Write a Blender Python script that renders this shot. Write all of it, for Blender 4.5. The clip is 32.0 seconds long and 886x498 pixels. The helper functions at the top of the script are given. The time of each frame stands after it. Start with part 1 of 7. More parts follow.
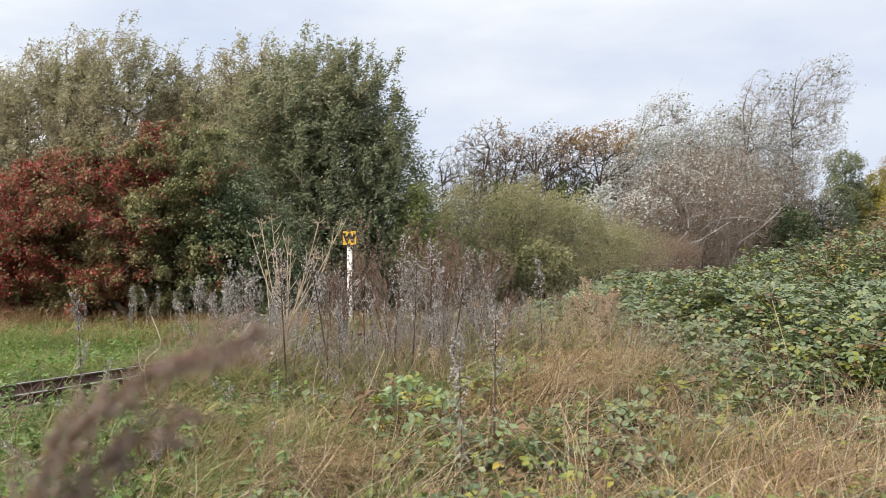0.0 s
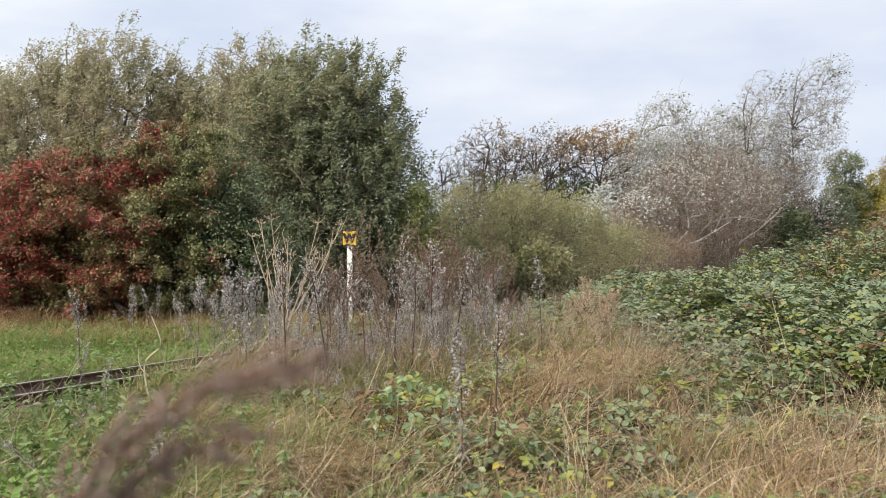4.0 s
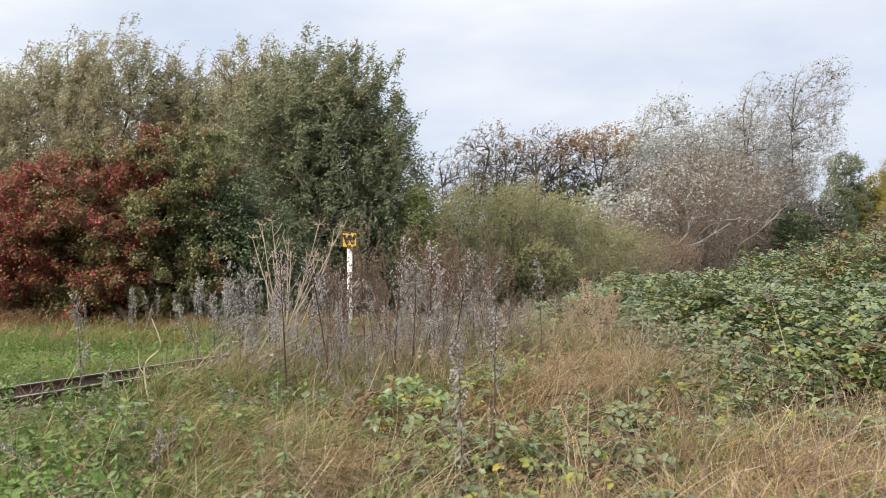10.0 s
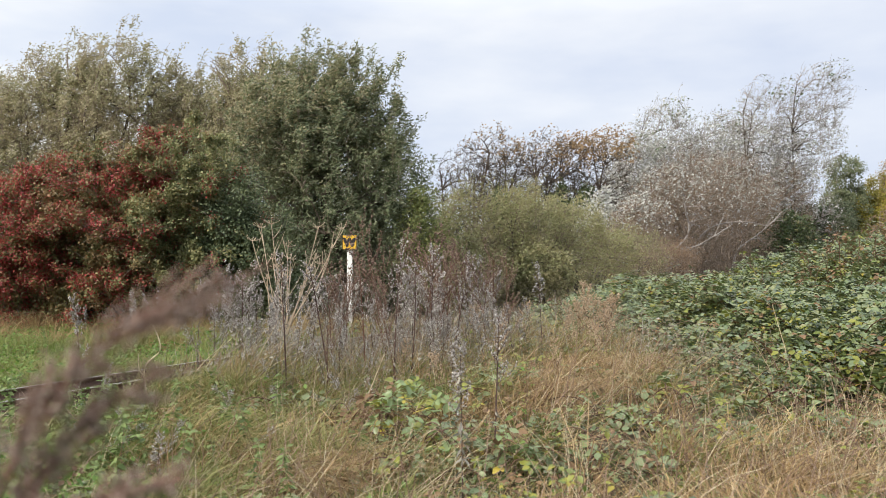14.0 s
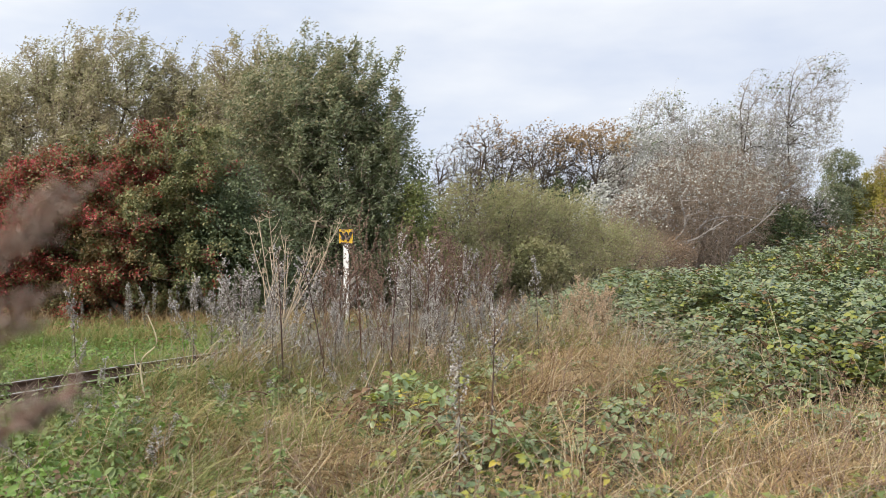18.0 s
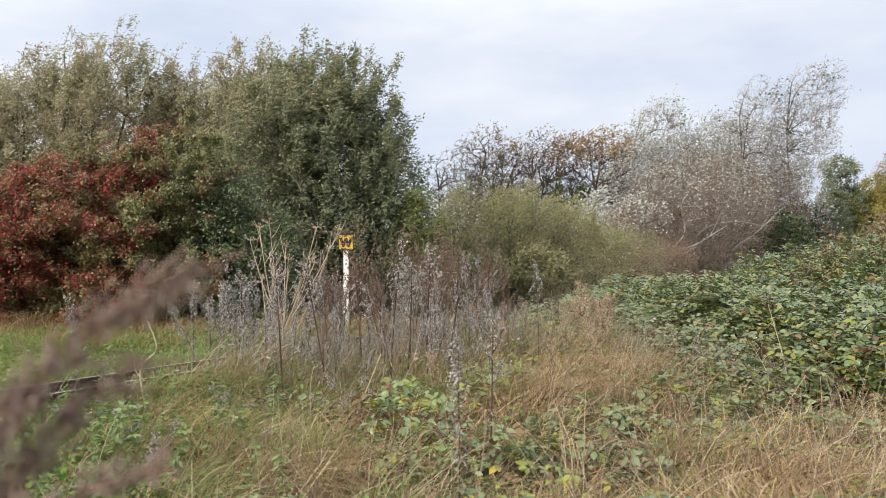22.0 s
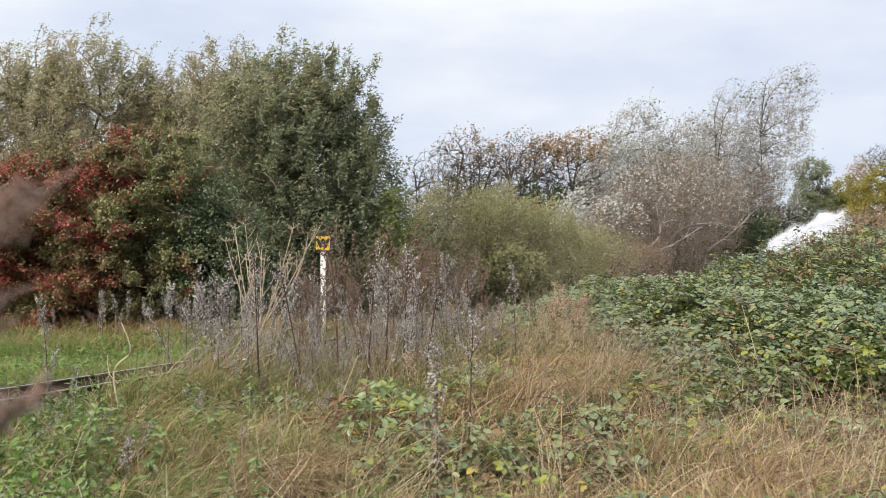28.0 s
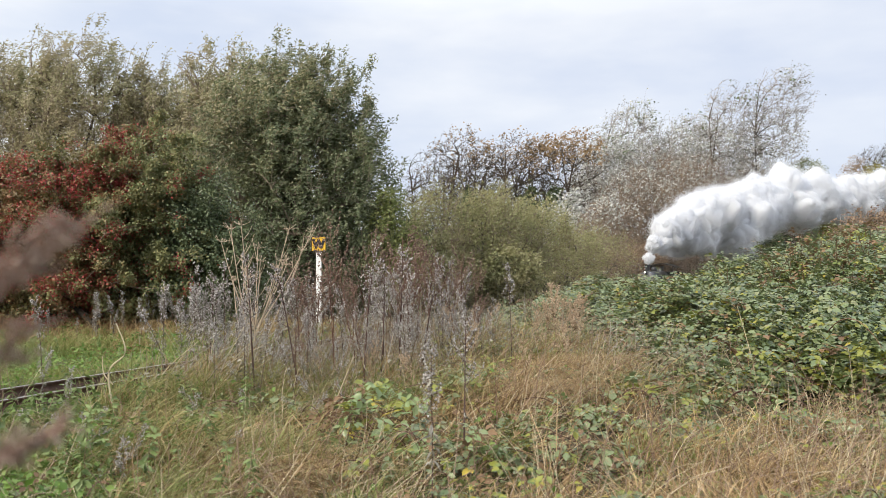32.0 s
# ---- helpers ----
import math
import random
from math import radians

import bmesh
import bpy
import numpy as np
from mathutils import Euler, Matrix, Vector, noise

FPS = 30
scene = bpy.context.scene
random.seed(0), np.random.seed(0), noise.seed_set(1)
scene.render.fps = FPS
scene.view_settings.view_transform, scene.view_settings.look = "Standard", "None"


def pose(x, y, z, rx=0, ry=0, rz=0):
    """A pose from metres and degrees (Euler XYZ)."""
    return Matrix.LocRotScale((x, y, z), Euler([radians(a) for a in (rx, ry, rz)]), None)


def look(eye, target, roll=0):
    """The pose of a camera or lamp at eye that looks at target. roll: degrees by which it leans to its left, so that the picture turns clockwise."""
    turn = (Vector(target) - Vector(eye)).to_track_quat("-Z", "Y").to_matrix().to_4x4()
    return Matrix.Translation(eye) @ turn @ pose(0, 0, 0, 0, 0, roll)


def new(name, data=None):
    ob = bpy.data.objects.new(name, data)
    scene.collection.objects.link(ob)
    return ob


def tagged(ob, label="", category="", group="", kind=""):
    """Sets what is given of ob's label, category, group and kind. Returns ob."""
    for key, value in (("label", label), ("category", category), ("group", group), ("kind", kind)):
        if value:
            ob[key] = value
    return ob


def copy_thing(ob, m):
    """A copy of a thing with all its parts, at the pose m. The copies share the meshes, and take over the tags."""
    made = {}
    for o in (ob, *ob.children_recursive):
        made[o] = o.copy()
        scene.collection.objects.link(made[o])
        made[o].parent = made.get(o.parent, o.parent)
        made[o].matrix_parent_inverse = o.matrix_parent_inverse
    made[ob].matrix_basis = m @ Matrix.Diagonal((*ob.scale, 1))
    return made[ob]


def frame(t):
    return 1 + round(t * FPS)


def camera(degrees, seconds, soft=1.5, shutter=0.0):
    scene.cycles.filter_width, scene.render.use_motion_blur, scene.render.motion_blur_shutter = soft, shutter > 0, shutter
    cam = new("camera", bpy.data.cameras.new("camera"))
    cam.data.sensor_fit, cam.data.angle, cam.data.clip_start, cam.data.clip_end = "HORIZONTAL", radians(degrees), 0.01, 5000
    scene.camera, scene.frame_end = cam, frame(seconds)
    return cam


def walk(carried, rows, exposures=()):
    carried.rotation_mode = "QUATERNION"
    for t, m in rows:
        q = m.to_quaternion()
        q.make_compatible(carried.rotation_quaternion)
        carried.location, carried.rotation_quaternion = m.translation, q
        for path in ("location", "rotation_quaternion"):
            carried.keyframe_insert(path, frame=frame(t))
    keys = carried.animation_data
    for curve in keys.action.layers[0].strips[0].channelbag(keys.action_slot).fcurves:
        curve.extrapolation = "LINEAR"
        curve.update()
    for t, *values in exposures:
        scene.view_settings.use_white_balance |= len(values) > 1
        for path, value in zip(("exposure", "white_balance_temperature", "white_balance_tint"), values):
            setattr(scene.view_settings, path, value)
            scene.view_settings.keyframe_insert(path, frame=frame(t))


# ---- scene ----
EYE = Vector((0.0, 0.0, 0.92))


def aim(right, up):
    """The camera's pose on its stand, turned to the right and upwards by degrees."""
    return pose(EYE.x, EYE.y, EYE.z, 90 + up, 0, -right)


cam = camera(60, 32.0, soft=0.75)
cam.data.dof.use_dof = True
cam.data.dof.focus_distance = 6.0
cam.data.dof.aperture_fstop = 3.8
walk(cam, [
    (0.0, aim(0.00, 0.59)), (0.5, aim(0.00, 0.65)), (1.0, aim(0.00, 0.59)), (1.5, aim(0.00, 0.59)), (2.0, aim(0.00, 0.59)),
    (2.5, aim(0.00, 0.59)), (3.0, aim(0.00, 0.59)), (3.5, aim(0.00, 0.59)), (5.5, aim(0.00, 0.59)), (6.0, aim(0.00, 0.58)),
    (6.5, aim(0.00, 0.78)), (7.0, aim(0.13, 0.71)), (7.5, aim(0.13, 0.65)), (8.0, aim(0.06, 0.71)), (8.5, aim(0.06, 0.71)),
    (9.0, aim(-0.07, 0.75)), (9.5, aim(0.00, 0.78)), (10.0, aim(0.00, 0.72)), (10.5, aim(-0.06, 0.84)), (11.0, aim(0.06, 0.77)),
    (11.5, aim(0.00, 0.71)), (12.0, aim(0.00, 0.72)), (12.5, aim(-0.06, 0.85)), (13.0, aim(0.19, 0.91)), (13.5, aim(0.13, 0.78)),
    (14.0, aim(0.00, 0.91)), (14.5, aim(0.13, 0.97)), (16.5, aim(0.51, 0.78)), (17.0, aim(0.39, 0.91)), (17.5, aim(0.39, 0.78)),
    (18.0, aim(0.26, 0.46)), (18.5, aim(0.32, 0.59)), (19.0, aim(0.26, 0.64)), (19.5, aim(0.19, 0.53)), (20.0, aim(0.26, 0.53)),
    (20.5, aim(0.26, 0.53)), (21.0, aim(0.25, 0.59)), (21.5, aim(0.32, 0.98)), (22.0, aim(0.26, 0.91)), (22.5, aim(0.32, 0.91)),
    (23.0, aim(0.32, 0.91)), (23.5, aim(0.19, 0.91)), (24.0, aim(0.26, 0.91)), (24.5, aim(0.19, 0.98)), (25.0, aim(0.45, 0.98)),
    (25.5, aim(1.42, 1.04)), (27.5, aim(2.00, 0.91)), (28.0, aim(1.94, 0.98)), (28.5, aim(2.07, 0.98)), (29.0, aim(2.32, 0.91)),
    (29.5, aim(3.17, 1.04)), (30.0, aim(3.03, 1.04)), (30.5, aim(2.90, 1.04)), (31.0, aim(2.77, 0.98)), (31.5, aim(2.65, 0.98)),
    (32.0, aim(2.26, 1.04)),
])

# ---- world, sun ----
SUN_UP, SUN_ROUND = 38.0, 235.0  # degrees above the horizon, and clockwise from +y
world = bpy.data.worlds.new("sky")
scene.world = world
world.use_nodes = True
wn, wl = world.node_tree.nodes, world.node_tree.links
wn.clear()
w_out = wn.new("ShaderNodeOutputWorld")
w_bg = wn.new("ShaderNodeBackground")
w_bg.inputs["Strength"].default_value = 0.125
w_sky = wn.new("ShaderNodeTexSky")
w_sky.sky_type = "NISHITA"
w_sky.sun_disc = False
w_sky.sun_elevation = radians(SUN_UP)
w_sky.sun_rotation = radians(SUN_ROUND)
w_sky.air_density, w_sky.dust_density = 1.0, 2.0
w_co = wn.new("ShaderNodeTexCoord")
w_map = wn.new("ShaderNodeMapping")
w_map.inputs["Scale"].default_value = (1.0, 1.0, 3.2)
w_map.inputs["Location"].default_value = (0.35, 0.1, 0.2)
w_noise = wn.new("ShaderNodeTexNoise")
w_noise.inputs["Scale"].default_value = 2.6
w_noise.inputs["Detail"].default_value = 5.0
w_noise.inputs["Roughness"].default_value = 0.5
w_ramp = wn.new("ShaderNodeValToRGB")
w_ramp.color_ramp.elements[0].position, w_ramp.color_ramp.elements[0].color = 0.30, (5.2, 5.95, 7.7, 1)
w_ramp.color_ramp.elements[1].position, w_ramp.color_ramp.elements[1].color = 0.66, (8.0, 8.3, 8.95, 1)
w_mix = wn.new("ShaderNodeMix")
w_mix.data_type = "RGBA"
w_mix.inputs["Factor"].default_value = 0.9
wl.new(w_co.outputs["Generated"], w_map.inputs["Vector"])
wl.new(w_map.outputs["Vector"], w_noise.inputs["Vector"])
wl.new(w_noise.outputs["Fac"], w_ramp.inputs["Fac"])
wl.new(w_sky.outputs["Color"], w_mix.inputs["A"])
wl.new(w_ramp.outputs["Color"], w_mix.inputs["B"])
# an overcast sky is brightest overhead
w_sep = wn.new("ShaderNodeSeparateXYZ")
w_high = wn.new("ShaderNodeMapRange")
w_high.inputs["From Min"].default_value, w_high.inputs["From Max"].default_value = 0.3, 1.0
w_high.inputs["To Min"].default_value, w_high.inputs["To Max"].default_value = 1.0, 2.6
w_mul = wn.new("ShaderNodeMix")
w_mul.data_type, w_mul.blend_type = "RGBA", "MULTIPLY"
w_mul.inputs["Factor"].default_value = 1.0
wl.new(w_co.outputs["Generated"], w_sep.inputs["Vector"])
wl.new(w_sep.outputs["Z"], w_high.inputs["Value"])
wl.new(w_mix.outputs["Result"], w_mul.inputs["A"])
# and thinner towards the west, on the sun's side
w_west = wn.new("ShaderNodeMapRange")
w_west.inputs["From Min"].default_value, w_west.inputs["From Max"].default_value = -0.6, 0.6
w_tint = wn.new("ShaderNodeValToRGB")
w_tint.color_ramp.elements[0].color = (1.2, 1.15, 1.04, 1)
w_tint.color_ramp.elements[1].color = (0.87, 0.885, 0.91, 1)
w_both = wn.new("ShaderNodeMix")
w_both.data_type, w_both.blend_type = "RGBA", "MULTIPLY"
w_both.inputs["Factor"].default_value = 1.0
wl.new(w_sep.outputs["X"], w_west.inputs["Value"])
wl.new(w_west.outputs["Result"], w_tint.inputs["Fac"])
wl.new(w_high.outputs["Result"], w_both.inputs["A"])
wl.new(w_tint.outputs["Color"], w_both.inputs["B"])
wl.new(w_both.outputs["Result"], w_mul.inputs["B"])
wl.new(w_mul.outputs["Result"], w_bg.inputs["Color"])
wl.new(w_bg.outputs["Background"], w_out.inputs["Surface"])
sun = new("sun", bpy.data.lights.new("sun", "SUN"))
sun.data.energy, sun.data.angle, sun.data.color = 5.0, radians(18), (1.0, 0.92, 0.79)
_a, _e = radians(SUN_ROUND), radians(SUN_UP)
sun.matrix_world = look((60 * math.sin(_a) * math.cos(_e), 60 * math.cos(_a) * math.cos(_e), 60 * math.sin(_e)), (0, 0, 0))
scene.view_settings.exposure = 0.0

# ---- materials ----
def grain(name, colors, rough=0.8, scale=6.0, bump=0.3, island=0.0, metal=0.0, translucent=0.0, patch=0.0, patch_color=(0.1, 0.1, 0.1), patch_scale=1.0, spec=0.3, fine=8.0):
    """A procedural surface: colours by noise and by piece, a second slow variation, fine relief."""
    m = bpy.data.materials.new(name)
    m.use_nodes = True
    n, l = m.node_tree.nodes, m.node_tree.links
    b = n["Principled BSDF"]
    b.inputs["Roughness"].default_value = rough
    b.inputs["Metallic"].default_value = metal
    b.inputs["Specular IOR Level"].default_value = spec
    co = n.new("ShaderNodeTexCoord")
    tex = n.new("ShaderNodeTexNoise")
    tex.inputs["Scale"].default_value = scale
    tex.inputs["Detail"].default_value = 4.0
    l.new(co.outputs["Object"], tex.inputs["Vector"])
    fac = tex.outputs["Fac"]
    if island > 0:
        geo = n.new("ShaderNodeNewGeometry")
        mix = n.new("ShaderNodeMix")
        mix.inputs["Factor"].default_value = island
        l.new(fac, mix.inputs["A"])
        l.new(geo.outputs["Random Per Island"], mix.inputs["B"])
        fac = mix.outputs["Result"]
    ramp = n.new("ShaderNodeValToRGB")
    els = ramp.color_ramp.elements
    lo, hi = (0.0, 1.0) if island > 0.6 else (0.25, 0.75)
    while len(els) < len(colors):
        els.new(0.5)
    for i, c in enumerate(colors):
        els[i].position = lo + (hi - lo) * i / max(1, len(colors) - 1)
        els[i].color = (*c, 1)
    l.new(fac, ramp.inputs["Fac"])
    col = ramp.outputs["Color"]
    if patch > 0:
        t2 = n.new("ShaderNodeTexNoise")
        t2.inputs["Scale"].default_value = patch_scale
        t2.inputs["Detail"].default_value = 3.0
        l.new(co.outputs["Object"], t2.inputs["Vector"])
        r2 = n.new("ShaderNodeMapRange")
        r2.inputs["From Min"].default_value, r2.inputs["From Max"].default_value = 0.42, 0.64
        r2.inputs["To Max"].default_value = patch
        l.new(t2.outputs["Fac"], r2.inputs["Value"])
        m2 = n.new("ShaderNodeMix")
        m2.data_type = "RGBA"
        l.new(r2.outputs["Result"], m2.inputs["Factor"])
        l.new(col, m2.inputs["A"])
        m2.inputs["B"].default_value = (*patch_color, 1)
        col = m2.outputs["Result"]
    l.new(col, b.inputs["Base Color"])
    if bump > 0:
        t3 = n.new("ShaderNodeTexNoise")
        t3.inputs["Scale"].default_value = scale * fine
        l.new(co.outputs["Object"], t3.inputs["Vector"])
        bp = n.new("ShaderNodeBump")
        bp.inputs["Strength"].default_value = bump
        bp.inputs["Distance"].default_value = 0.02
        l.new(t3.outputs["Fac"], bp.inputs["Height"])
        l.new(bp.outputs["Normal"], b.inputs["Normal"])
    if translucent > 0:
        tr = n.new("ShaderNodeBsdfTranslucent")
        l.new(col, tr.inputs["Color"])
        ms = n.new("ShaderNodeMixShader")
        ms.inputs["Fac"].default_value = translucent
        l.new(b.outputs["BSDF"], ms.inputs[1])
        l.new(tr.outputs["BSDF"], ms.inputs[2])
        l.new(ms.outputs["Shader"], n["Material Output"].inputs["Surface"])
    return m


def leafy(name, colors, rough=0.5, translucent=0.3, patch=0.0, patch_color=(0.1, 0.1, 0.1), patch_scale=1.0, spec=0.3):
    return grain(name, colors, rough, 5.0, 0.0, 0.85, 0.0, translucent, patch, patch_color, patch_scale, spec)


M_SOIL = grain("soil_and_litter", [(0.035, 0.026, 0.016), (0.075, 0.056, 0.032), (0.12, 0.09, 0.05)], 0.95, 7, 0.8, patch=0.6, patch_color=(0.06, 0.08, 0.025), patch_scale=0.5)
M_BARK = grain("grey_brown_bark", [(0.05, 0.042, 0.033), (0.12, 0.1, 0.08)], 0.9, 9, 0.7)
M_BARKPALE = grain("pale_grey_bark", [(0.19, 0.17, 0.155), (0.34, 0.31, 0.28)], 0.85, 9, 0.5)
M_BARKTWIG = grain("pinkish_brown_twigs", [(0.14, 0.107, 0.08), (0.29, 0.232, 0.185)], 0.9, 3, 0.3, island=0.5)
M_BARKDARK = grain("dark_brown_twigs", [(0.035, 0.026, 0.02), (0.09, 0.066, 0.05)], 0.9, 4, 0.3)

# ---- mesh helpers ----
RNG = np.random.default_rng(11)


def fast(name, V, T, mat, smooth=False):
    """A mesh from arrays of corners (n, 3) and triangles (m, 3)."""
    V, T = np.asarray(V, dtype=np.float32), np.asarray(T, dtype=np.int32)
    me = bpy.data.meshes.new(name)
    me.vertices.add(len(V))
    me.vertices.foreach_set("co", V.ravel())
    me.loops.add(T.size)
    me.loops.foreach_set("vertex_index", T.ravel())
    me.polygons.add(len(T))
    me.polygons.foreach_set("loop_start", np.arange(0, T.size, 3, dtype=np.int32))
    if smooth:
        me.polygons.foreach_set("use_smooth", np.ones(len(T), dtype=bool))
    me.update(calc_edges=True)
    me.materials.append(mat)
    return me


def join(*pieces):
    V, T, k = [], [], 0
    for v, t in pieces:
        V.append(v)
        T.append(np.asarray(t) + k)
        k += len(v)
    return np.concatenate(V), np.concatenate(T)


def under(ob, parent):
    ob.parent = parent
    return ob


def piece(name, me, parent, label=""):
    ob = under(new(name, me), parent)
    return tagged(ob, label) if label else ob


def part(name, bm, material, parent, label=""):
    me = bpy.data.meshes.new(name)
    bm.to_mesh(me)
    bm.free()
    me.materials.append(material)
    return piece(name, me, parent, label)


def thing(name, x, y, z, label, category, group="", kind=""):
    ob = new(name)
    ob.location = (x, y, z)
    return tagged(ob, label, category, group, kind)


def unit(v):
    return v / np.maximum(np.linalg.norm(v, axis=-1, keepdims=True), 1e-9)


def tubes(P, R, sides=4):
    """Tapered tubes along polylines P (b, n, 3) with radii R (b, n)."""
    P, R = np.asarray(P, float), np.asarray(R, float)
    b, n, _ = P.shape
    t = unit(np.gradient(P, axis=1))
    ref = np.where(np.abs(t[..., 2:3]) > 0.9, np.array([1.0, 0, 0]), np.array([0, 0, 1.0]))
    s = unit(np.cross(t, ref))
    u = np.cross(s, t)
    a = np.arange(sides) * 2 * np.pi / sides
    ring = P[:, :, None] + R[:, :, None, None] * (np.cos(a)[:, None] * s[:, :, None] + np.sin(a)[:, None] * u[:, :, None])
    V = ring.reshape(-1, 3)
    i = np.arange(b)[:, None, None] * n * sides + np.arange(n - 1)[None, :, None] * sides
    j, k = np.arange(sides), (np.arange(sides) + 1) % sides
    q = np.stack([i + j, i + k, i + k + sides, i + j + sides], -1).reshape(-1, 4)
    T = np.concatenate([q[:, [0, 1, 2]], q[:, [0, 2, 3]]])
    return V, T


LEAF_DIAMOND = (np.array([(0, 0, 0), (0.45, 0.5, 0.1), (1, 0, -0.05), (0.45, -0.5, 0.1)]), np.array([(0, 2, 1), (0, 3, 2)]))
LEAF_OVAL = (np.array([(0, 0, 0), (0.22, 0.36, 0.07), (0.55, 0.5, 0.08), (0.85, 0.27, 0.0), (1.05, 0, -0.09), (0.85, -0.27, 0.0), (0.55, -0.5, 0.08), (0.22, -0.36, 0.07), (0.5, 0, -0.03)]),
             np.array([(0, 8, 1), (1, 8, 2), (2, 8, 3), (3, 8, 4), (4, 8, 5), (5, 8, 6), (6, 8, 7), (7, 8, 0)]))
BERRY = (np.array([(0.5, 0, 0), (-0.5, 0, 0), (0, 0.5, 0), (0, -0.5, 0), (0, 0, 0.5), (0, 0, -0.5)]),
         np.array([(0, 2, 4), (2, 1, 4), (1, 3, 4), (3, 0, 4), (2, 0, 5), (1, 2, 5), (3, 1, 5), (0, 3, 5)]))


def leaves(P, along, up, length, width, shape=LEAF_DIAMOND):
    """One leaf at each point P, growing along, its face towards up."""
    P, along = np.asarray(P, float), unit(np.asarray(along, float))
    side = unit(np.cross(along, up))
    face = np.cross(side, along)
    tv, tt = shape
    L = np.broadcast_to(np.asarray(length, float), (len(P),))[:, None, None]
    W = np.broadcast_to(np.asarray(width, float), (len(P),))[:, None, None]
    V = P[:, None] + tv[None, :, 0:1] * L * along[:, None] + tv[None, :, 1:2] * W * side[:, None] + tv[None, :, 2:3] * L * face[:, None]
    T = tt[None] + (np.arange(len(P)) * len(tv))[:, None, None]
    return V.reshape(-1, 3), T.reshape(-1, 3)


def blades(P, lean, height, width, droop=0.5):
    """Grass blades in three joints from the points P: lean (n, 2) is how far the tip goes sideways per height."""
    n = len(P)
    s = np.array([0.0, 0.4, 0.75, 1.0])
    up = s - droop * 0.45 * s ** 3
    C = P[:, None] + np.concatenate([lean[:, None] * (s[None, :, None] ** 1.8) * height[:, None, None], up[None, :, None] * height[:, None, None] * np.ones((n, 1, 1))], -1)
    a = RNG.uniform(0, np.pi, n)
    side = np.stack([np.cos(a), np.sin(a), np.zeros(n)], -1)[:, None] * width[:, None, None]
    L = C[:, :3] - side * np.array([0.5, 0.42, 0.26])[None, :, None]
    R = C[:, :3] + side * np.array([0.5, 0.42, 0.26])[None, :, None]
    V = np.concatenate([L, R, C[:, 3:]], 1)
    t = np.array([(0, 3, 4), (0, 4, 1), (1, 4, 5), (1, 5, 2), (2, 5, 6)])
    T = t[None] + (np.arange(n) * 7)[:, None, None]
    return V.reshape(-1, 3), T.reshape(-1, 3)


def smooth(a, b, x):
    t = np.clip((x - a) / (b - a), 0, 1)
    return t * t * (3 - 2 * t)


def ripple(x, y, f=1.0):
    return (np.sin(1.7 * f * x + 0.6 * np.sin(1.1 * f * y)) + np.sin(2.3 * f * y + 1.3 + 0.8 * np.sin(0.9 * f * x)) + 0.5 * np.sin(4.1 * f * x + 3.3 * f * y)) / 2.5


def ground_z(x, y):
    """The lie of the land: flat by the railway, a dip where the camera stands, falling gently along the line."""
    x, y = np.asarray(x, float), np.asarray(y, float)
    z = -0.35 * smooth(12, 28, y) - 0.5 * (1 - smooth(0.6, 2.6, np.hypot(x, y)))
    mound = 0.16 * np.exp(-(((x - 0.9) / 1.3) ** 2 + ((y - 5.6) / 1.5) ** 2))
    return z + mound + 0.025 * ripple(x, y, 1.3) * smooth(0.5, 3.0, np.hypot(x, y))


def bez(A, B, C, n):
    s = np.linspace(0, 1, n)[None, :, None]
    return (1 - s) ** 2 * A[:, None] + 2 * s * (1 - s) * B[:, None] + s ** 2 * C[:, None]


def in_crown(rng, lobes, n, lo, hi):
    """Points inside a union of ellipsoids (x, y, z, rx, ry, rz), between lo and hi of their radius."""
    L = np.array(lobes, float)
    w = (L[:, 3] * L[:, 4] * L[:, 5]) ** 0.66
    k = rng.choice(len(L), n, p=w / w.sum())
    d = unit(rng.normal(size=(n, 3)))
    r = rng.uniform(lo ** 2, hi ** 2, n) ** 0.5
    return L[k, :3] + d * r[:, None] * L[k, 3:]


def limbs(rng, starts, targets, rise, n):
    """Curves from the nearest lower start point to each target, rising first."""
    out = np.empty((len(targets), n, 3))
    D = np.linalg.norm(targets[:, None] - starts[None], axis=-1)
    D = D + np.where(starts[None, :, 2] > targets[:, None, 2] + 0.02, 0.9 * (starts[None, :, 2] - targets[:, None, 2]), 0) * 2
    near = starts[D.argmin(1)]
    gap = np.linalg.norm(targets - near, axis=1, keepdims=True)
    mid = (near + targets) / 2 + rng.normal(size=near.shape) * 0.1 * gap
    mid[:, 2] += rise * gap[:, 0]
    return bez(near, mid, targets, n)


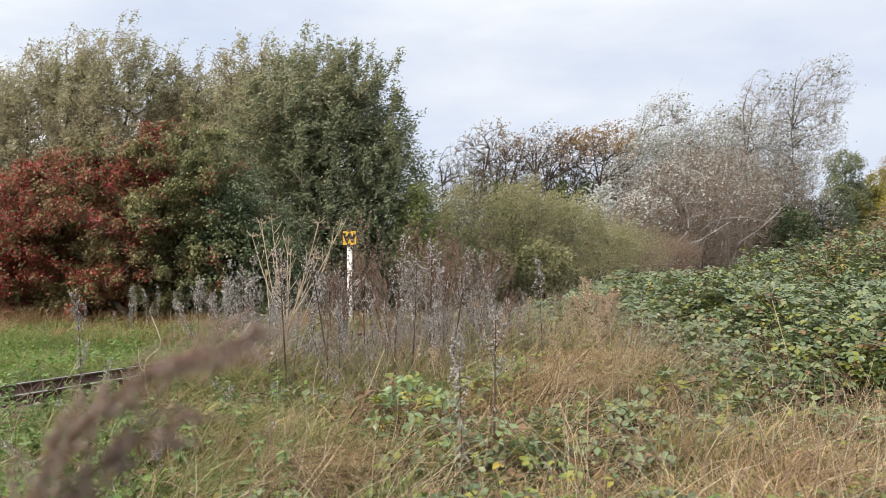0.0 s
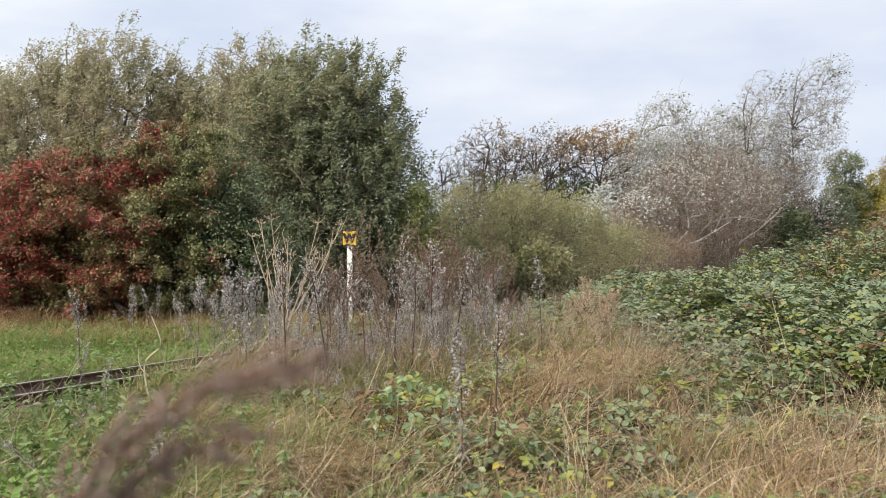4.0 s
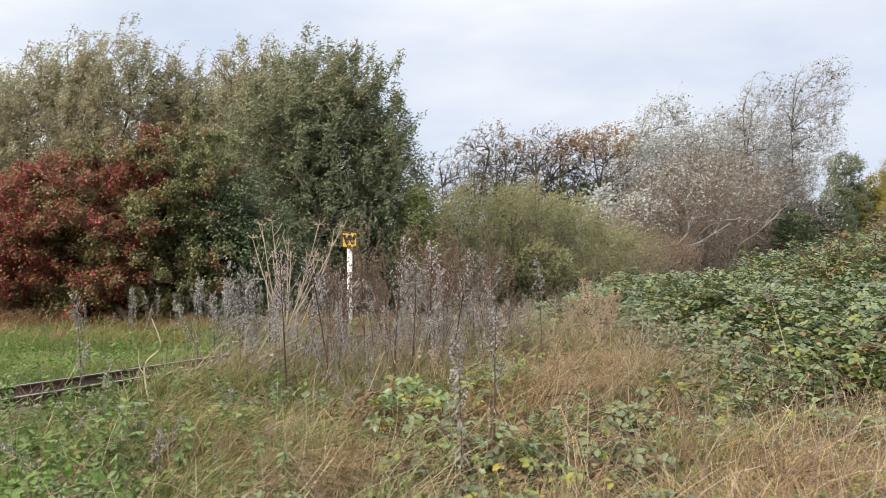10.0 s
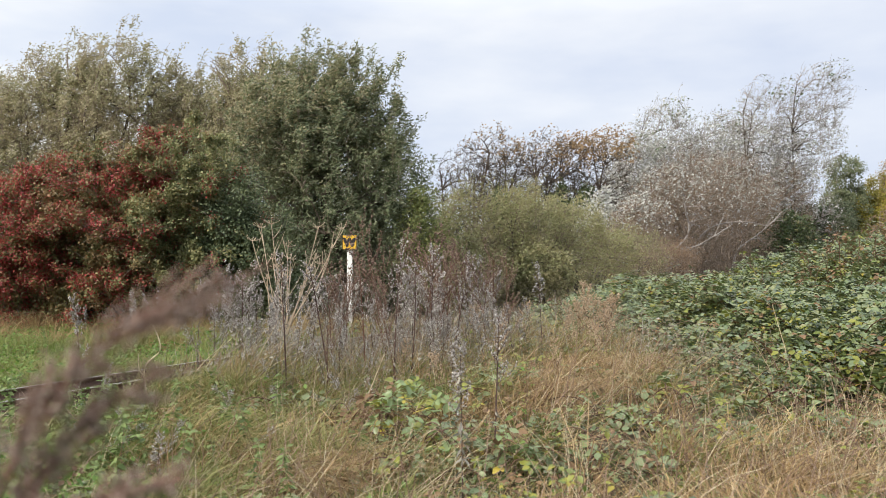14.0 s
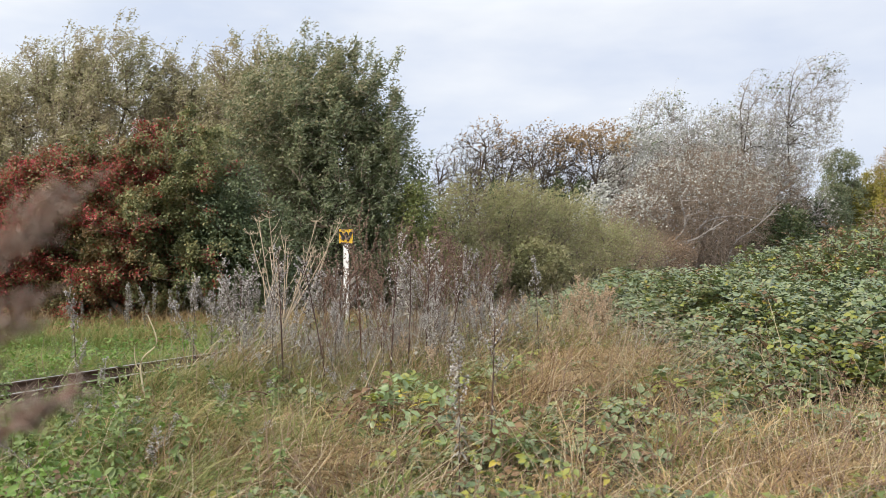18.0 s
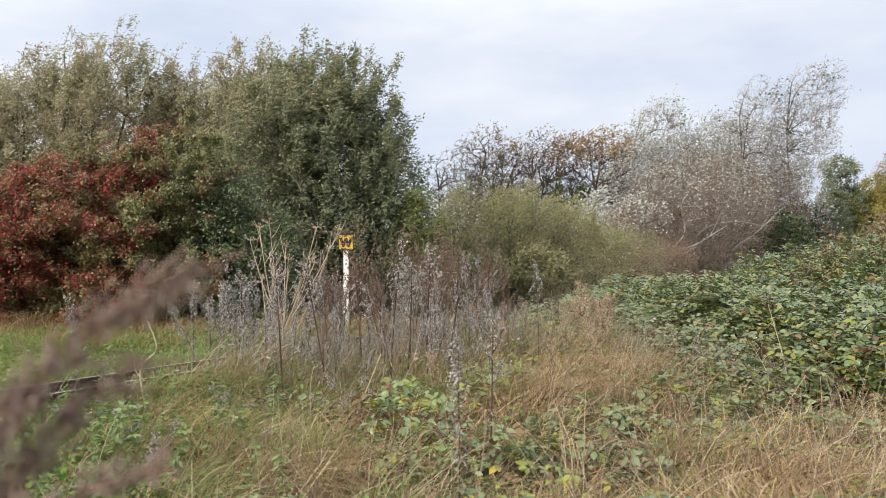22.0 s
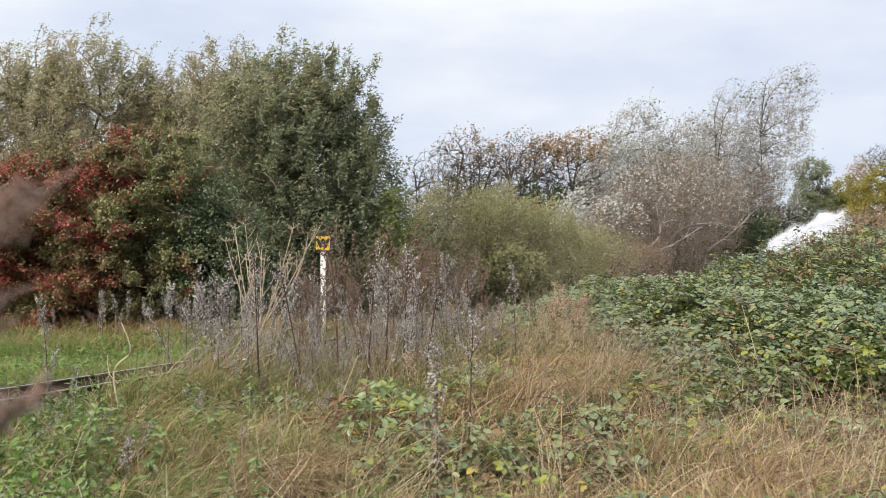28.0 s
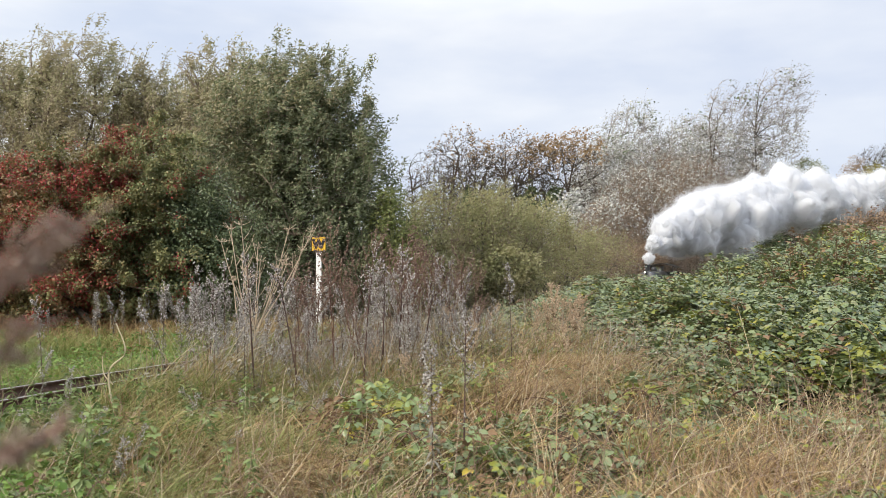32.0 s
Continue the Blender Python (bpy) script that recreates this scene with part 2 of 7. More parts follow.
def tree(name, label, category, x, y, lobes, stems=1, n1=10, n2=70, n3=500, n4=0, r0=0.08, bark=M_BARK, twig=None, foliage=(), seed=1, wind=(0.25, 0.0), spread=0.15, group="", twig_r=0.004, rise=0.12, stem_lift=0.55, clump=0.0, shoots=(0, 0.0, 0.0)):
    """A tree or bush whose limbs reach into its crown lobes (local to its foot). foliage: rows of part name, material, count, length, width, spread, (from, to) along the
    twigs, shape, sag. clump gathers the leaves in tufts; shoots: count, length and lowest height of upright young shoots."""
    rng = np.random.default_rng(seed)
    z0 = float(ground_z(x, y)) - 0.03
    base = thing(name, x, y, z0, label, category, group)
    lobes = [(a, b, c - z0, d, e, f) for a, b, c, d, e, f in lobes]
    L = np.array(lobes)
    mid = np.average(L[:, :3], axis=0, weights=L[:, 3] * L[:, 5])
    tops = L[:, 2] + L[:, 5]
    top = tops.max()
    foot = np.zeros((stems, 3))
    if stems > 1:
        foot[:, :2] = rng.normal(size=(stems, 2)) * spread
    head = in_crown(rng, lobes, stems, 0.0, 0.55) if stems > 1 else mid[None] + np.array([[0, 0, stem_lift * (top - mid[2])]])
    bend = (foot + head) / 2
    bend[:, :2] = foot[:, :2] * 0.7 + head[:, :2] * 0.3
    B0 = bez(foot, bend, head, 9)
    R0 = r0 * np.linspace(1, 0.35, 9)[None] * rng.uniform(0.7, 1.1, (stems, 1))
    T1 = in_crown(rng, lobes, n1, 0.3, 0.8)
    B1 = limbs(rng, B0[:, 2:].reshape(-1, 3), T1, rise, 8)
    R1 = r0 * 0.45 * np.linspace(1, 0.3, 8)[None] * np.ones((n1, 1))
    T2 = in_crown(rng, lobes, n2, 0.4, 0.97)
    B2 = limbs(rng, np.concatenate([B1[:, 2:].reshape(-1, 3), B0[:, 4:].reshape(-1, 3)]), T2, rise, 6)
    R2 = r0 * 0.2 * np.linspace(1, 0.3, 6)[None] * np.ones((n2, 1))
    T3 = in_crown(rng, lobes, n3, 0.5, 1.08)
    tall = np.clip(T3[:, 2] / top, 0, 1.2)
    T3[:, 0] += wind[0] * tall ** 2 * rng.uniform(0.3, 1, n3)
    T3[:, 1] += wind[1] * tall ** 2
    T3[:, 2] = np.maximum(T3[:, 2], 0.05)
    B3 = limbs(rng, B2[:, 1:].reshape(-1, 3), T3, rise, 6)
    R3 = np.maximum(r0 * 0.07 * np.linspace(1, 0.4, 6), twig_r * np.linspace(1, 0.5, 6))[None] * np.ones((n3, 1))
    for i in range(stems):
        piece("trunk" if stems == 1 else "stem", fast("stem", *tubes(B0[i:i + 1], R0[i:i + 1], 8), bark, True), base)
    for i in range(n1):
        piece("limb", fast("limb", *tubes(B1[i:i + 1], R1[i:i + 1], 6), bark, True), base)
    tw = [tubes(B2, R2, 4), tubes(B3, R3, 3)]
    reach = B3
    if n4:
        T4 = in_crown(rng, lobes, n4, 0.55, 1.12)
        T4[:, 0] += wind[0] * np.clip(T4[:, 2] / top, 0, 1.2) ** 2 * rng.uniform(0.3, 1, n4)
        T4[:, 2] = np.maximum(T4[:, 2], 0.05)
        B4 = limbs(rng, B3[::2, 1:].reshape(-1, 3), T4, rise, 6)
        tw.append(tubes(B4, twig_r * 0.7 * np.linspace(1, 0.5, 6)[None] * np.ones((n4, 1)), 3))
        reach = np.concatenate([B3, B4])
    if shoots[0]:
        A5 = reach[reach[:, -1, 2] > shoots[2]][:, -1]
        A5 = A5[rng.integers(0, len(A5), shoots[0])]
        L5 = shoots[1] * rng.uniform(0.35, 1.0, (shoots[0], 1))
        C5 = A5 + L5 * np.stack([rng.normal(0.05 + 0.35 * min(wind[0], 0.6), 0.22, shoots[0]), rng.normal(0, 0.15, shoots[0]), np.ones(shoots[0])], -1)
        M5 = (A5 + C5) / 2 + L5 * np.array([-0.12, 0, 0.12]) * (0.3 + min(wind[0], 0.6))
        B5 = bez(A5, M5, C5, 6)
        tw.append(tubes(B5, twig_r * np.linspace(1, 0.4, 6)[None] * np.ones((shoots[0], 1)), 3))
        reach = np.concatenate([reach, B5, B5, B5])
    tagged(piece("twig_mass", fast("twig_mass", *join(*tw), twig or bark), base), kind="stuff")
    for pname, mat, count, ll, ww, sp, span, shape, sag, where in foliage:
        pick = rng.integers(0, len(reach), count)
        if where is not None:
            ok = np.flatnonzero(where(reach[:, -1], rng))
            if len(ok) == 0:
                continue
            pick = ok[rng.integers(0, len(ok), count)]
        if clump > 0:
            E = reach[pick, -1] + np.array([x, y, 0.0])
            f1 = 2.2 / clump
            tuft_w = np.sin(f1 * E[:, 0] + 1.7 * np.sin(f1 * 0.8 * E[:, 2])) + np.sin(f1 * 1.2 * E[:, 2] + 1.3 * np.sin(f1 * 0.7 * E[:, 1]) + 0.9) + np.sin(f1 * E[:, 1] + 0.4)
            pick = pick[rng.random(count) < np.clip(0.72 + 0.3 * tuft_w, 0.3, 1)]
            count = len(pick)
        s = rng.uniform(span[0], span[1], count) * 4.999
        i = s.astype(int)
        f = (s - i)[:, None]
        P = reach[pick, i] * (1 - f) + reach[pick, i + 1] * f + rng.normal(size=(count, 3)) * sp
        way = unit(reach[pick, -1] - reach[pick, 0]) * 0.6 + rng.normal(size=(count, 3)) * 0.7 + np.array([wind[0] * 1.6, wind[1], -sag])
        up = rng.normal(size=(count, 3)) * 0.55 + np.array([-0.45, -0.45, 0.6])
        V, T = leaves(P, way, up, ll * rng.uniform(0.6, 1.3, count), ww * rng.uniform(0.7, 1.2, count), shape)
        tagged(piece(pname, fast(pname, V, T, mat), base), kind="stuff")
    return base


def box(bm, x0, x1, y0, y1, z0, z1):
    r = bmesh.ops.create_cube(bm, size=1.0, matrix=Matrix.LocRotScale(((x0 + x1) / 2, (y0 + y1) / 2, (z0 + z1) / 2), None, (x1 - x0, y1 - y0, z1 - z0)))
    return r["verts"]


def drum(bm, r, depth, m, segs=24, r2=None):
    return bmesh.ops.create_cone(bm, cap_ends=True, segments=segs, radius1=r, radius2=r if r2 is None else r2, depth=depth, matrix=m)["verts"]

# ---- ground ----
def steps_out(a, b, d, far):
    mid = np.arange(a, b + d / 2, d)
    k = d * 1.35 ** np.arange(1, 60)
    out = np.cumsum(k)
    out = out[out < far]
    return np.concatenate([a - out[::-1], mid, b + out])


gx, gy = steps_out(-9, 9, 0.14, 2200), steps_out(-3, 16, 0.14, 2400)
GX, GY = np.meshgrid(gx, gy)
GV = np.stack([GX, GY, ground_z(GX, GY)], -1).reshape(-1, 3)
nx = len(gx)
gi = (np.arange(len(gy) - 1)[:, None] * nx + np.arange(nx - 1)).ravel()
GT = np.concatenate([np.stack([gi, gi + 1, gi + nx + 1], -1), np.stack([gi, gi + nx + 1, gi + nx], -1)])
tagged(new("ground", fast("ground", GV, GT, M_SOIL, True)), "rough soil covered with leaf litter and grass", "ground", kind="structure")

# ---- railway: the line runs from behind the camera's left to the far right ----
LINE = np.array([(-7.9, -4.1), (-6.4, -1.55), (-4.9, 1.05), (-3.75, 3.05), (-2.7, 4.87), (-2.15, 5.8), (-1.4, 7.1), (0.45, 10.6), (4.05, 18.2), (8.0, 26.4), (10.5, 30.1), (12.96, 33.6), (15.8, 37.2), (18.7, 40.6), (25.2, 47.6), (32.0, 54.6), (40, 62.6), (62, 84), (85, 106), (140, 160), (190, 210)])


def spline(pts, per):
    p = np.concatenate([2 * pts[:1] - pts[1:2], pts, 2 * pts[-1:] - pts[-2:-1]])
    t = np.linspace(0, 1, per, endpoint=False)[:, None]
    out = []
    for a, b, c, d in zip(p, p[1:], p[2:], p[3:]):
        out.append(0.5 * (2 * b + (c - a) * t + (2 * a - 5 * b + 4 * c - d) * t ** 2 + (3 * b - a - 3 * c + d) * t ** 3))
    return np.concatenate(out + [pts[-1:]])


WAY = spline(LINE, 24)
_s = np.concatenate([[0], np.cumsum(np.linalg.norm(np.diff(WAY, axis=0), axis=1))])
_q = np.arange(0, _s[-1], 0.25)
WAY = np.stack([np.interp(_q, _s, WAY[:, 0]), np.interp(_q, _s, WAY[:, 1])], -1)
for _ in range(3):  # ease the bends
    _pad = np.concatenate([2 * WAY[:1] - WAY[12:0:-1], WAY, 2 * WAY[-1:] - WAY[-2:-14:-1]])
    WAY = np.stack([np.convolve(_pad[:, k], np.ones(25) / 25, "valid") for k in (0, 1)], -1)
WAY_S = np.concatenate([[0], np.cumsum(np.linalg.norm(np.diff(WAY, axis=0), axis=1))])


def on_line(s):
    """The place and heading at s metres along the line."""
    s = np.asarray(s, float)
    x, y = np.interp(s, WAY_S, WAY[:, 0]), np.interp(s, WAY_S, WAY[:, 1])
    x2, y2 = np.interp(s + 0.3, WAY_S, WAY[:, 0]), np.interp(s + 0.3, WAY_S, WAY[:, 1])
    h = np.stack([x2 - x, y2 - y], -1)
    return np.stack([x, y], -1), h / np.linalg.norm(h, axis=-1, keepdims=True)


def bed_z(y):
    return -0.35 * smooth(12, 28, np.asarray(y, float))


GAUGE, RAIL_H = 0.381, 0.062
M_RAIL = grain("rusted_rail_steel", [(0.045, 0.028, 0.02), (0.1, 0.06, 0.042), (0.13, 0.085, 0.06)], 0.75, 14, 0.4, metal=0.3)
M_RAILTOP = grain("worn_rail_head", [(0.22, 0.2, 0.185), (0.42, 0.4, 0.38)], 0.38, 20, 0.1, metal=0.85)
M_SLEEPER = grain("weathered_sleeper_wood", [(0.06, 0.045, 0.035), (0.15, 0.12, 0.09)], 0.9, 10, 0.7)
M_BALLAST = grain("ballast_stone", [(0.12, 0.1, 0.085), (0.24, 0.2, 0.17), (0.32, 0.25, 0.2)], 0.9, 12, 0.5, island=0.7)
track = thing("railway_track", 0, 0, 0, "narrow gauge railway line with rusty rails on overgrown ballast", "railway track", kind="structure")
s_rail = np.arange(0, 62, 0.4)
cp, ch = on_line(s_rail)
nrm = np.stack([ch[:, 1], -ch[:, 0]], -1)
prof = np.array([(-0.027, 0), (-0.027, 0.006), (-0.006, 0.012), (-0.006, 0.044), (-0.015, 0.048), (-0.015, 0.0605), (-0.012, 0.062), (0.012, 0.062), (0.015, 0.0605), (0.015, 0.048), (0.006, 0.044), (0.006, 0.012), (0.027, 0.006), (0.027, 0)])
for sgn in (-1, 1):
    c = cp + nrm * sgn * (GAUGE / 2 + 0.015)
    z = bed_z(cp[:, 1]) + 0.02
    V = np.concatenate([c[:, None] + nrm[:, None] * prof[None, :, :1], z[:, None, None] + prof[None, :, 1:] + np.zeros((len(c), 1, 1))], -1).reshape(-1, 3)
    k = len(prof)
    i = (np.arange(len(c) - 1)[:, None] * k + np.arange(k - 1)).ravel()
    T = np.concatenate([np.stack([i, i + 1, i + k + 1], -1), np.stack([i, i + k + 1, i + k], -1)])
    me = fast("rail", V, T, M_RAIL)
    me.materials.append(M_RAILTOP)
    top = np.isin(np.tile(np.tile(np.arange(k - 1), len(c) - 1), 2), (5, 6, 7))
    me.polygons.foreach_set("material_index", top.astype(np.int32))
    piece("rail", me, track, "rusty steel rail with a worn bright head")
bm = bmesh.new()
box(bm, -0.42, 0.42, -0.075, 0.075, -0.06, 0.018)
bmesh.ops.bevel(bm, geom=bm.edges[:], offset=0.008, segments=1, affect="EDGES")
me_sleeper = bpy.data.meshes.new("sleeper")
bm.to_mesh(me_sleeper)
bm.free()
me_sleeper.materials.append(M_SLEEPER)
for s in np.arange(2.0, 60, 0.52):
    (x, y), (hx, hy) = on_line(s)
    ob = piece("sleeper", me_sleeper, track)
    ob.matrix_basis = pose(x, y, float(bed_z(y)), 0, 0, math.degrees(math.atan2(hy, hx)) - 90 + RNG.uniform(-2, 2))
ns = 5200
sb, off = RNG.uniform(2, 40, ns), RNG.normal(0, 0.33, ns)
bp_, bh_ = on_line(sb)
BP = np.concatenate([bp_ + np.stack([bh_[:, 1], -bh_[:, 0]], -1) * off[:, None], (bed_z(bp_[:, 1]) + 0.004 + RNG.uniform(0, 0.012, ns))[:, None]], -1)
tagged(piece("ballast", fast("ballast", *leaves(BP, RNG.normal(size=(ns, 3)), RNG.normal(size=(ns, 3)), RNG.uniform(0.02, 0.05, ns), RNG.uniform(0.02, 0.045, ns), BERRY), M_BALLAST), track), kind="stuff")

# ---- whistle board ----
M_WHITE = grain("white_post_paint", [(0.72, 0.72, 0.7), (0.84, 0.84, 0.83)], 0.5, 12, 0.1, patch=0.35, patch_color=(0.42, 0.4, 0.34), patch_scale=5)
M_YELLOW = grain("yellow_sign_paint", [(0.6, 0.36, 0.03), (0.7, 0.44, 0.05)], 0.45, 12, 0.05, patch=0.25, patch_color=(0.45, 0.3, 0.05), patch_scale=6)
M_BLACK = grain("black_paint", [(0.012, 0.012, 0.012), (0.03, 0.028, 0.026)], 0.5, 12, 0.1)


def whistle_board(x, y):
    z = float(ground_z(x, y))
    t = thing("whistle_board", x, y, z + 0.055, "yellow square sign with a black letter W on a white post", "sign")
    bm = bmesh.new()
    box(bm, -0.034, 0.034, -0.02, 0.02, -0.12, 1.2)
    bmesh.ops.bevel(bm, geom=bm.edges[:], offset=0.004, segments=1, affect="EDGES")
    part("post", bm, M_WHITE, t, "white painted timber post")
    bm = bmesh.new()
    box(bm, -0.09, 0.09, -0.034, -0.022, 1.04, 1.225)
    bmesh.ops.bevel(bm, geom=bm.edges[:], offset=0.003, segments=1, affect="EDGES")
    plate = part("plate", bm, M_YELLOW, t, "yellow square plate")
    bm = bmesh.new()
    for a, b, c, d in ((-0.095, 0.095, 1.225, 1.233), (-0.095, 0.095, 1.032, 1.04), (-0.096, -0.09, 1.032, 1.233), (0.09, 0.096, 1.032, 1.233)):
        box(bm, a, b, -0.036, -0.02, c, d)
    part("rim", bm, M_BLACK, plate, "thin black rim")
    cu = bpy.data.curves.new("letter", "FONT")
    cu.body, cu.size, cu.extrude, cu.offset = "W", 0.145, 0.001, 0.011
    cu.align_x = "CENTER"
    tmp = new("letter", cu)
    me = bpy.data.meshes.new_from_object(tmp.evaluated_get(bpy.context.evaluated_depsgraph_get()))
    bpy.data.objects.remove(tmp)
    me.materials.append(M_BLACK)
    le = piece("letter", me, plate, "black capital letter W")
    le.matrix_basis = pose(0, -0.0365, 1.083, 90, 0, 0)
    for zz in (1.05, 1.217):
        bm = bmesh.new()
        drum(bm, 0.007, 0.006, pose(0, -0.037, zz, 90), 10)
        part("bolt", bm, M_BLACK, plate)
    return t


sign = whistle_board(-1.222, 10.06)

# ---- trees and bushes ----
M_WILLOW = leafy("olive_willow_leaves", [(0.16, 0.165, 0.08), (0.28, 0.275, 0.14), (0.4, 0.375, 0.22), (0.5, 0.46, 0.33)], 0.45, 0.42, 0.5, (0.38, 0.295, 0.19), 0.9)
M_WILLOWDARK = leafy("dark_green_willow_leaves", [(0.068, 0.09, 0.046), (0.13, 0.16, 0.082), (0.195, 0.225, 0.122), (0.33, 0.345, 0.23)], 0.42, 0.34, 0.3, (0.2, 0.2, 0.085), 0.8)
M_HAWOLIVE = leafy("olive_hawthorn_leaves", [(0.08, 0.1, 0.04), (0.17, 0.19, 0.08), (0.26, 0.26, 0.12), (0.28, 0.22, 0.1)], 0.5, 0.28, 0.4, (0.2, 0.205, 0.08), 1.3)
M_HAW = leafy("dark_hawthorn_leaves", [(0.058, 0.07, 0.028), (0.13, 0.135, 0.05), (0.2, 0.17, 0.07), (0.23, 0.125, 0.06)], 0.5, 0.25, 0.5, (0.2, 0.09, 0.045), 1.1)
M_HAWGREEN = leafy("blue_green_leaves", [(0.06, 0.085, 0.042), (0.12, 0.155, 0.078), (0.19, 0.225, 0.12)], 0.45, 0.28, 0.3, (0.17, 0.16, 0.06), 1.0)
M_BERRY = grain("red_haws", [(0.22, 0.016, 0.024), (0.4, 0.036, 0.045), (0.32, 0.08, 0.065)], 0.35, 6, 0.0, island=0.85, spec=0.5)
M_REDLEAF = leafy("red_autumn_leaves", [(0.2, 0.026, 0.026), (0.34, 0.06, 0.046), (0.28, 0.11, 0.06)], 0.5, 0.3)
M_SCRUB = leafy("olive_scrub_leaves", [(0.13, 0.14, 0.06), (0.24, 0.25, 0.11), (0.34, 0.335, 0.165), (0.3, 0.25, 0.14)], 0.5, 0.36, 0.5, (0.286, 0.22, 0.121), 0.7)
M_BRIGHT = leafy("fresh_green_leaves", [(0.11, 0.14, 0.045), (0.18, 0.21, 0.07), (0.25, 0.25, 0.1)], 0.5, 0.35)
M_ORANGE = leafy("orange_autumn_leaves", [(0.22, 0.13, 0.06), (0.33, 0.22, 0.11), (0.33, 0.26, 0.17)], 0.55, 0.35)
M_SILVER = leafy("silvery_white_poplar_leaves", [(0.264, 0.273, 0.229), (0.458, 0.466, 0.422), (0.598, 0.598, 0.563)], 0.6, 0.3)
M_IVY = leafy("dark_ivy", [(0.02, 0.037, 0.014), (0.051, 0.076, 0.025), (0.085, 0.102, 0.034)], 0.4, 0.15)
M_GOLD = leafy("yellow_green_leaves", [(0.132, 0.132, 0.022), (0.242, 0.22, 0.033), (0.286, 0.209, 0.044)], 0.5, 0.35)
M_RUSSET = leafy("russet_brown_leaves", [(0.14, 0.085, 0.055), (0.24, 0.16, 0.105), (0.28, 0.21, 0.13)], 0.6, 0.3)

D, O = LEAF_DIAMOND, LEAF_OVAL
SWAY = []


def redder(P, rng):
    """Haws are thickest on the sunny side of the bush."""
    return (0.9 * ripple(P[:, 0] * 1.5, P[:, 2] * 2.6, 1.5) + 0.4 * rng.normal(size=len(P)) - 0.27 * P[:, 0]) > 0.16


haw = tree("hawthorn", "hawthorn bush heavy with red haws and turning leaves", "bush", -4.7, 11.0, [(0.35, 0, 1.1, 1.7, 1.3, 1.45), (-1.6, 0, 0.95, 1.7, 1.2, 1.2), (-0.5, -0.1, 1.0, 1.5, 1.2, 1.35), (0.9, -0.1, 0.8, 1.4, 1.1, 1.0), (0.95, -0.1, 1.5, 1.15, 1.0, 1.35), (-0.55, 0, 1.3, 1.1, 0.9, 1.2), (-1.3, 0, 1.15, 1.0, 0.9, 1.1), (0.25, 0, 1.6, 0.95, 0.8, 1.1)], stems=5, n1=26, n2=220, n3=3000, r0=0.06, twig_r=0.004, seed=3, spread=0.3, wind=(0.1, 0), twig=M_BARKTWIG, shoots=(170, 0.2, 1.4),
           foliage=[("foliage", M_HAW, 150000, 0.04, 0.034, 0.04, (0.3, 0.99), D, 0.15, lambda P, rng: P[:, 0] + 0.5 * rng.normal(size=len(P)) < 1.0), ("olive_foliage", M_HAWOLIVE, 80000, 0.038, 0.032, 0.04, (0.4, 0.99), D, 0.15, lambda P, rng: P[:, 0] + 0.5 * rng.normal(size=len(P)) > 0.75), ("red_foliage", M_REDLEAF, 46000, 0.038, 0.032, 0.05, (0.4, 1.0), D, 0.2, redder), ("haw_mass", M_BERRY, 80000, 0.019, 0.019, 0.05, (0.4, 1.0), BERRY, 0.3, redder)])
SWAY.append((haw, 0.25))
g = tree("hawthorn", "dense green thorn bush beside the red hawthorn", "bush", -2.85, 10.6, [(0, 0, 0.95, 0.75, 0.6, 1.3), (0.3, 0, 0.6, 0.65, 0.5, 0.85), (-0.2, 0.2, 1.0, 0.7, 0.6, 1.1)], stems=4, n1=14, n2=90, n3=800, r0=0.05, seed=4, spread=0.2, wind=(0.1, 0), clump=0.24,
         foliage=[("foliage", M_HAWGREEN, 60000, 0.038, 0.032, 0.05, (0.15, 1.0), D, 0.15, None)])
SWAY.append((g, 0.3))
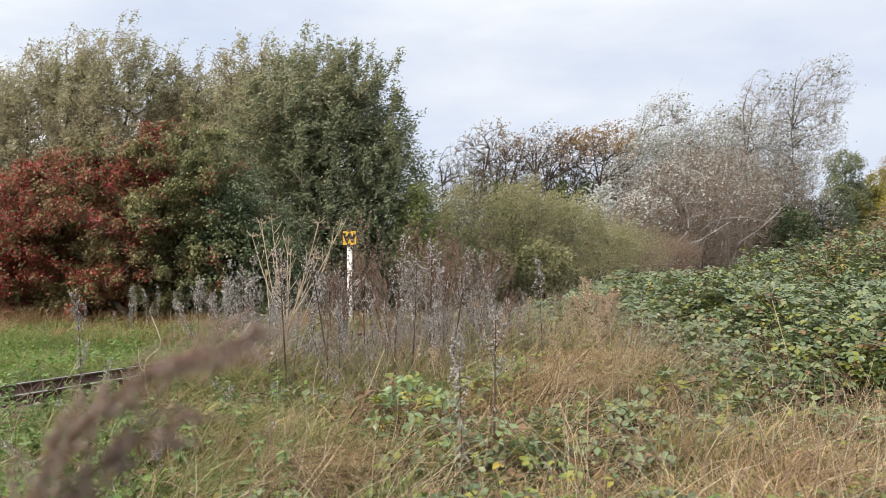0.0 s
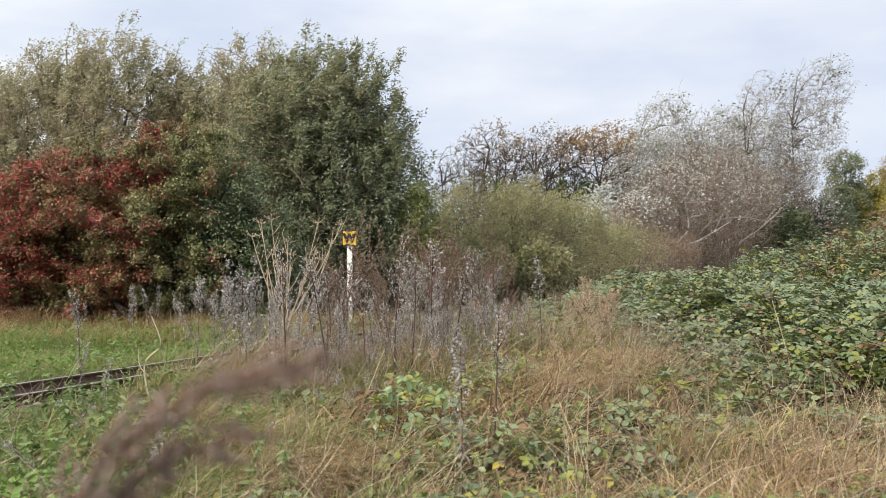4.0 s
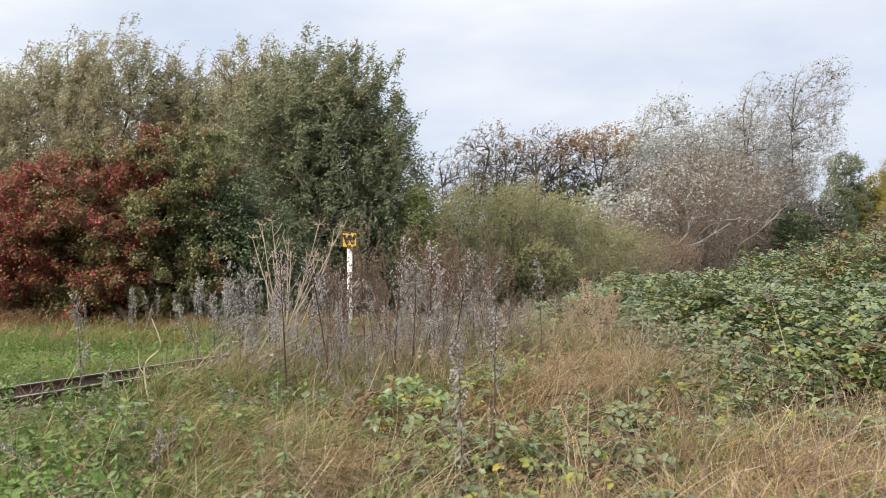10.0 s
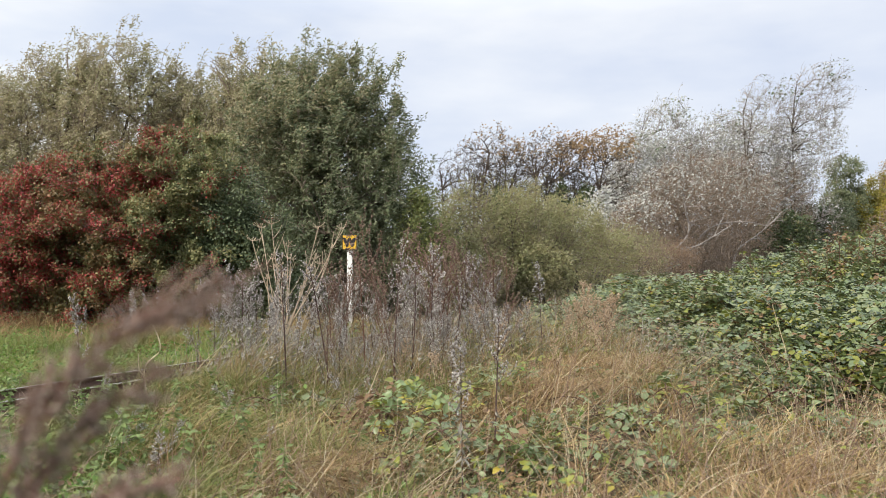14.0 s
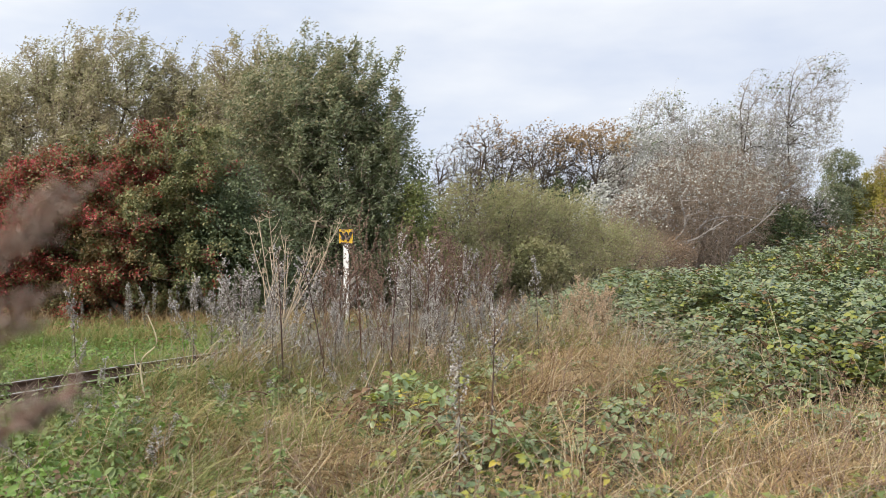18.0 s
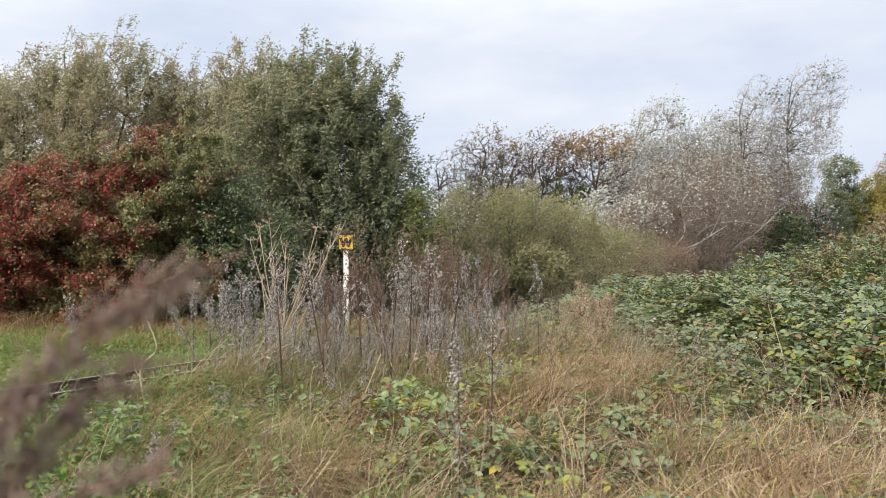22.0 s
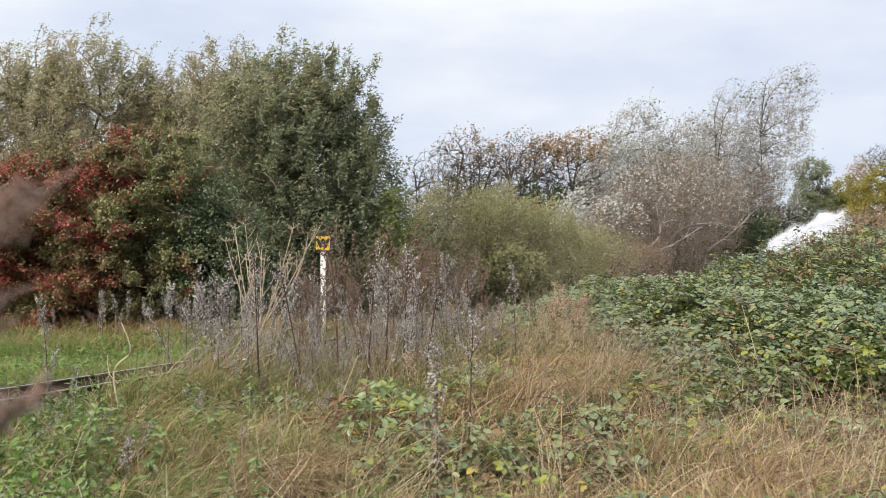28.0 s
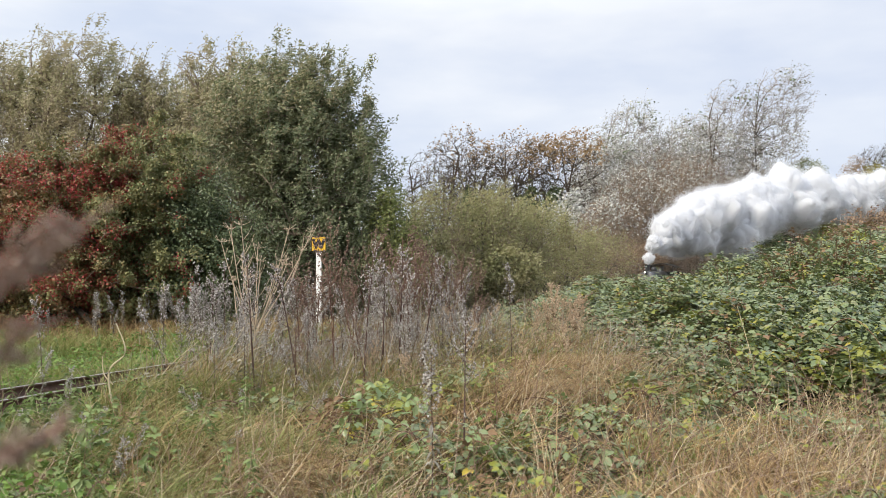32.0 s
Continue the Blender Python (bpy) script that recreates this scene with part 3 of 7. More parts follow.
for i, (x, y, lobes, sd) in enumerate([
        (-8.7, 16.3, [(0, 0, 3.08, 1.2, 1.0, 2.0), (0, 0, 1.8, 1.5, 1.2, 1.7)], 21),
        (-7.0, 16.0, [(0, 0, 3.23, 1.1, 1.0, 2.1), (0, 0, 1.8, 1.4, 1.2, 1.7)], 22),
        (-5.6, 16.4, [(0, 0, 2.93, 1.0, 1.0, 2.0), (0, 0, 1.8, 1.3, 1.2, 1.7)], 23),
        (-4.1, 16.0, [(0, 0, 3.33, 1.1, 1.0, 2.0), (0, 0, 1.9, 1.5, 1.2, 1.8)], 24),
        (-9.4, 19.0, [(0, 0, 3.13, 1.6, 1.0, 2.2), (0, 0, 1.8, 1.7, 1.2, 1.7)], 26),
        (-6.4, 19.0, [(0, 0, 3.13, 1.6, 1.0, 2.2), (0, 0, 1.8, 1.7, 1.2, 1.7)], 27),
        (-4.0, 18.6, [(0, 0, 3.13, 1.5, 1.0, 2.2), (0, 0, 1.8, 1.7, 1.2, 1.7)], 28),
        (-10.6, 16.8, [(0, 0, 2.93, 1.2, 1.0, 2.0), (0, 0, 1.8, 1.4, 1.2, 1.7)], 25)]):
    lobes = [(a_, b_, c_ + (0.22 if x < -6.5 else -0.08), d_, e_, f_) for a_, b_, c_, d_, e_, f_ in lobes]
    lobes = lobes + [(dx, 0, lobes[0][2] + lobes[0][5] - 1.0 + 0.3 * math.sin(sd * 3.1 + dx * 5), 0.28, 0.4, 0.8) for dx in (-0.75, -0.2, 0.35, 0.9)]
    w = tree("willow_tree", "tall olive-green willow swept by the wind, turning brown", "tree", x, y, lobes, stems=4, n1=16, n2=130, n3=1300, n4=1500, r0=0.07, seed=sd, spread=0.25, wind=(0.55, 0.0), rise=0.28, group="willows behind the line", twig=M_BARKTWIG, twig_r=0.0055, clump=0.3, shoots=(300, 0.45, 3.0),
             foliage=[("foliage", M_WILLOW, 42000, 0.072, 0.03, 0.045, (0.15, 0.99), D, 0.1, None)])
    SWAY.append((w, 0.5))
w = tree("willow_tree", "dense dark green willow with wind-tossed upper shoots", "tree", -1.95, 13.8, [(-0.15, 0, 2.5, 1.42, 1.1, 1.8), (0.15, 0, 1.5, 1.6, 1.2, 1.5), (-0.55, 0, 3.2, 0.85, 0.9, 1.0), (-1.3, 0, 2.4, 1.0, 1.0, 1.9), (-0.75, 0, 3.95, 0.28, 0.4, 0.7), (-0.2, 0, 3.9, 0.28, 0.4, 0.7), (0.25, 0, 3.35, 0.3, 0.4, 0.7), (0.7, 0, 2.8, 0.3, 0.4, 0.6), (0.95, 0, 1.2, 0.85, 0.9, 1.3), (0.7, 0, 2.4, 0.6, 0.8, 1.1), (-0.6, -0.2, 0.8, 1.4, 1.0, 1.0), (0.1, -0.3, 0.9, 1.3, 0.9, 1.1)], stems=5, n1=22, n2=190, n3=2200, n4=2600, r0=0.08, seed=31, spread=0.3, wind=(0.5, 0.0), rise=0.28, twig_r=0.004, twig=M_BARKTWIG, clump=0.19, shoots=(620, 0.6, 2.2),
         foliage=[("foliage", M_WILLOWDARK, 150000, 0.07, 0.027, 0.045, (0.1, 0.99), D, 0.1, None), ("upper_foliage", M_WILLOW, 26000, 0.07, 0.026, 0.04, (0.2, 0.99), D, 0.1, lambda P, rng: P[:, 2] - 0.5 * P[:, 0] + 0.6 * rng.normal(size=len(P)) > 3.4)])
SWAY.append((w, 0.5))
w = tree("shrub", "small bright green sapling at the edge of the willow", "bush", -0.45, 13.2, [(0, 0, 1.3, 0.42, 0.4, 1.0), (0.2, 0, 0.7, 0.6, 0.5, 0.8)], stems=3, n1=10, n2=60, n3=400, r0=0.03, seed=33, wind=(0.2, 0),
         foliage=[("foliage", M_BRIGHT, 9000, 0.06, 0.03, 0.05, (0.1, 0.99), D, 0.1, None)])
SWAY.append((w, 0.5))
for x, y, lobes, mat, sd, nl in [
        (0.35, 17.2, [(0, 0, 1.1, 0.85, 0.8, 1.4)], M_SCRUB, 41, 5500),
        (1.45, 18.0, [(0, 0, 1.25, 1.0, 0.9, 1.35)], M_SCRUB, 42, 7500),
        (2.35, 19.3, [(0, 0, 1.25, 1.1, 0.9, 1.35)], M_SCRUB, 43, 7500),
        (3.5, 21.4, [(0, 0, 1.1, 1.1, 0.9, 1.3)], M_SCRUB, 44, 7500),
        (5.2, 25.2, [(0, 0, 0.8, 1.2, 1.0, 1.15)], M_SCRUB, 45, 7000),
        (6.7, 27.5, [(0, 0, 0.7, 1.3, 1.0, 1.15)], M_SCRUB, 451, 3200),
        (8.6, 29.5, [(0, 0, 0.6, 1.3, 1.0, 0.9)], M_RUSSET, 452, 3200)]:
    w = tree("willow_scrub", "thin twiggy willow scrub with sparse olive leaves", "bush", x, y, lobes, stems=9, n1=22, n2=120, n3=900, r0=0.03, seed=sd, spread=0.35, wind=(0.3, 0.0), rise=0.3, twig=M_BARKTWIG, group="scrub beside the line", twig_r=0.004, clump=0.5, shoots=(140, 0.55, 1.2),
             foliage=[("foliage", mat, nl * 2, 0.075, 0.026, 0.08, (0.2, 0.99), D, 0.0, None)])
    SWAY.append((w, 0.6))
for x, y, lobes, mat, sd, nl in [
        (-1.2, 15.4, [(0, 0, 0.7, 1.3, 0.8, 0.9)], M_WILLOWDARK, 46, 9000),
        (-2.0, 15.7, [(0, 0, 1.2, 1.5, 0.8, 1.5)], M_WILLOWDARK, 461, 26000),
        (0.2, 16.2, [(0, 0, 0.6, 1.2, 0.8, 0.85)], M_SCRUB, 47, 9000),
        (1.9, 17.4, [(0, 0, 0.5, 1.2, 0.8, 0.8)], M_SCRUB, 48, 9000),
        (-5.5, 14.6, [(0, 0, 0.9, 2.4, 0.8, 1.2)], M_WILLOWDARK, 49, 12000),
        (-9.0, 14.6, [(0, 0, 0.9, 2.4, 0.8, 1.2)], M_WILLOWDARK, 50, 12000)]:
    tree("undergrowth_bush", "low leafy undergrowth at the foot of the trees", "bush", x, y, lobes, stems=6, n1=14, n2=80, n3=500, r0=0.025, seed=sd, spread=0.5, wind=(0.1, 0), twig_r=0.004, group="undergrowth below the trees",
         foliage=[("foliage", mat, nl, 0.08, 0.04, 0.07, (0.1, 0.99), D, 0.1, None)])
# hedge behind everything
for i, x in enumerate(np.arange(-14, 34, 3.2)):
    yy = 47 + 0.55 * max(0.0, x - 6) + 1.5 * math.sin(i * 1.7)
    tree("hedge_bush", "olive-brown hedge bush below the bare trees", "bush", x, yy, [(0, 0, 1.3 + 0.3 * math.sin(2.1 * i), 2.4, 1.3, 1.9 + 0.4 * math.sin(1.3 * i))], stems=4, n1=8, n2=60, n3=350, r0=0.05, seed=200 + i, spread=0.6, wind=(0.3, 0), twig=M_BARKTWIG, twig_r=0.012, group="hedge beyond the line",
         foliage=[("foliage", (M_SCRUB, M_IVY, M_RUSSET)[i % 3], 3600, 0.17, 0.11, 0.15, (0.1, 0.99), D, 0.1, None)])
# bare sycamores
for x, y, top, sd, nl in [(0.1, 43, 7.4, 51, 60), (1.6, 42, 8.4, 52, 220), (3.3, 42.5, 7.8, 53, 200), (4.8, 42, 8.2, 54, 260), (6.6, 42.5, 8.0, 55, 900), (8.0, 42, 8.2, 56, 1000), (2.4, 44, 7.6, 57, 80), (5.8, 44, 7.8, 58, 200)]:
    tree("sycamore", "wind-bent bare sycamore with a few orange leaves", "tree", x, y, [(0.5, 0, top - 2.6, 1.9, 1.4, 2.5), (0.1, 0, top - 4.4, 1.7, 1.3, 2.4)], stems=3, n1=18, n2=120, n3=560, n4=1700, r0=0.11, seed=sd, spread=0.2, wind=(1.0, 0.0), rise=0.32, bark=M_BARKDARK, twig=M_BARK, group="bare trees beyond the line", twig_r=0.012,
         foliage=[("foliage", M_ORANGE, nl, 0.14, 0.11, 0.12, (0.5, 0.99), D, 0.1, lambda P, rng, q=top: P[:, 2] + 0.7 * rng.normal(size=len(P)) > q - 0.6)])
for x, y, r, top, sd in [(2.85, 40, 0.6, 4.9, 61), (6.2, 41, 0.9, 5.2, 62), (7.6, 40.5, 1.0, 5.0, 63), (0.0, 41, 1.1, 3.6, 64), (4.4, 41, 1.2, 4.2, 66)]:
    tree("evergreen", "dark ivy-clad evergreen clump below bare trees", "bush", x, y, [(0, 0, top / 2 - 0.1, r, r, top / 2)], stems=2, n1=8, n2=40, n3=240, r0=0.08, seed=sd, wind=(0.1, 0), twig_r=0.01,
         foliage=[("foliage", M_IVY, 5000, 0.13, 0.11, 0.1, (0.1, 0.99), D, 0.2, None)])
# white poplars
M_POPTWIG = grain("grey_mauve_poplar_twigs", [(0.2, 0.178, 0.162), (0.37, 0.335, 0.31)], 0.9, 3, 0.3, island=0.5)
for x, y, top, rx, sd, nl, up in [(13.2, 52, 12.0, 2.5, 71, 3300, 5.5), (17.0, 52.5, 11.2, 2.4, 72, 3300, 5.0), (20.2, 52, 13.4, 2.3, 73, 2300, 4.6), (23.9, 52, 14.6, 2.2, 74, 1500, 4.2), (10.8, 50, 9.3, 2.0, 75, 2200, 5.0), (15.2, 54.5, 10.6, 2.6, 76, 2600, 5.0), (19.2, 55, 11.0, 2.6, 77, 2400, 5.0), (23.0, 55, 10.4, 2.4, 78, 2000, 4.6)]:
    w = tree("white_poplar", "tall white poplar with thin grey branches and silvery leaves", "tree", x, y, [(0.9, 0, top - 2.6, rx * 0.85, 1.7, 2.5), (0.2, 0, top - 5.6, rx * 1.15, 1.9, 3.0), (0, 0, 3.4, rx * 1.3, 1.9, 3.2)], stems=4, n1=26, n2=220, n3=1500, n4=4200, r0=0.11, seed=sd, spread=0.6, wind=(1.9, 0.0), rise=0.36, bark=M_BARK, shoots=(160, 1.2, 6.0), clump=0.9, twig=M_POPTWIG, group="white poplars", twig_r=0.0105,
             foliage=[("foliage", M_SILVER, int(nl * 1.9), 0.15, 0.13, 0.16, (0.3, 0.99), D, 0.0, lambda P, rng, q=up: (P[:, 2] + 0.9 * rng.normal(size=len(P)) > q) & (rng.random(len(P)) < np.clip(1.5 - (P[:, 2] - q) / 6.0, 0.12, 1))), ("upper_foliage", M_HAWGREEN, 90, 0.2, 0.16, 0.12, (0.6, 0.99), D, 0.0, lambda P, rng, q=top: (P[:, 2] > q - 1.2) & (P[:, 0] > 1.7))])
    SWAY.append((w, 0.35))
# grey twiggy bushes
for x, y, lobes, sd in [(8.3, 33.5, [(0, 0, 1.6, 1.6, 1.4, 2.0)], 81), (14.4, 45.5, [(0, 0, 3.6, 2.6, 1.5, 4.2)], 86), (18.6, 49.0, [(0, 0, 3.6, 2.6, 1.5, 4.4)], 87), (22.4, 50.6, [(0, 0, 3.2, 2.0, 1.3, 4.2)], 88), (10.3, 36.5, [(0, 0, 2.4, 2.0, 1.6, 3.0)], 82), (12.6, 38.5, [(0, 0, 2.7, 2.4, 1.7, 3.6)], 83), (16.0, 43.0, [(0, 0, 2.9, 2.5, 1.6, 3.9)], 84), (18.6, 46.0, [(0, 0, 2.5, 2.0, 1.4, 3.3)], 85)]:
    w = tree("grey_willow_bush", "big leafless grey-brown bush with a tangle of twigs", "bush", x, y, lobes, stems=8, n1=30, n2=240, n3=2400, n4=3400, r0=0.07, seed=sd, spread=0.5, wind=(0.5, 0), rise=0.18, bark=M_BARKTWIG, twig=M_BARKTWIG, group="leafless bushes beyond the line", twig_r=0.011,
             foliage=[("foliage", M_SILVER, 800, 0.095, 0.08, 0.15, (0.4, 0.99), D, 0.0, lambda P, rng: P[:, 2] + 0.8 * rng.normal(size=len(P)) > 4.4), ("low_foliage", M_RUSSET, 900, 0.11, 0.07, 0.12, (0.2, 0.99), D, 0.0, None)])
    SWAY.append((w, 0.35))
w = tree("white_poplar", "low suckering white poplar with silvery leaves", "bush", 7.7, 38.5, [(0, 0, 2.6, 1.3, 1.2, 2.0)], stems=5, n1=14, n2=80, n3=500, r0=0.06, seed=91, spread=0.4, wind=(0.5, 0), bark=M_BARKPALE, twig_r=0.01, foliage=[("foliage", M_SILVER, 1700, 0.16, 0.13, 0.15, (0.3, 0.99), D, 0.0, None)])
# bleached crooked branches among the grey twigs
for x, y, pts, r0 in [(11.2, 35.2, [(-1.4, 0, 0.6), (-0.6, 0, 1.7), (0.5, 0, 2.0), (2.0, 0, 2.9)], 0.06), (11.0, 35.0, [(-0.7, 0, 0.2), (-0.5, 0, 1.6), (0.2, 0, 2.6), (0.0, 0, 4.0)], 0.06), (13.6, 37.3, [(-1.8, 0, 1.6), (-0.6, 0, 2.9), (0.9, 0, 3.2), (2.2, 0, 3.0)], 0.045), (10.0, 34.6, [(0, 0, 0.1), (0.1, 0, 1.2), (-0.4, 0, 2.2), (-1.0, 0, 3.4)], 0.05), (14.8, 39.6, [(0, 0, 0.3), (0.4, 0, 1.8), (1.4, 0, 2.6), (2.6, 0, 3.6)], 0.05)]:
    q_ = spline(np.array(pts, float), 6)[None]
    t_ = thing("fallen_branch", x, y, float(ground_z(x, y)), "crooked bleached branch among leafless twigs", "branch", "bleached branches")
    piece("bough", fast("bough", *tubes(q_, r0 * np.linspace(1, 0.4, q_.shape[1])[None], 6), M_BARKPALE, True), t_)
    rr_ = np.random.default_rng(int(x * 10))
    st_ = q_[0, rr_.integers(4, q_.shape[1], 9)]
    en_ = st_ + rr_.normal(0, 0.5, (9, 3)) + np.array([0.3, 0, 0.35])
    for i_ in range(9):
        piece("side_branch", fast("side_branch", *tubes(bez(st_[i_:i_ + 1], (st_[i_:i_ + 1] + en_[i_:i_ + 1]) / 2 + rr_.normal(0, 0.12, (1, 3)), en_[i_:i_ + 1], 6), r0 * 0.35 * np.linspace(1, 0.4, 6)[None], 4), M_BARKPALE), t_)
# right-hand bushes
for nm, lb, x, y, lobes, mat, cnt, sd in [
        ("shrub", "dark green evergreen bush beside the railway", 25.2, 54, [(0, 0, 2.4, 2.6, 1.6, 2.6)], M_IVY, 18000, 95),
        ("shrub", "olive bush at the foot of grey twigs", 21.6, 49.5, [(0, 0, 1.8, 2.0, 1.4, 2.0)], M_SCRUB, 16000, 96),
        ("shrub", "dark green evergreen bush beside the railway", 28.8, 57.5, [(0, 0, 2.6, 2.0, 1.6, 3.2)], M_WILLOWDARK, 16000, 102),
        ("shrub", "olive autumn bush beside the railway", 31.8, 60.5, [(0, 0, 2.8, 1.8, 1.6, 3.2)], M_GOLD, 14000, 103),
        ("shrub", "dark green evergreen bush beside the railway", 23.0, 51.0, [(0, 0, 1.8, 2.0, 1.3, 2.4)], M_IVY, 14000, 104),
        ("shrub", "dark olive bush beside the railway", 30.4, 59.4, [(0, 0, 2.8, 1.7, 1.5, 3.6)], M_WILLOWDARK, 16000, 105),
        ("shrub", "olive autumn bush beside the railway", 33.2, 62.4, [(0, 0, 3.0, 1.7, 1.5, 3.4)], M_SCRUB, 16000, 106),
        ("shrub", "yellow-green autumn bush beside the railway", 34.4, 62, [(0, 0, 3.4, 2.0, 1.8, 3.4)], M_GOLD, 18000, 97),
        ("shrub", "yellow-green autumn bush beside the railway", 38.2, 66, [(0, 0, 3.2, 2.6, 1.8, 3.4)], M_GOLD, 18000, 98),
        ("shrub", "low russet bush behind the brambles", 8.6, 14.4, [(0, 0, 1.0, 1.0, 0.8, 1.0)], M_RUSSET, 7000, 99),
        ("shrub", "small wind-bent green tree above the bushes", 30.4, 60, [(0.8, 0, 8.2, 1.5, 1.0, 1.0), (0.1, 0, 6.0, 0.9, 1.0, 1.8)], M_WILLOWDARK, 5200, 100),
        ("shrub", "yellow autumn bush close to the railway", 27.4, 45.0, [(0, 0, 3.6, 1.9, 1.5, 3.2), (0.2, 0, 2.0, 2.0, 1.5, 2.0)], M_GOLD, 15000, 109),
        ("shrub", "russet bush close to the railway", 24.3, 38.0, [(0, 0, 1.7, 1.8, 1.4, 1.9)], M_RUSSET, 9000, 110),
        ("shrub", "thin pale yellow tree above the bushes", 36.0, 62.0, [(0.2, 0, 7.2, 1.2, 1.2, 2.6), (0, 0, 4.5, 1.0, 1.0, 2.4)], M_ORANGE, 2600, 112),
        ("shrub", "dark olive bush at the foot of grey twigs", 20.2, 45.5, [(0, 0, 1.6, 1.9, 1.4, 2.3)], M_IVY, 11000, 111),
        ("shrub", "yellow-green autumn bush beside the railway", 36.0, 63.5, [(0, 0, 4.0, 1.9, 1.8, 4.2)], M_GOLD, 16000, 107),
        ("shrub", "dark green evergreen bush beside the railway", 32.4, 60.8, [(0, 0, 3.6, 1.4, 1.5, 4.0)], M_WILLOWDARK, 14000, 108)]:
    tree(nm, lb, "bush", x, y, lobes, stems=4, n1=16, n2=110, n3=700, r0=0.06, seed=sd, spread=0.4, wind=(0.5, 0), twig=M_BARKTWIG, twig_r=0.01 if y > 20 else 0.004, foliage=[("foliage", mat, cnt, 0.15 if y > 20 else 0.06, 0.09 if y > 20 else 0.03, 0.12 if y > 20 else 0.05, (0.15, 0.99), D, 0.05, None)])
tree("bare_tree", "leafless grey tree far along the railway", "tree", 42, 69, [(0.5, 0, 8.3, 3.0, 2.0, 3.4), (0, 0, 5.0, 2.4, 2.0, 3.0)], stems=2, n1=18, n2=160, n3=1500, n4=4200, r0=0.16, seed=101, wind=(1, 0), bark=M_BARK, twig_r=0.017)

# ---- brambles ----
M_BRAMBLE = leafy("glossy_bramble_leaves", [(0.045, 0.07, 0.028), (0.092, 0.13, 0.05), (0.15, 0.192, 0.08), (0.17, 0.19, 0.075), (0.215, 0.195, 0.068)], 0.34, 0.22, 0.3, (0.12, 0.15, 0.062), 0.9, 0.6)
M_BRAMBLEYELLOW = leafy("yellowing_bramble_leaves", [(0.08, 0.12, 0.03), (0.14, 0.18, 0.045), (0.24, 0.24, 0.04), (0.34, 0.26, 0.04)], 0.45, 0.3, spec=0.4)
M_BRAMBLEBROWN = leafy("withered_brown_leaves", [(0.09, 0.055, 0.03), (0.18, 0.11, 0.06), (0.27, 0.175, 0.085)], 0.7, 0.25)
M_BRAMBLEGOLD = leafy("golden_bramble_leaves", [(0.2, 0.2, 0.04), (0.34, 0.3, 0.05), (0.46, 0.36, 0.06), (0.42, 0.24, 0.06)], 0.45, 0.35)
M_BRAMBLEPALE = leafy("pale_green_bramble_leaves", [(0.09, 0.135, 0.045), (0.15, 0.21, 0.075), (0.21, 0.27, 0.11), (0.28, 0.3, 0.1)], 0.4, 0.3, spec=0.5)
M_CANE = grain("bramble_cane", [(0.06, 0.028, 0.022), (0.15, 0.085, 0.05)], 0.7, 10, 0.2, island=0.5)
# almost black brown, painted as the shade between the bramble leaves
M_INNERSHADE = grain("bramble_inner_shade", [(0.015, 0.013, 0.008), (0.045, 0.035, 0.02)], 1.0, 9, 0.6)


def line_x(y):
    return np.interp(y, WAY[:, 1], WAY[:, 0])


def bank_h(x, y):
    """Height of the bramble thicket over the ground; 0 outside it."""
    x, y = np.asarray(x, float), np.asarray(y, float)
    edge = np.interp(y, [4.0, 4.3, 4.9, 5.55, 6.7, 7.5, 9, 12.5], [2.6, 2.15, 1.85, 1.7, 1.6, 1.25, 0.8, 1.4]) + 0.12 * ripple(y, x, 2.0)
    front = 4.75 - 0.42 * smooth(1.6, 2.5, x) + 0.14 * ripple(x, 0 * x + 3.0, 1.5)
    s = np.minimum((x - edge) / 1.3, (y - front) / 1.1)
    tall = np.interp(x, [0.8, 2.0, 2.7, 3.7, 4.2, 4.8, 5.4, 6.8, 9.0], [0.28, 0.44, 0.54, 0.56, 0.64, 0.9, 1.05, 1.24, 1.3])
    h = tall * (0.28 + 0.72 * smooth(0, 1, s)) * (1 - 0.8 * smooth(11.2, 12.6, y)) + 0.08 * ripple(x, y, 1.9) + 0.13 * ripple(y, x, 4.3) + 0.07 * ripple(x, y, 9.0)
    return np.where((s > 0) & (y < 12.6), np.maximum(h, 0.1), 0.0)


def sprays(P, tall, size, rng, lift=0.35):
    """Compound leaves of three or five leaflets at the points P. Returns leaflet places, ways, faces, lengths."""
    n = len(P)
    az = rng.uniform(0, 2 * np.pi, n)
    out = np.stack([np.cos(az), np.sin(az), rng.normal(-0.05, 0.3, n)], -1)
    face = unit(np.stack([rng.normal(0.05, 0.3, n), rng.normal(-0.08, 0.3, n), np.ones(n)], -1))
    out = unit(out - face * (out * face).sum(-1, keepdims=True))
    side = np.cross(face, out)
    PP, WW, FF, LL = [], [], [], []
    five = rng.random(n) < 0.35
    ls = size * rng.uniform(0.65, 1.25, n)
    for ang, sc, only5 in ((0, 1.0, False), (75, 0.85, False), (-75, 0.85, False), (125, 0.6, True), (-125, 0.6, True)):
        k = five if only5 else np.ones(n, bool)
        a = radians(ang)
        way = out * math.cos(a) + side * math.sin(a)
        way = way + rng.normal(0, 0.12, (n, 3)) + np.array([0, 0, -0.12])
        PP.append((P + 0.18 * ls[:, None] * way)[k])
        WW.append(way[k])
        FF.append((face + rng.normal(0, 0.18, (n, 3)))[k])
        LL.append((ls * sc)[k])
    return np.concatenate(PP), np.concatenate(WW), np.concatenate(FF), np.concatenate(LL)


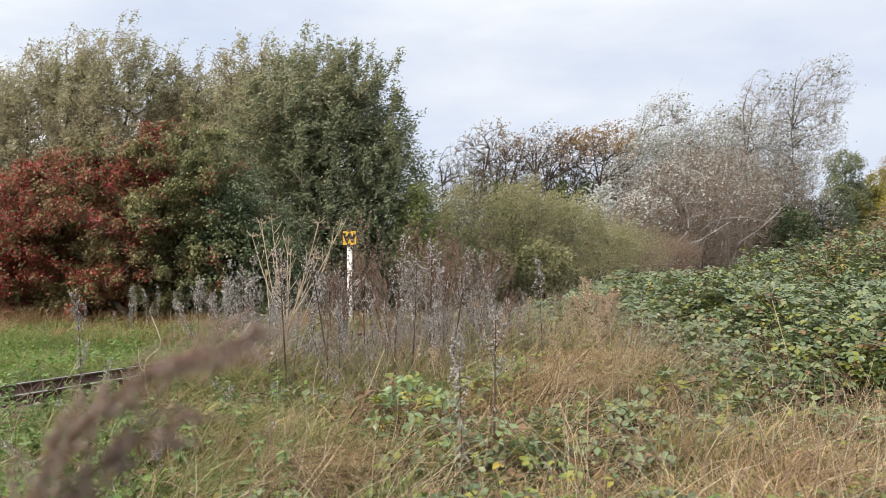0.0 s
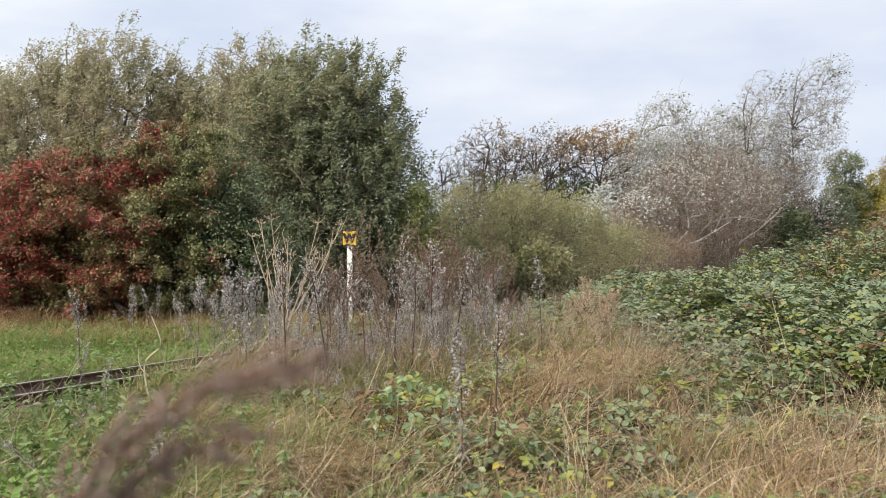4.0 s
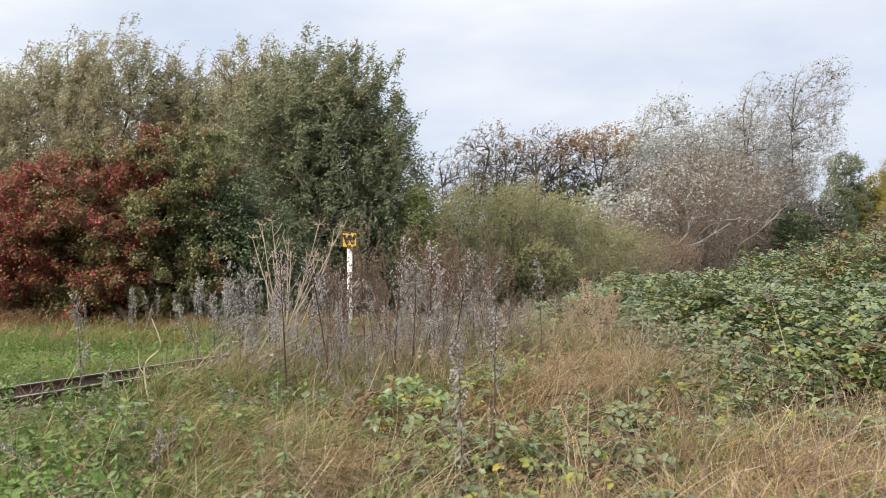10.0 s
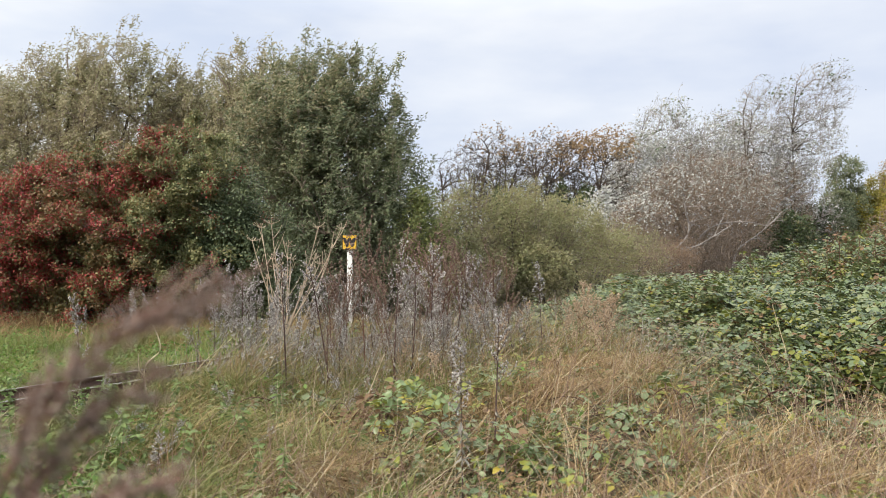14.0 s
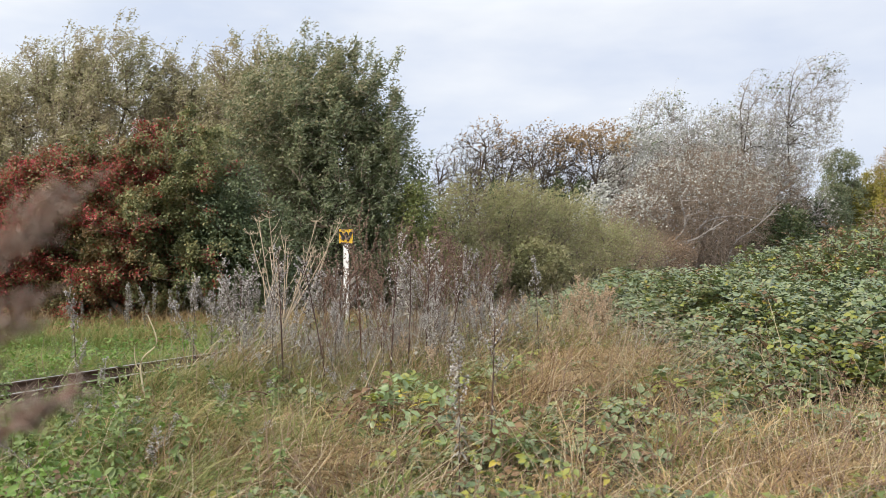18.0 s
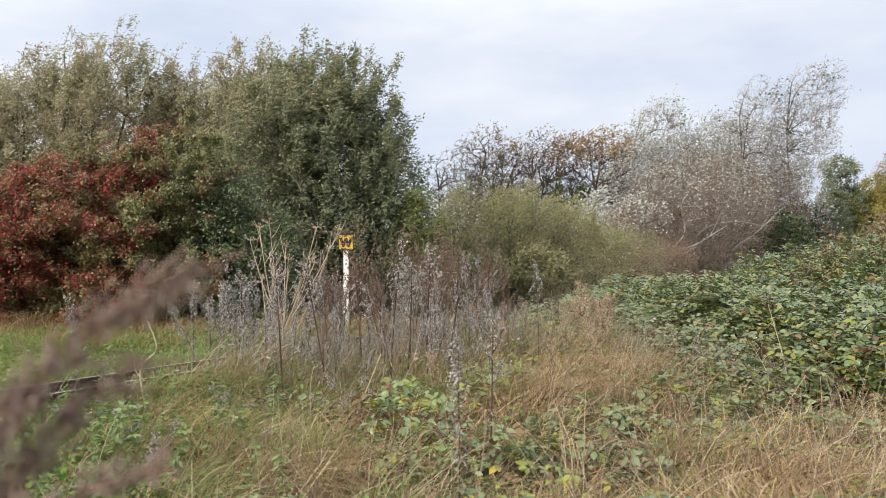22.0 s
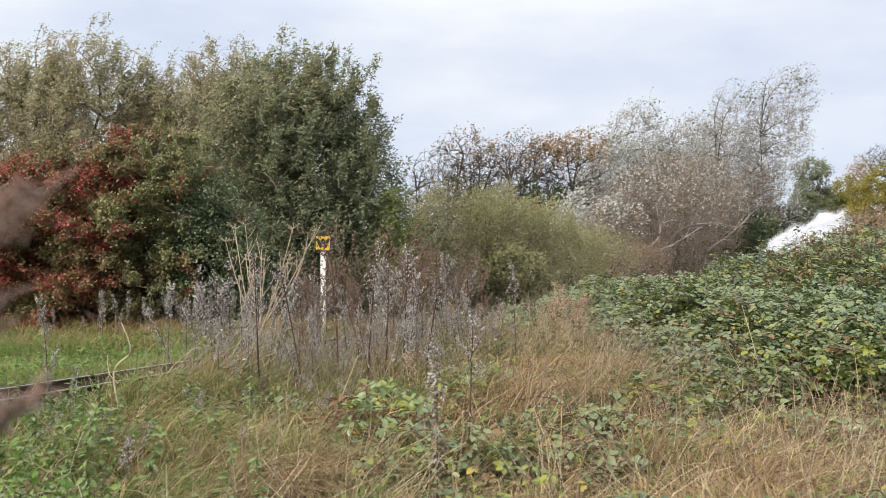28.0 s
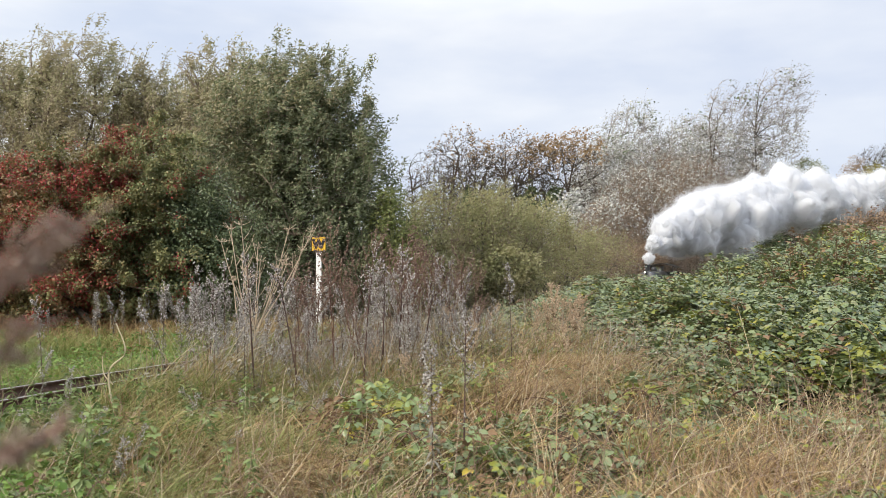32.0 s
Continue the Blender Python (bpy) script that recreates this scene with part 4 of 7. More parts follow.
def leaf_mesh(name, P, size, mat, rng, shape=LEAF_OVAL):
    p, w, f, l = sprays(P, 0, size, rng)
    return fast(name, *leaves(p, w, f, l, l * 0.72, shape), mat)


def canes(n, rng, base, reach, height, r=0.004):
    A = base
    az = rng.uniform(0, 2 * np.pi, n)
    C = A + np.stack([np.cos(az) * reach, np.sin(az) * reach, rng.uniform(-0.5, 0.2, n) * height], -1)
    B = (A + C) / 2 + np.stack([np.zeros(n), np.zeros(n), height * rng.uniform(0.6, 1.4, n)], -1)
    return tubes(bez(A, B, C, 9), r * np.linspace(1, 0.45, 9)[None] * rng.uniform(0.6, 1.3, (n, 1)), 4)


rb = np.random.default_rng(5)
SPRAY_MESHES = {}
for key, mat in (("green", M_BRAMBLE), ("yellow", M_BRAMBLEYELLOW), ("brown", M_BRAMBLEBROWN), ("gold", M_BRAMBLEGOLD), ("pale", M_BRAMBLEPALE)):
    SPRAY_MESHES[key] = [leaf_mesh("bramble_leaf", np.zeros((1, 3)), 0.049, mat, rb) for _ in range(7)]


def leaf_parts(parent, P, rng, shares=(0.8, 0.15, 0.05), size=1.0):
    """Single compound leaves as parts of a bramble."""
    for p in P:
        key = ("green", "yellow", "brown", "gold", "pale")[int(rng.choice(5, p=(*shares, 0.0, 0.0)[:5]))]
        ob = piece("leaf", SPRAY_MESHES[key][int(rng.integers(7))], parent)
        ob.matrix_basis = pose(p[0], p[1], p[2], rng.uniform(-25, 25), rng.uniform(-25, 25), rng.uniform(0, 360))
        ob.scale = (size,) * 3


thicket = thing("bramble_thicket", 4.0, 8.0, 0.0, "wide bank of green brambles with arching canes", "bramble")
n = 185000
bx, by = rb.uniform(0.5, 9.2, n), rb.uniform(4.1, 12.7, n)
h = bank_h(bx, by)
keep = (h > 0) & (np.abs(bx) < 0.72 * by + 0.5) & (rb.random(n) < np.clip(0.6 + 0.55 * ripple(bx, by, 6.1) + 0.4 * ripple(by, bx, 3.1), 0.08, 1))
bx, by, h = bx[keep], by[keep], h[keep]
bz = ground_z(bx, by) + h * rb.uniform(np.where(by < 6.4, 0.2, 0.6), 1.06) + rb.exponential(0.03, len(h))
BPTS = np.stack([bx - 4.0, by - 8.0, bz], -1)
order = np.argsort(by + rb.uniform(0, 1.6, len(by)))
near, rest = order[:300], order[300:]
kind_of = rb.random(len(BPTS)) + 0.28 * ripple(bx, by, 1.9) + 0.12 * ripple(by, bx, 7.7)
pick = rest[kind_of[rest] < 0.92]
pick_y = rest[(kind_of[rest] >= 0.92) & (kind_of[rest] < 1.08)]
pick_b = rest[kind_of[rest] >= 1.08]
for nm, idx, mat in (("leaf_mass", pick, M_BRAMBLE), ("yellow_leaf_mass", pick_y, M_BRAMBLEYELLOW), ("brown_leaf_mass", pick_b, M_BRAMBLEBROWN)):
    far = by[idx] > 6.2
    p1 = sprays(BPTS[idx[~far]], 0, 0.05, rb)
    p2 = sprays(BPTS[idx[far]], 0, 0.054, rb)
    V, T = join(leaves(p1[0], p1[1], p1[2], p1[3], p1[3] * 0.72, LEAF_OVAL), leaves(p2[0], p2[1], p2[2], p2[3], p2[3] * 0.75, LEAF_DIAMOND))
    tagged(piece(nm, fast(nm, V, T, mat), thicket), kind="stuff")
leaf_parts(thicket, BPTS[near], rb)
# near-black undergrowth sheet below the leaves; the thicket's inner shade is in its colour
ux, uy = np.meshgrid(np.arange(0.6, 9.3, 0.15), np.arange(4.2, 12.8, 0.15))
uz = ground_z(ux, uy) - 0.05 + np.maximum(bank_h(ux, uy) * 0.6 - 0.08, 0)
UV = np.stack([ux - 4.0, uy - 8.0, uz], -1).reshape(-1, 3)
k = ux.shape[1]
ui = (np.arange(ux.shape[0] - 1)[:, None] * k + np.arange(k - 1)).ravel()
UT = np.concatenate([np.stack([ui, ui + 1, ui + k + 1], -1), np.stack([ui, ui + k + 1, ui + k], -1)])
piece("shade_sheet", fast("shade_sheet", UV, UT, M_INNERSHADE, True), thicket, "dark undergrowth sheet coloured as the shade inside the brambles")
nc = 420
cxy = rb.integers(0, len(BPTS), nc)
CB = BPTS[cxy].copy()
CB[:, 2] *= 0.75
tagged(piece("cane", fast("cane", *canes(nc, rb, CB, rb.uniform(0.2, 0.7, nc), rb.uniform(0.1, 0.32, nc)), M_CANE), thicket), kind="stuff")


# young canes that stand out of the bank, each set with leaves
nsh = 150
ix = rb.integers(0, len(BPTS), nsh)
A = BPTS[ix].copy()
A[:, 2] = ground_z(bx[ix], by[ix]) + h[ix] * 0.8
C = A + np.stack([rb.normal(0.05, 0.2, nsh), rb.normal(0, 0.15, nsh), rb.uniform(0.08, 0.26, nsh)], -1)
B = (A + C) / 2 + np.stack([np.zeros(nsh), np.zeros(nsh), rb.uniform(0.05, 0.2, nsh)], -1)
SH = bez(A, B, C, 8)
tagged(piece("shoot", fast("shoot", *tubes(SH, 0.003 * np.linspace(1, 0.5, 8)[None] * np.ones((nsh, 1)), 4), M_CANE), thicket), kind="stuff")
LP = SH[:, 2:].reshape(-1, 3) + rb.normal(0, 0.02, (nsh * 6, 3))
for nm, idx, mat in (("shoot_foliage", np.arange(0, len(LP)) % 3 != 0, M_BRAMBLE), ("russet_foliage", np.arange(0, len(LP)) % 3 == 0, M_BRAMBLEBROWN)):
    p1 = sprays(LP[idx], 0, 0.05, rb)
    tagged(piece(nm, fast(nm, *leaves(p1[0], p1[1], p1[2], p1[3], p1[3] * 0.72, LEAF_OVAL), mat), thicket), kind="stuff")


def bramble(x, y, rx, ry, tall, n, shares, seed, label, size=1.0):
    """A low bramble clump of single leaves on arching canes."""
    r = np.random.default_rng(seed)
    z0 = float(ground_z(x, y))
    t = thing("bramble", x, y, z0, label, "bramble", "low brambles in the grass")
    a, q = r.uniform(0, 2 * np.pi, n), np.sqrt(r.random(n))
    P = np.stack([np.cos(a) * q * rx, np.sin(a) * q * ry, np.zeros(n)], -1)
    P[:, 2] = ground_z(P[:, 0] + x, P[:, 1] + y) - z0 + tall * (1 - 0.55 * q ** 2) * r.uniform(0.35, 1.1, n)
    leaf_parts(t, P, r, shares, size)
    m = max(6, n // 6)
    C = P[r.integers(0, n, m)].copy()
    C[:, 2] *= 0.5
    V, T = canes(m, r, C, r.uniform(0.15, 0.4, m), r.uniform(0.08, 0.25, m), 0.0035)
    tagged(piece("cane", fast("cane", V, T, M_CANE), t), kind="stuff")
    return t


def cane_clump(x, y, rx, n, tall, seed, label):
    """Upright bramble canes with leaves along them, standing over the thicket."""
    r = np.random.default_rng(seed)
    t = thing("bramble", x, y, float(ground_z(x, y)), label, "bramble", "tall brambles over the thicket")
    A = np.stack([r.normal(0, rx, n), r.normal(0, rx, n), np.zeros(n)], -1)
    C = A + np.stack([r.normal(0.08, 0.22, n), r.normal(0, 0.2, n), tall * r.uniform(0.6, 1.05, n)], -1)
    B = (A + C) / 2 + np.stack([r.normal(0, 0.12, n), r.normal(0, 0.1, n), 0.15 * np.ones(n)], -1)
    S = bez(A, B, C, 12)
    for i in range(n):
        piece("cane", fast("cane", *tubes(S[i:i + 1], 0.005 * np.linspace(1, 0.45, 12)[None], 4), M_CANE), t)
    P = (S[:, [6, 7, 8, 8, 9, 10, 10, 11]] + r.normal(0, 0.07, (n, 8, 3))).reshape(-1, 3)
    leaf_parts(t, P, r, (0.36, 0.2, 0.44))
    return t


BRAMBLES = [
    cane_clump(4.6, 8.5, 0.3, 40, 1.3, 320, "tall bramble canes with russet and green leaves"),
    cane_clump(5.15, 8.9, 0.4, 34, 1.28, 321, "tall bramble canes with russet and green leaves"),
    cane_clump(4.1, 8.3, 0.3, 16, 1.05, 322, "tall bramble canes with russet and green leaves"),
    bramble(-0.16, 3.7, 0.26, 0.42, 0.32, 120, (0.18, 0.2, 0.04, 0.03, 0.55), 301, "light green bramble clump with yellowing leaves in dry grass", 1.0),
    bramble(0.2, 3.15, 0.4, 0.24, 0.22, 120, (0.42, 0.16, 0.1, 0.02, 0.3), 302, "trailing bramble with green and orange leaves in dry grass", 0.92),
    bramble(-0.85, 4.4, 0.35, 0.3, 0.16, 34, (0.85, 0.1, 0.05), 303, "small grey-green bramble shoot in long grass"),
    bramble(-0.42, 3.95, 0.12, 0.1, 0.26, 22, (0.05, 0.05, 0.9), 304, "withered red-brown bramble leaves in the grass"),
    bramble(0.65, 5.3, 0.5, 0.6, 0.2, 44, (0.4, 0.45, 0.15), 305, "sparse yellow-green bramble in tall dry grass"),
    bramble(0.8, 3.75, 0.34, 0.3, 0.18, 60, (0.45, 0.25, 0.15, 0.0, 0.15), 306, "trailing green bramble in dry grass", 0.85),
    bramble(2.72, 4.5, 0.34, 0.28, 0.52, 160, (0.3, 0.42, 0.04, 0.24), 307, "yellow-green bramble with golden leaves at the front of the thicket"),
    bramble(0.9, 7.0, 0.7, 0.8, 0.3, 110, (0.62, 0.3, 0.08), 308, "bramble mixed with dry grass beside the thicket"),
    bramble(1.75, 4.2, 0.4, 0.22, 0.18, 60, (0.72, 0.18, 0.1), 309, "low bramble runners at the thicket's edge"),
    bramble(0.62, 3.2, 0.3, 0.22, 0.2, 80, (0.45, 0.2, 0.15, 0.0, 0.2), 311, "green bramble clump with pale leaf edges in dry grass", 0.9),
    bramble(0.25, 4.2, 0.22, 0.25, 0.24, 40, (0.6, 0.25, 0.15), 312, "green and yellow bramble clump in dry grass"),
    bramble(1.3, 4.3, 0.28, 0.22, 0.18, 40, (0.6, 0.2, 0.2), 313, "low bramble with russet leaves in dry grass"),
    bramble(-0.2, 3.05, 0.16, 0.14, 0.16, 22, (0.7, 0.25, 0.05), 314, "small green bramble in dry grass"),
    bramble(4.75, 8.8, 0.6, 0.7, 1.15, 110, (0.25, 0.25, 0.5), 310, "tall bramble canes with russet leaves over the thicket"),
]

# ---- grass ----
M_DRY = grain("dry_straw_grass", [(0.11, 0.07, 0.03), (0.24, 0.165, 0.07), (0.375, 0.275, 0.13), (0.54, 0.43, 0.24)], 0.75, 3, 0.0, island=0.9, translucent=0.25, patch=0.5, patch_color=(0.3, 0.175, 0.095), patch_scale=1.2)
M_OLIVE = grain("olive_grass", [(0.1, 0.115, 0.032), (0.19, 0.205, 0.062), (0.33, 0.3, 0.13)], 0.7, 3, 0.0, island=0.85, translucent=0.3, patch=0.4, patch_color=(0.12, 0.14, 0.035), patch_scale=1.0)
M_GREEN = grain("green_grass", [(0.09, 0.13, 0.03), (0.16, 0.22, 0.05), (0.26, 0.29, 0.1)], 0.6, 3, 0.0, island=0.85, translucent=0.35, patch=0.5, patch_color=(0.28, 0.25, 0.1), patch_scale=1.0)
M_HERB = leafy("bright_green_herbs", [(0.07, 0.13, 0.025), (0.13, 0.22, 0.04), (0.2, 0.28, 0.07)], 0.5, 0.35)
M_GREYLEAF = leafy("withered_grey_leaves", [(0.12, 0.115, 0.085), (0.24, 0.225, 0.18), (0.36, 0.335, 0.285)], 0.8, 0.2)
M_FAWN = grain("fawn_matted_grass", [(0.12, 0.072, 0.034), (0.24, 0.155, 0.075), (0.37, 0.26, 0.135), (0.54, 0.42, 0.25)], 0.75, 3, 0.0, island=0.9, translucent=0.25)
M_BRUSH = grain("grey_dead_brushwood", [(0.15, 0.125, 0.1), (0.3, 0.265, 0.225), (0.46, 0.42, 0.37)], 0.9, 6, 0.0, island=0.8)
M_CREAM = grain("bleached_dead_stems", [(0.36, 0.29, 0.18), (0.56, 0.48, 0.33)], 0.8, 10, 0.2)
M_STALK = grain("dead_brown_stalks", [(0.1, 0.06, 0.045), (0.24, 0.16, 0.115), (0.36, 0.27, 0.2)], 0.85, 6, 0.0, island=0.85)
rg = np.random.default_rng(8)


def scatter(n, dens, y0=2.2, y1=12.0, x0=-9.0, x1=9.0):
    """Points on the open ground within a stretch, thinned by a density of x, y."""
    out = np.zeros((0, 3))
    for _ in range(12):
        y = y0 + (y1 - y0) * rg.random(n) ** 1.25 - 1.3 * rg.random(n) ** 4
        x = rg.uniform(-1, 1, n) * (0.7 * y + 0.4 + 1.6 * rg.random(n) ** 3)
        keep = (x > x0) & (x < x1) & (rg.random(n) < np.clip(dens(x, y), 0, 1))
        x, y = x[keep], y[keep]
        out = np.concatenate([out, np.stack([x, y, ground_z(x, y) - 0.01], -1)])
        if len(out) >= n:
            break
    return out[:n]


def around(n, dens, rmax=4.2):
    """Points on the open ground on all sides of the near spot, thinned by a density of x, y."""
    x, y = rg.uniform(-rmax, rmax, n), rg.uniform(-2.2, 3.6, n)
    keep = (rg.random(n) < np.clip(dens(x, y), 0, 1)) & (np.hypot(x, y) > 0.45) & (y < np.maximum(2.2, (np.abs(x) - 0.4) / 0.7))
    x, y = x[keep], y[keep]
    return np.stack([x, y, ground_z(x, y) - 0.01], -1)


def off_line(x, y):
    return np.clip((np.abs(x - line_x(y)) * 0.87 - np.where(x > line_x(y), np.where(y < 5.6, 0.55, 0.42), 0.3)) / 0.14, 0, 1)


def right_of_line(x, y):
    return np.clip((x - line_x(y)) * 2.5 - 0.8, 0, 1)


# where brambles and hollows break the grass: place and size
GAPS = [(-0.16, 3.55, 0.27), (0.2, 2.98, 0.36), (0.62, 3.02, 0.28), (0.8, 3.6, 0.28), (-0.45, 3.8, 0.17), (0.25, 4.05, 0.2), (1.3, 4.2, 0.22), (1.75, 4.1, 0.32), (0.65, 5.1, 0.3), (-1.2, 3.15, 0.2), (0.1, 5.0, 0.2), (1.0, 5.6, 0.2), (1.6, 3.55, 0.14), (-0.9, 4.1, 0.18)]


def unbroken(x, y):
    k = np.ones_like(x)
    for a, b, r in GAPS:
        k = k * (0.1 + 0.9 * smooth(0.75, 1.15, np.hypot(x - a, (y - b) * 0.8) / r + 0.2 * ripple(x, y, 9.0)))
    return k


def open_ground(x, y):
    return (bank_h(x, y) < 0.2) * off_line(x, y) * unbroken(x, y)


def dens_dry(x, y):
    corner = smooth(0.6, 1.6, x) * (1 - smooth(2.9, 3.5, y))
    patches = np.clip(0.25 + 0.8 * ripple(x, y, 2.1), 0, 1) * smooth(-1.6, 0.0, x)
    return right_of_line(x, y) * open_ground(x, y) * np.clip(0.08 + corner + 0.7 * patches, 0, 1) * (1 - 0.8 * smooth(7, 9, y))


def dens_olive(x, y):
    return right_of_line(x, y) * open_ground(x, y) * (0.55 + 0.4 * ripple(y, x, 1.2)) * (1 - 0.5 * smooth(0.6, 1.6, x))


def dens_green(x, y):
    here = right_of_line(x, y) * (1 - smooth(-1.7, -0.6, x + 0.12 * (y - 3.0))) + 0.16 * right_of_line(x, y)
    beyond = (x < line_x(y)) * (1 - smooth(9.8, 11.0, y)) * 1.0
    return (here + beyond) * open_ground(x, y) * (0.75 + 0.4 * ripple(x, y, 1.1))


def swirl(x, y):
    """The way in which each patch of grass was laid over."""
    a = 2.4 * ripple(x, y, 1.1) + 1.6 * ripple(y, x, 3.1) + 1.2 * ripple(x, y, 7.3)
    return np.stack([0.25 + 0.75 * np.cos(a), 0.75 * np.sin(a)], -1)


def meadow(name, label, mat, dens, n, hmin, hmax, lean, wide, y1=12.0, droop=0.6, tuft_of=1, tuft_r=0.05):
    """Grass over a stretch of ground; tuft_of gathers so many blades in each tussock, which spread out from its middle."""
    P = np.repeat(scatter(n // tuft_of, dens, y1=y1), tuft_of, axis=0)
    m = len(P)
    ln = lean * 1.6 * swirl(P[:, 0], P[:, 1]) + rg.normal(0, 0.62 if tuft_of == 1 else 0.3, (m, 2))
    hh = rg.uniform(hmin, hmax, m) * (0.75 + 0.5 * ripple(P[:, 0], P[:, 1], 1.7))
    if tuft_of > 1:
        off = rg.normal(0, tuft_r, (m, 2))
        P[:, :2] += off
        ln += off / tuft_r * 0.45
        hh *= np.repeat(rg.uniform(0.6, 1.3, m // tuft_of), tuft_of)
    V, T = blades(P, ln, np.maximum(hh, 0.03), wide * rg.uniform(0.5, 1.4, m), droop)
    tagged(new(name, fast(name, V, T, mat)), label, "grass", kind="stuff")


def dens_litter(x, y):
    return right_of_line(x, y) * open_ground(x, y) * (0.6 + 0.4 * ripple(x, y, 2.0))


def ground_leaves(name, label, mat, dens, n, size, zmin, zmax, compound):
    P = scatter(n, dens)
    P[:, 2] += rg.uniform(zmin, zmax, len(P)) * (0.6 + 0.5 * ripple(P[:, 0], P[:, 1], 2.3))
    if compound:
        p, w, f, l = sprays(P, 0, size, rg)
    else:
        p, l = P, size * rg.uniform(0.5, 1.4, len(P))
        w = rg.normal(size=(len(P), 3)) * np.array([1, 1, 0.4])
        f = rg.normal(size=(len(P), 3)) * 0.5 + np.array([0, -0.1, 1.0])
    tagged(new(name, fast(name, *leaves(p, w, f, l, l * 0.66, LEAF_OVAL if size > 0.035 else LEAF_DIAMOND), mat)), label, "undergrowth", kind="stuff")


def dens_stand(x, y):
    return right_of_line(x, y) * open_ground(x, y) * smooth(4.7, 5.4, y) * (1 - smooth(8.5, 9.5, y)) * smooth(-0.42, -0.32, x / y) * (1 - 0.7 * smooth(-0.02, 0.12, x / y)) * (0.7 + 0.4 * ripple(x, y, 2.2))


def dens_far(x, y):
    return (x < line_x(y) - 0.5) * smooth(8.0, 9.6, y) * (1 - smooth(10.9, 11.6, y)) * (0.6 + 0.6 * ripple(x, y, 1.6))


def dens_runner(x, y):
    return right_of_line(x, y) * open_ground(x, y) * np.clip(0.2 + 1.0 * ripple(x + 0.7, y, 2.3), 0, 1) * smooth(-0.9, 0.4, x)


def dens_mix(x, y):
    return right_of_line(x, y) * open_ground(x, y) * (0.25 + 0.75 * smooth(-1.3, -0.2, x)) * (0.55 + 0.45 * ripple(x, y, 2.7))


def dead_stalks(name, label, mat, n, hmin, hmax, r, dens, y1=9.0):
    """Thin dead stems standing and lying at all angles."""
    P = scatter(n, dens, 2.4, y1)
    m = len(P)
    L = rg.uniform(hmin, hmax, m)
    d = unit(np.stack([rg.normal(0.25, 0.7, m), rg.normal(0, 0.6, m), np.abs(rg.normal(0.8, 0.5, m))], -1))
    C = P + d * L[:, None]
    B = (P + C) / 2 + rg.normal(0, 0.12, (m, 3)) * L[:, None] + np.array([0, 0, 0.1]) * L[:, None]
    tagged(new(name, fast(name, *tubes(bez(P, B, C, 5), r * np.linspace(1, 0.5, 5)[None] * rg.uniform(0.6, 1.4, (m, 1)), 3), mat)), label, "undergrowth", kind="stuff")


def dens_mound(x, y):
    """The straw-covered rise beside the brambles."""
    u = x / y
    clear = (bank_h(x + 0.25, y + 0.3) <= 0) + 0.25 * (bank_h(x + 0.25, y + 0.3) > 0)
    return right_of_line(x, y) * open_ground(x, y) * smooth(-0.02, 0.06, u) * np.clip(0.2 + 1.3 * ripple(x, y, 3.4), 0.02, 1) * (1 - smooth(7.6, 8.6, y)) * clear * (1 - 0.7 * smooth(0.22, 0.32, u) * smooth(3.0, 3.3, y))


def dens_corner(x, y):
    return open_ground(x, y) * smooth(0.2, 0.36, x / y) * (1 - smooth(2.95, 3.4, y)) * (0.7 + 0.4 * ripple(x, y, 2.2))


def dens_edge(x, y):
    """The mixed growth between the straw and the foot of the brambles."""
    return open_ground(x, y) * smooth(0.15, 0.26, x / y) * smooth(2.95, 3.3, y) * (1 - smooth(5.2, 6.0, y)) * np.clip(0.5 + 0.7 * ripple(x, y, 3.0), 0.1, 1)


def dens_long(x, y):
    """Long grass that arches over between the rails and the near brambles, with a dark hollow in it."""
    u = x / y
    hollow = np.hypot((x + 0.52) / 0.16, (y - 3.85) / 0.25)
    return right_of_line(x, y) * open_ground(x, y) * smooth(-0.46, -0.34, u) * (1 - smooth(-0.06, 0.02, u)) * (1 - smooth(4.9, 5.6, y)) * np.clip(0.6 + 0.6 * ripple(x, y, 2.4), 0.08, 1) * smooth(0.7, 1.1, hollow)


meadow("matted_grass", "flattened matted straw on the ground", M_DRY, dens_litter, 6000, 0.03, 0.1, 1.9, 0.0045, droop=1.2)
meadow("dry_grass", "tangled straw-coloured dry grass bent by the wind", M_DRY, dens_dry, 10000, 0.08, 0.24, 0.5, 0.0045, droop=1.1, tuft_of=25)
meadow("dry_grass", "tangled fawn grass on the rise beside the brambles", M_FAWN, dens_mound, 9000, 0.14, 0.4, 0.45, 0.0044, y1=8.6, droop=1.1, tuft_of=30)
meadow("olive_grass", "green grass tussocks among the straw", M_GREEN, dens_mound, 6000, 0.1, 0.28, 0.4, 0.005, y1=8.6, droop=0.9, tuft_of=25)
meadow("dry_grass", "pale straw grass standing at the near edge", M_DRY, dens_corner, 9000, 0.1, 0.26, 0.3, 0.0042, y1=4.4, droop=0.8, tuft_of=25)
meadow("dry_grass", "tall pale dry grass stalks", M_DRY, dens_mound, 2600, 0.22, 0.46, 0.45, 0.003, y1=8.6, droop=0.6)
meadow("olive_grass", "olive-green grass going to seed", M_OLIVE, dens_olive, 22000, 0.05, 0.2, 0.45, 0.0045, droop=0.9, tuft_of=20)
meadow("olive_grass", "long olive grass arching over in the wind", M_OLIVE, dens_long, 12000, 0.16, 0.42, 0.5, 0.0048, y1=5.8, droop=1.1, tuft_of=40)
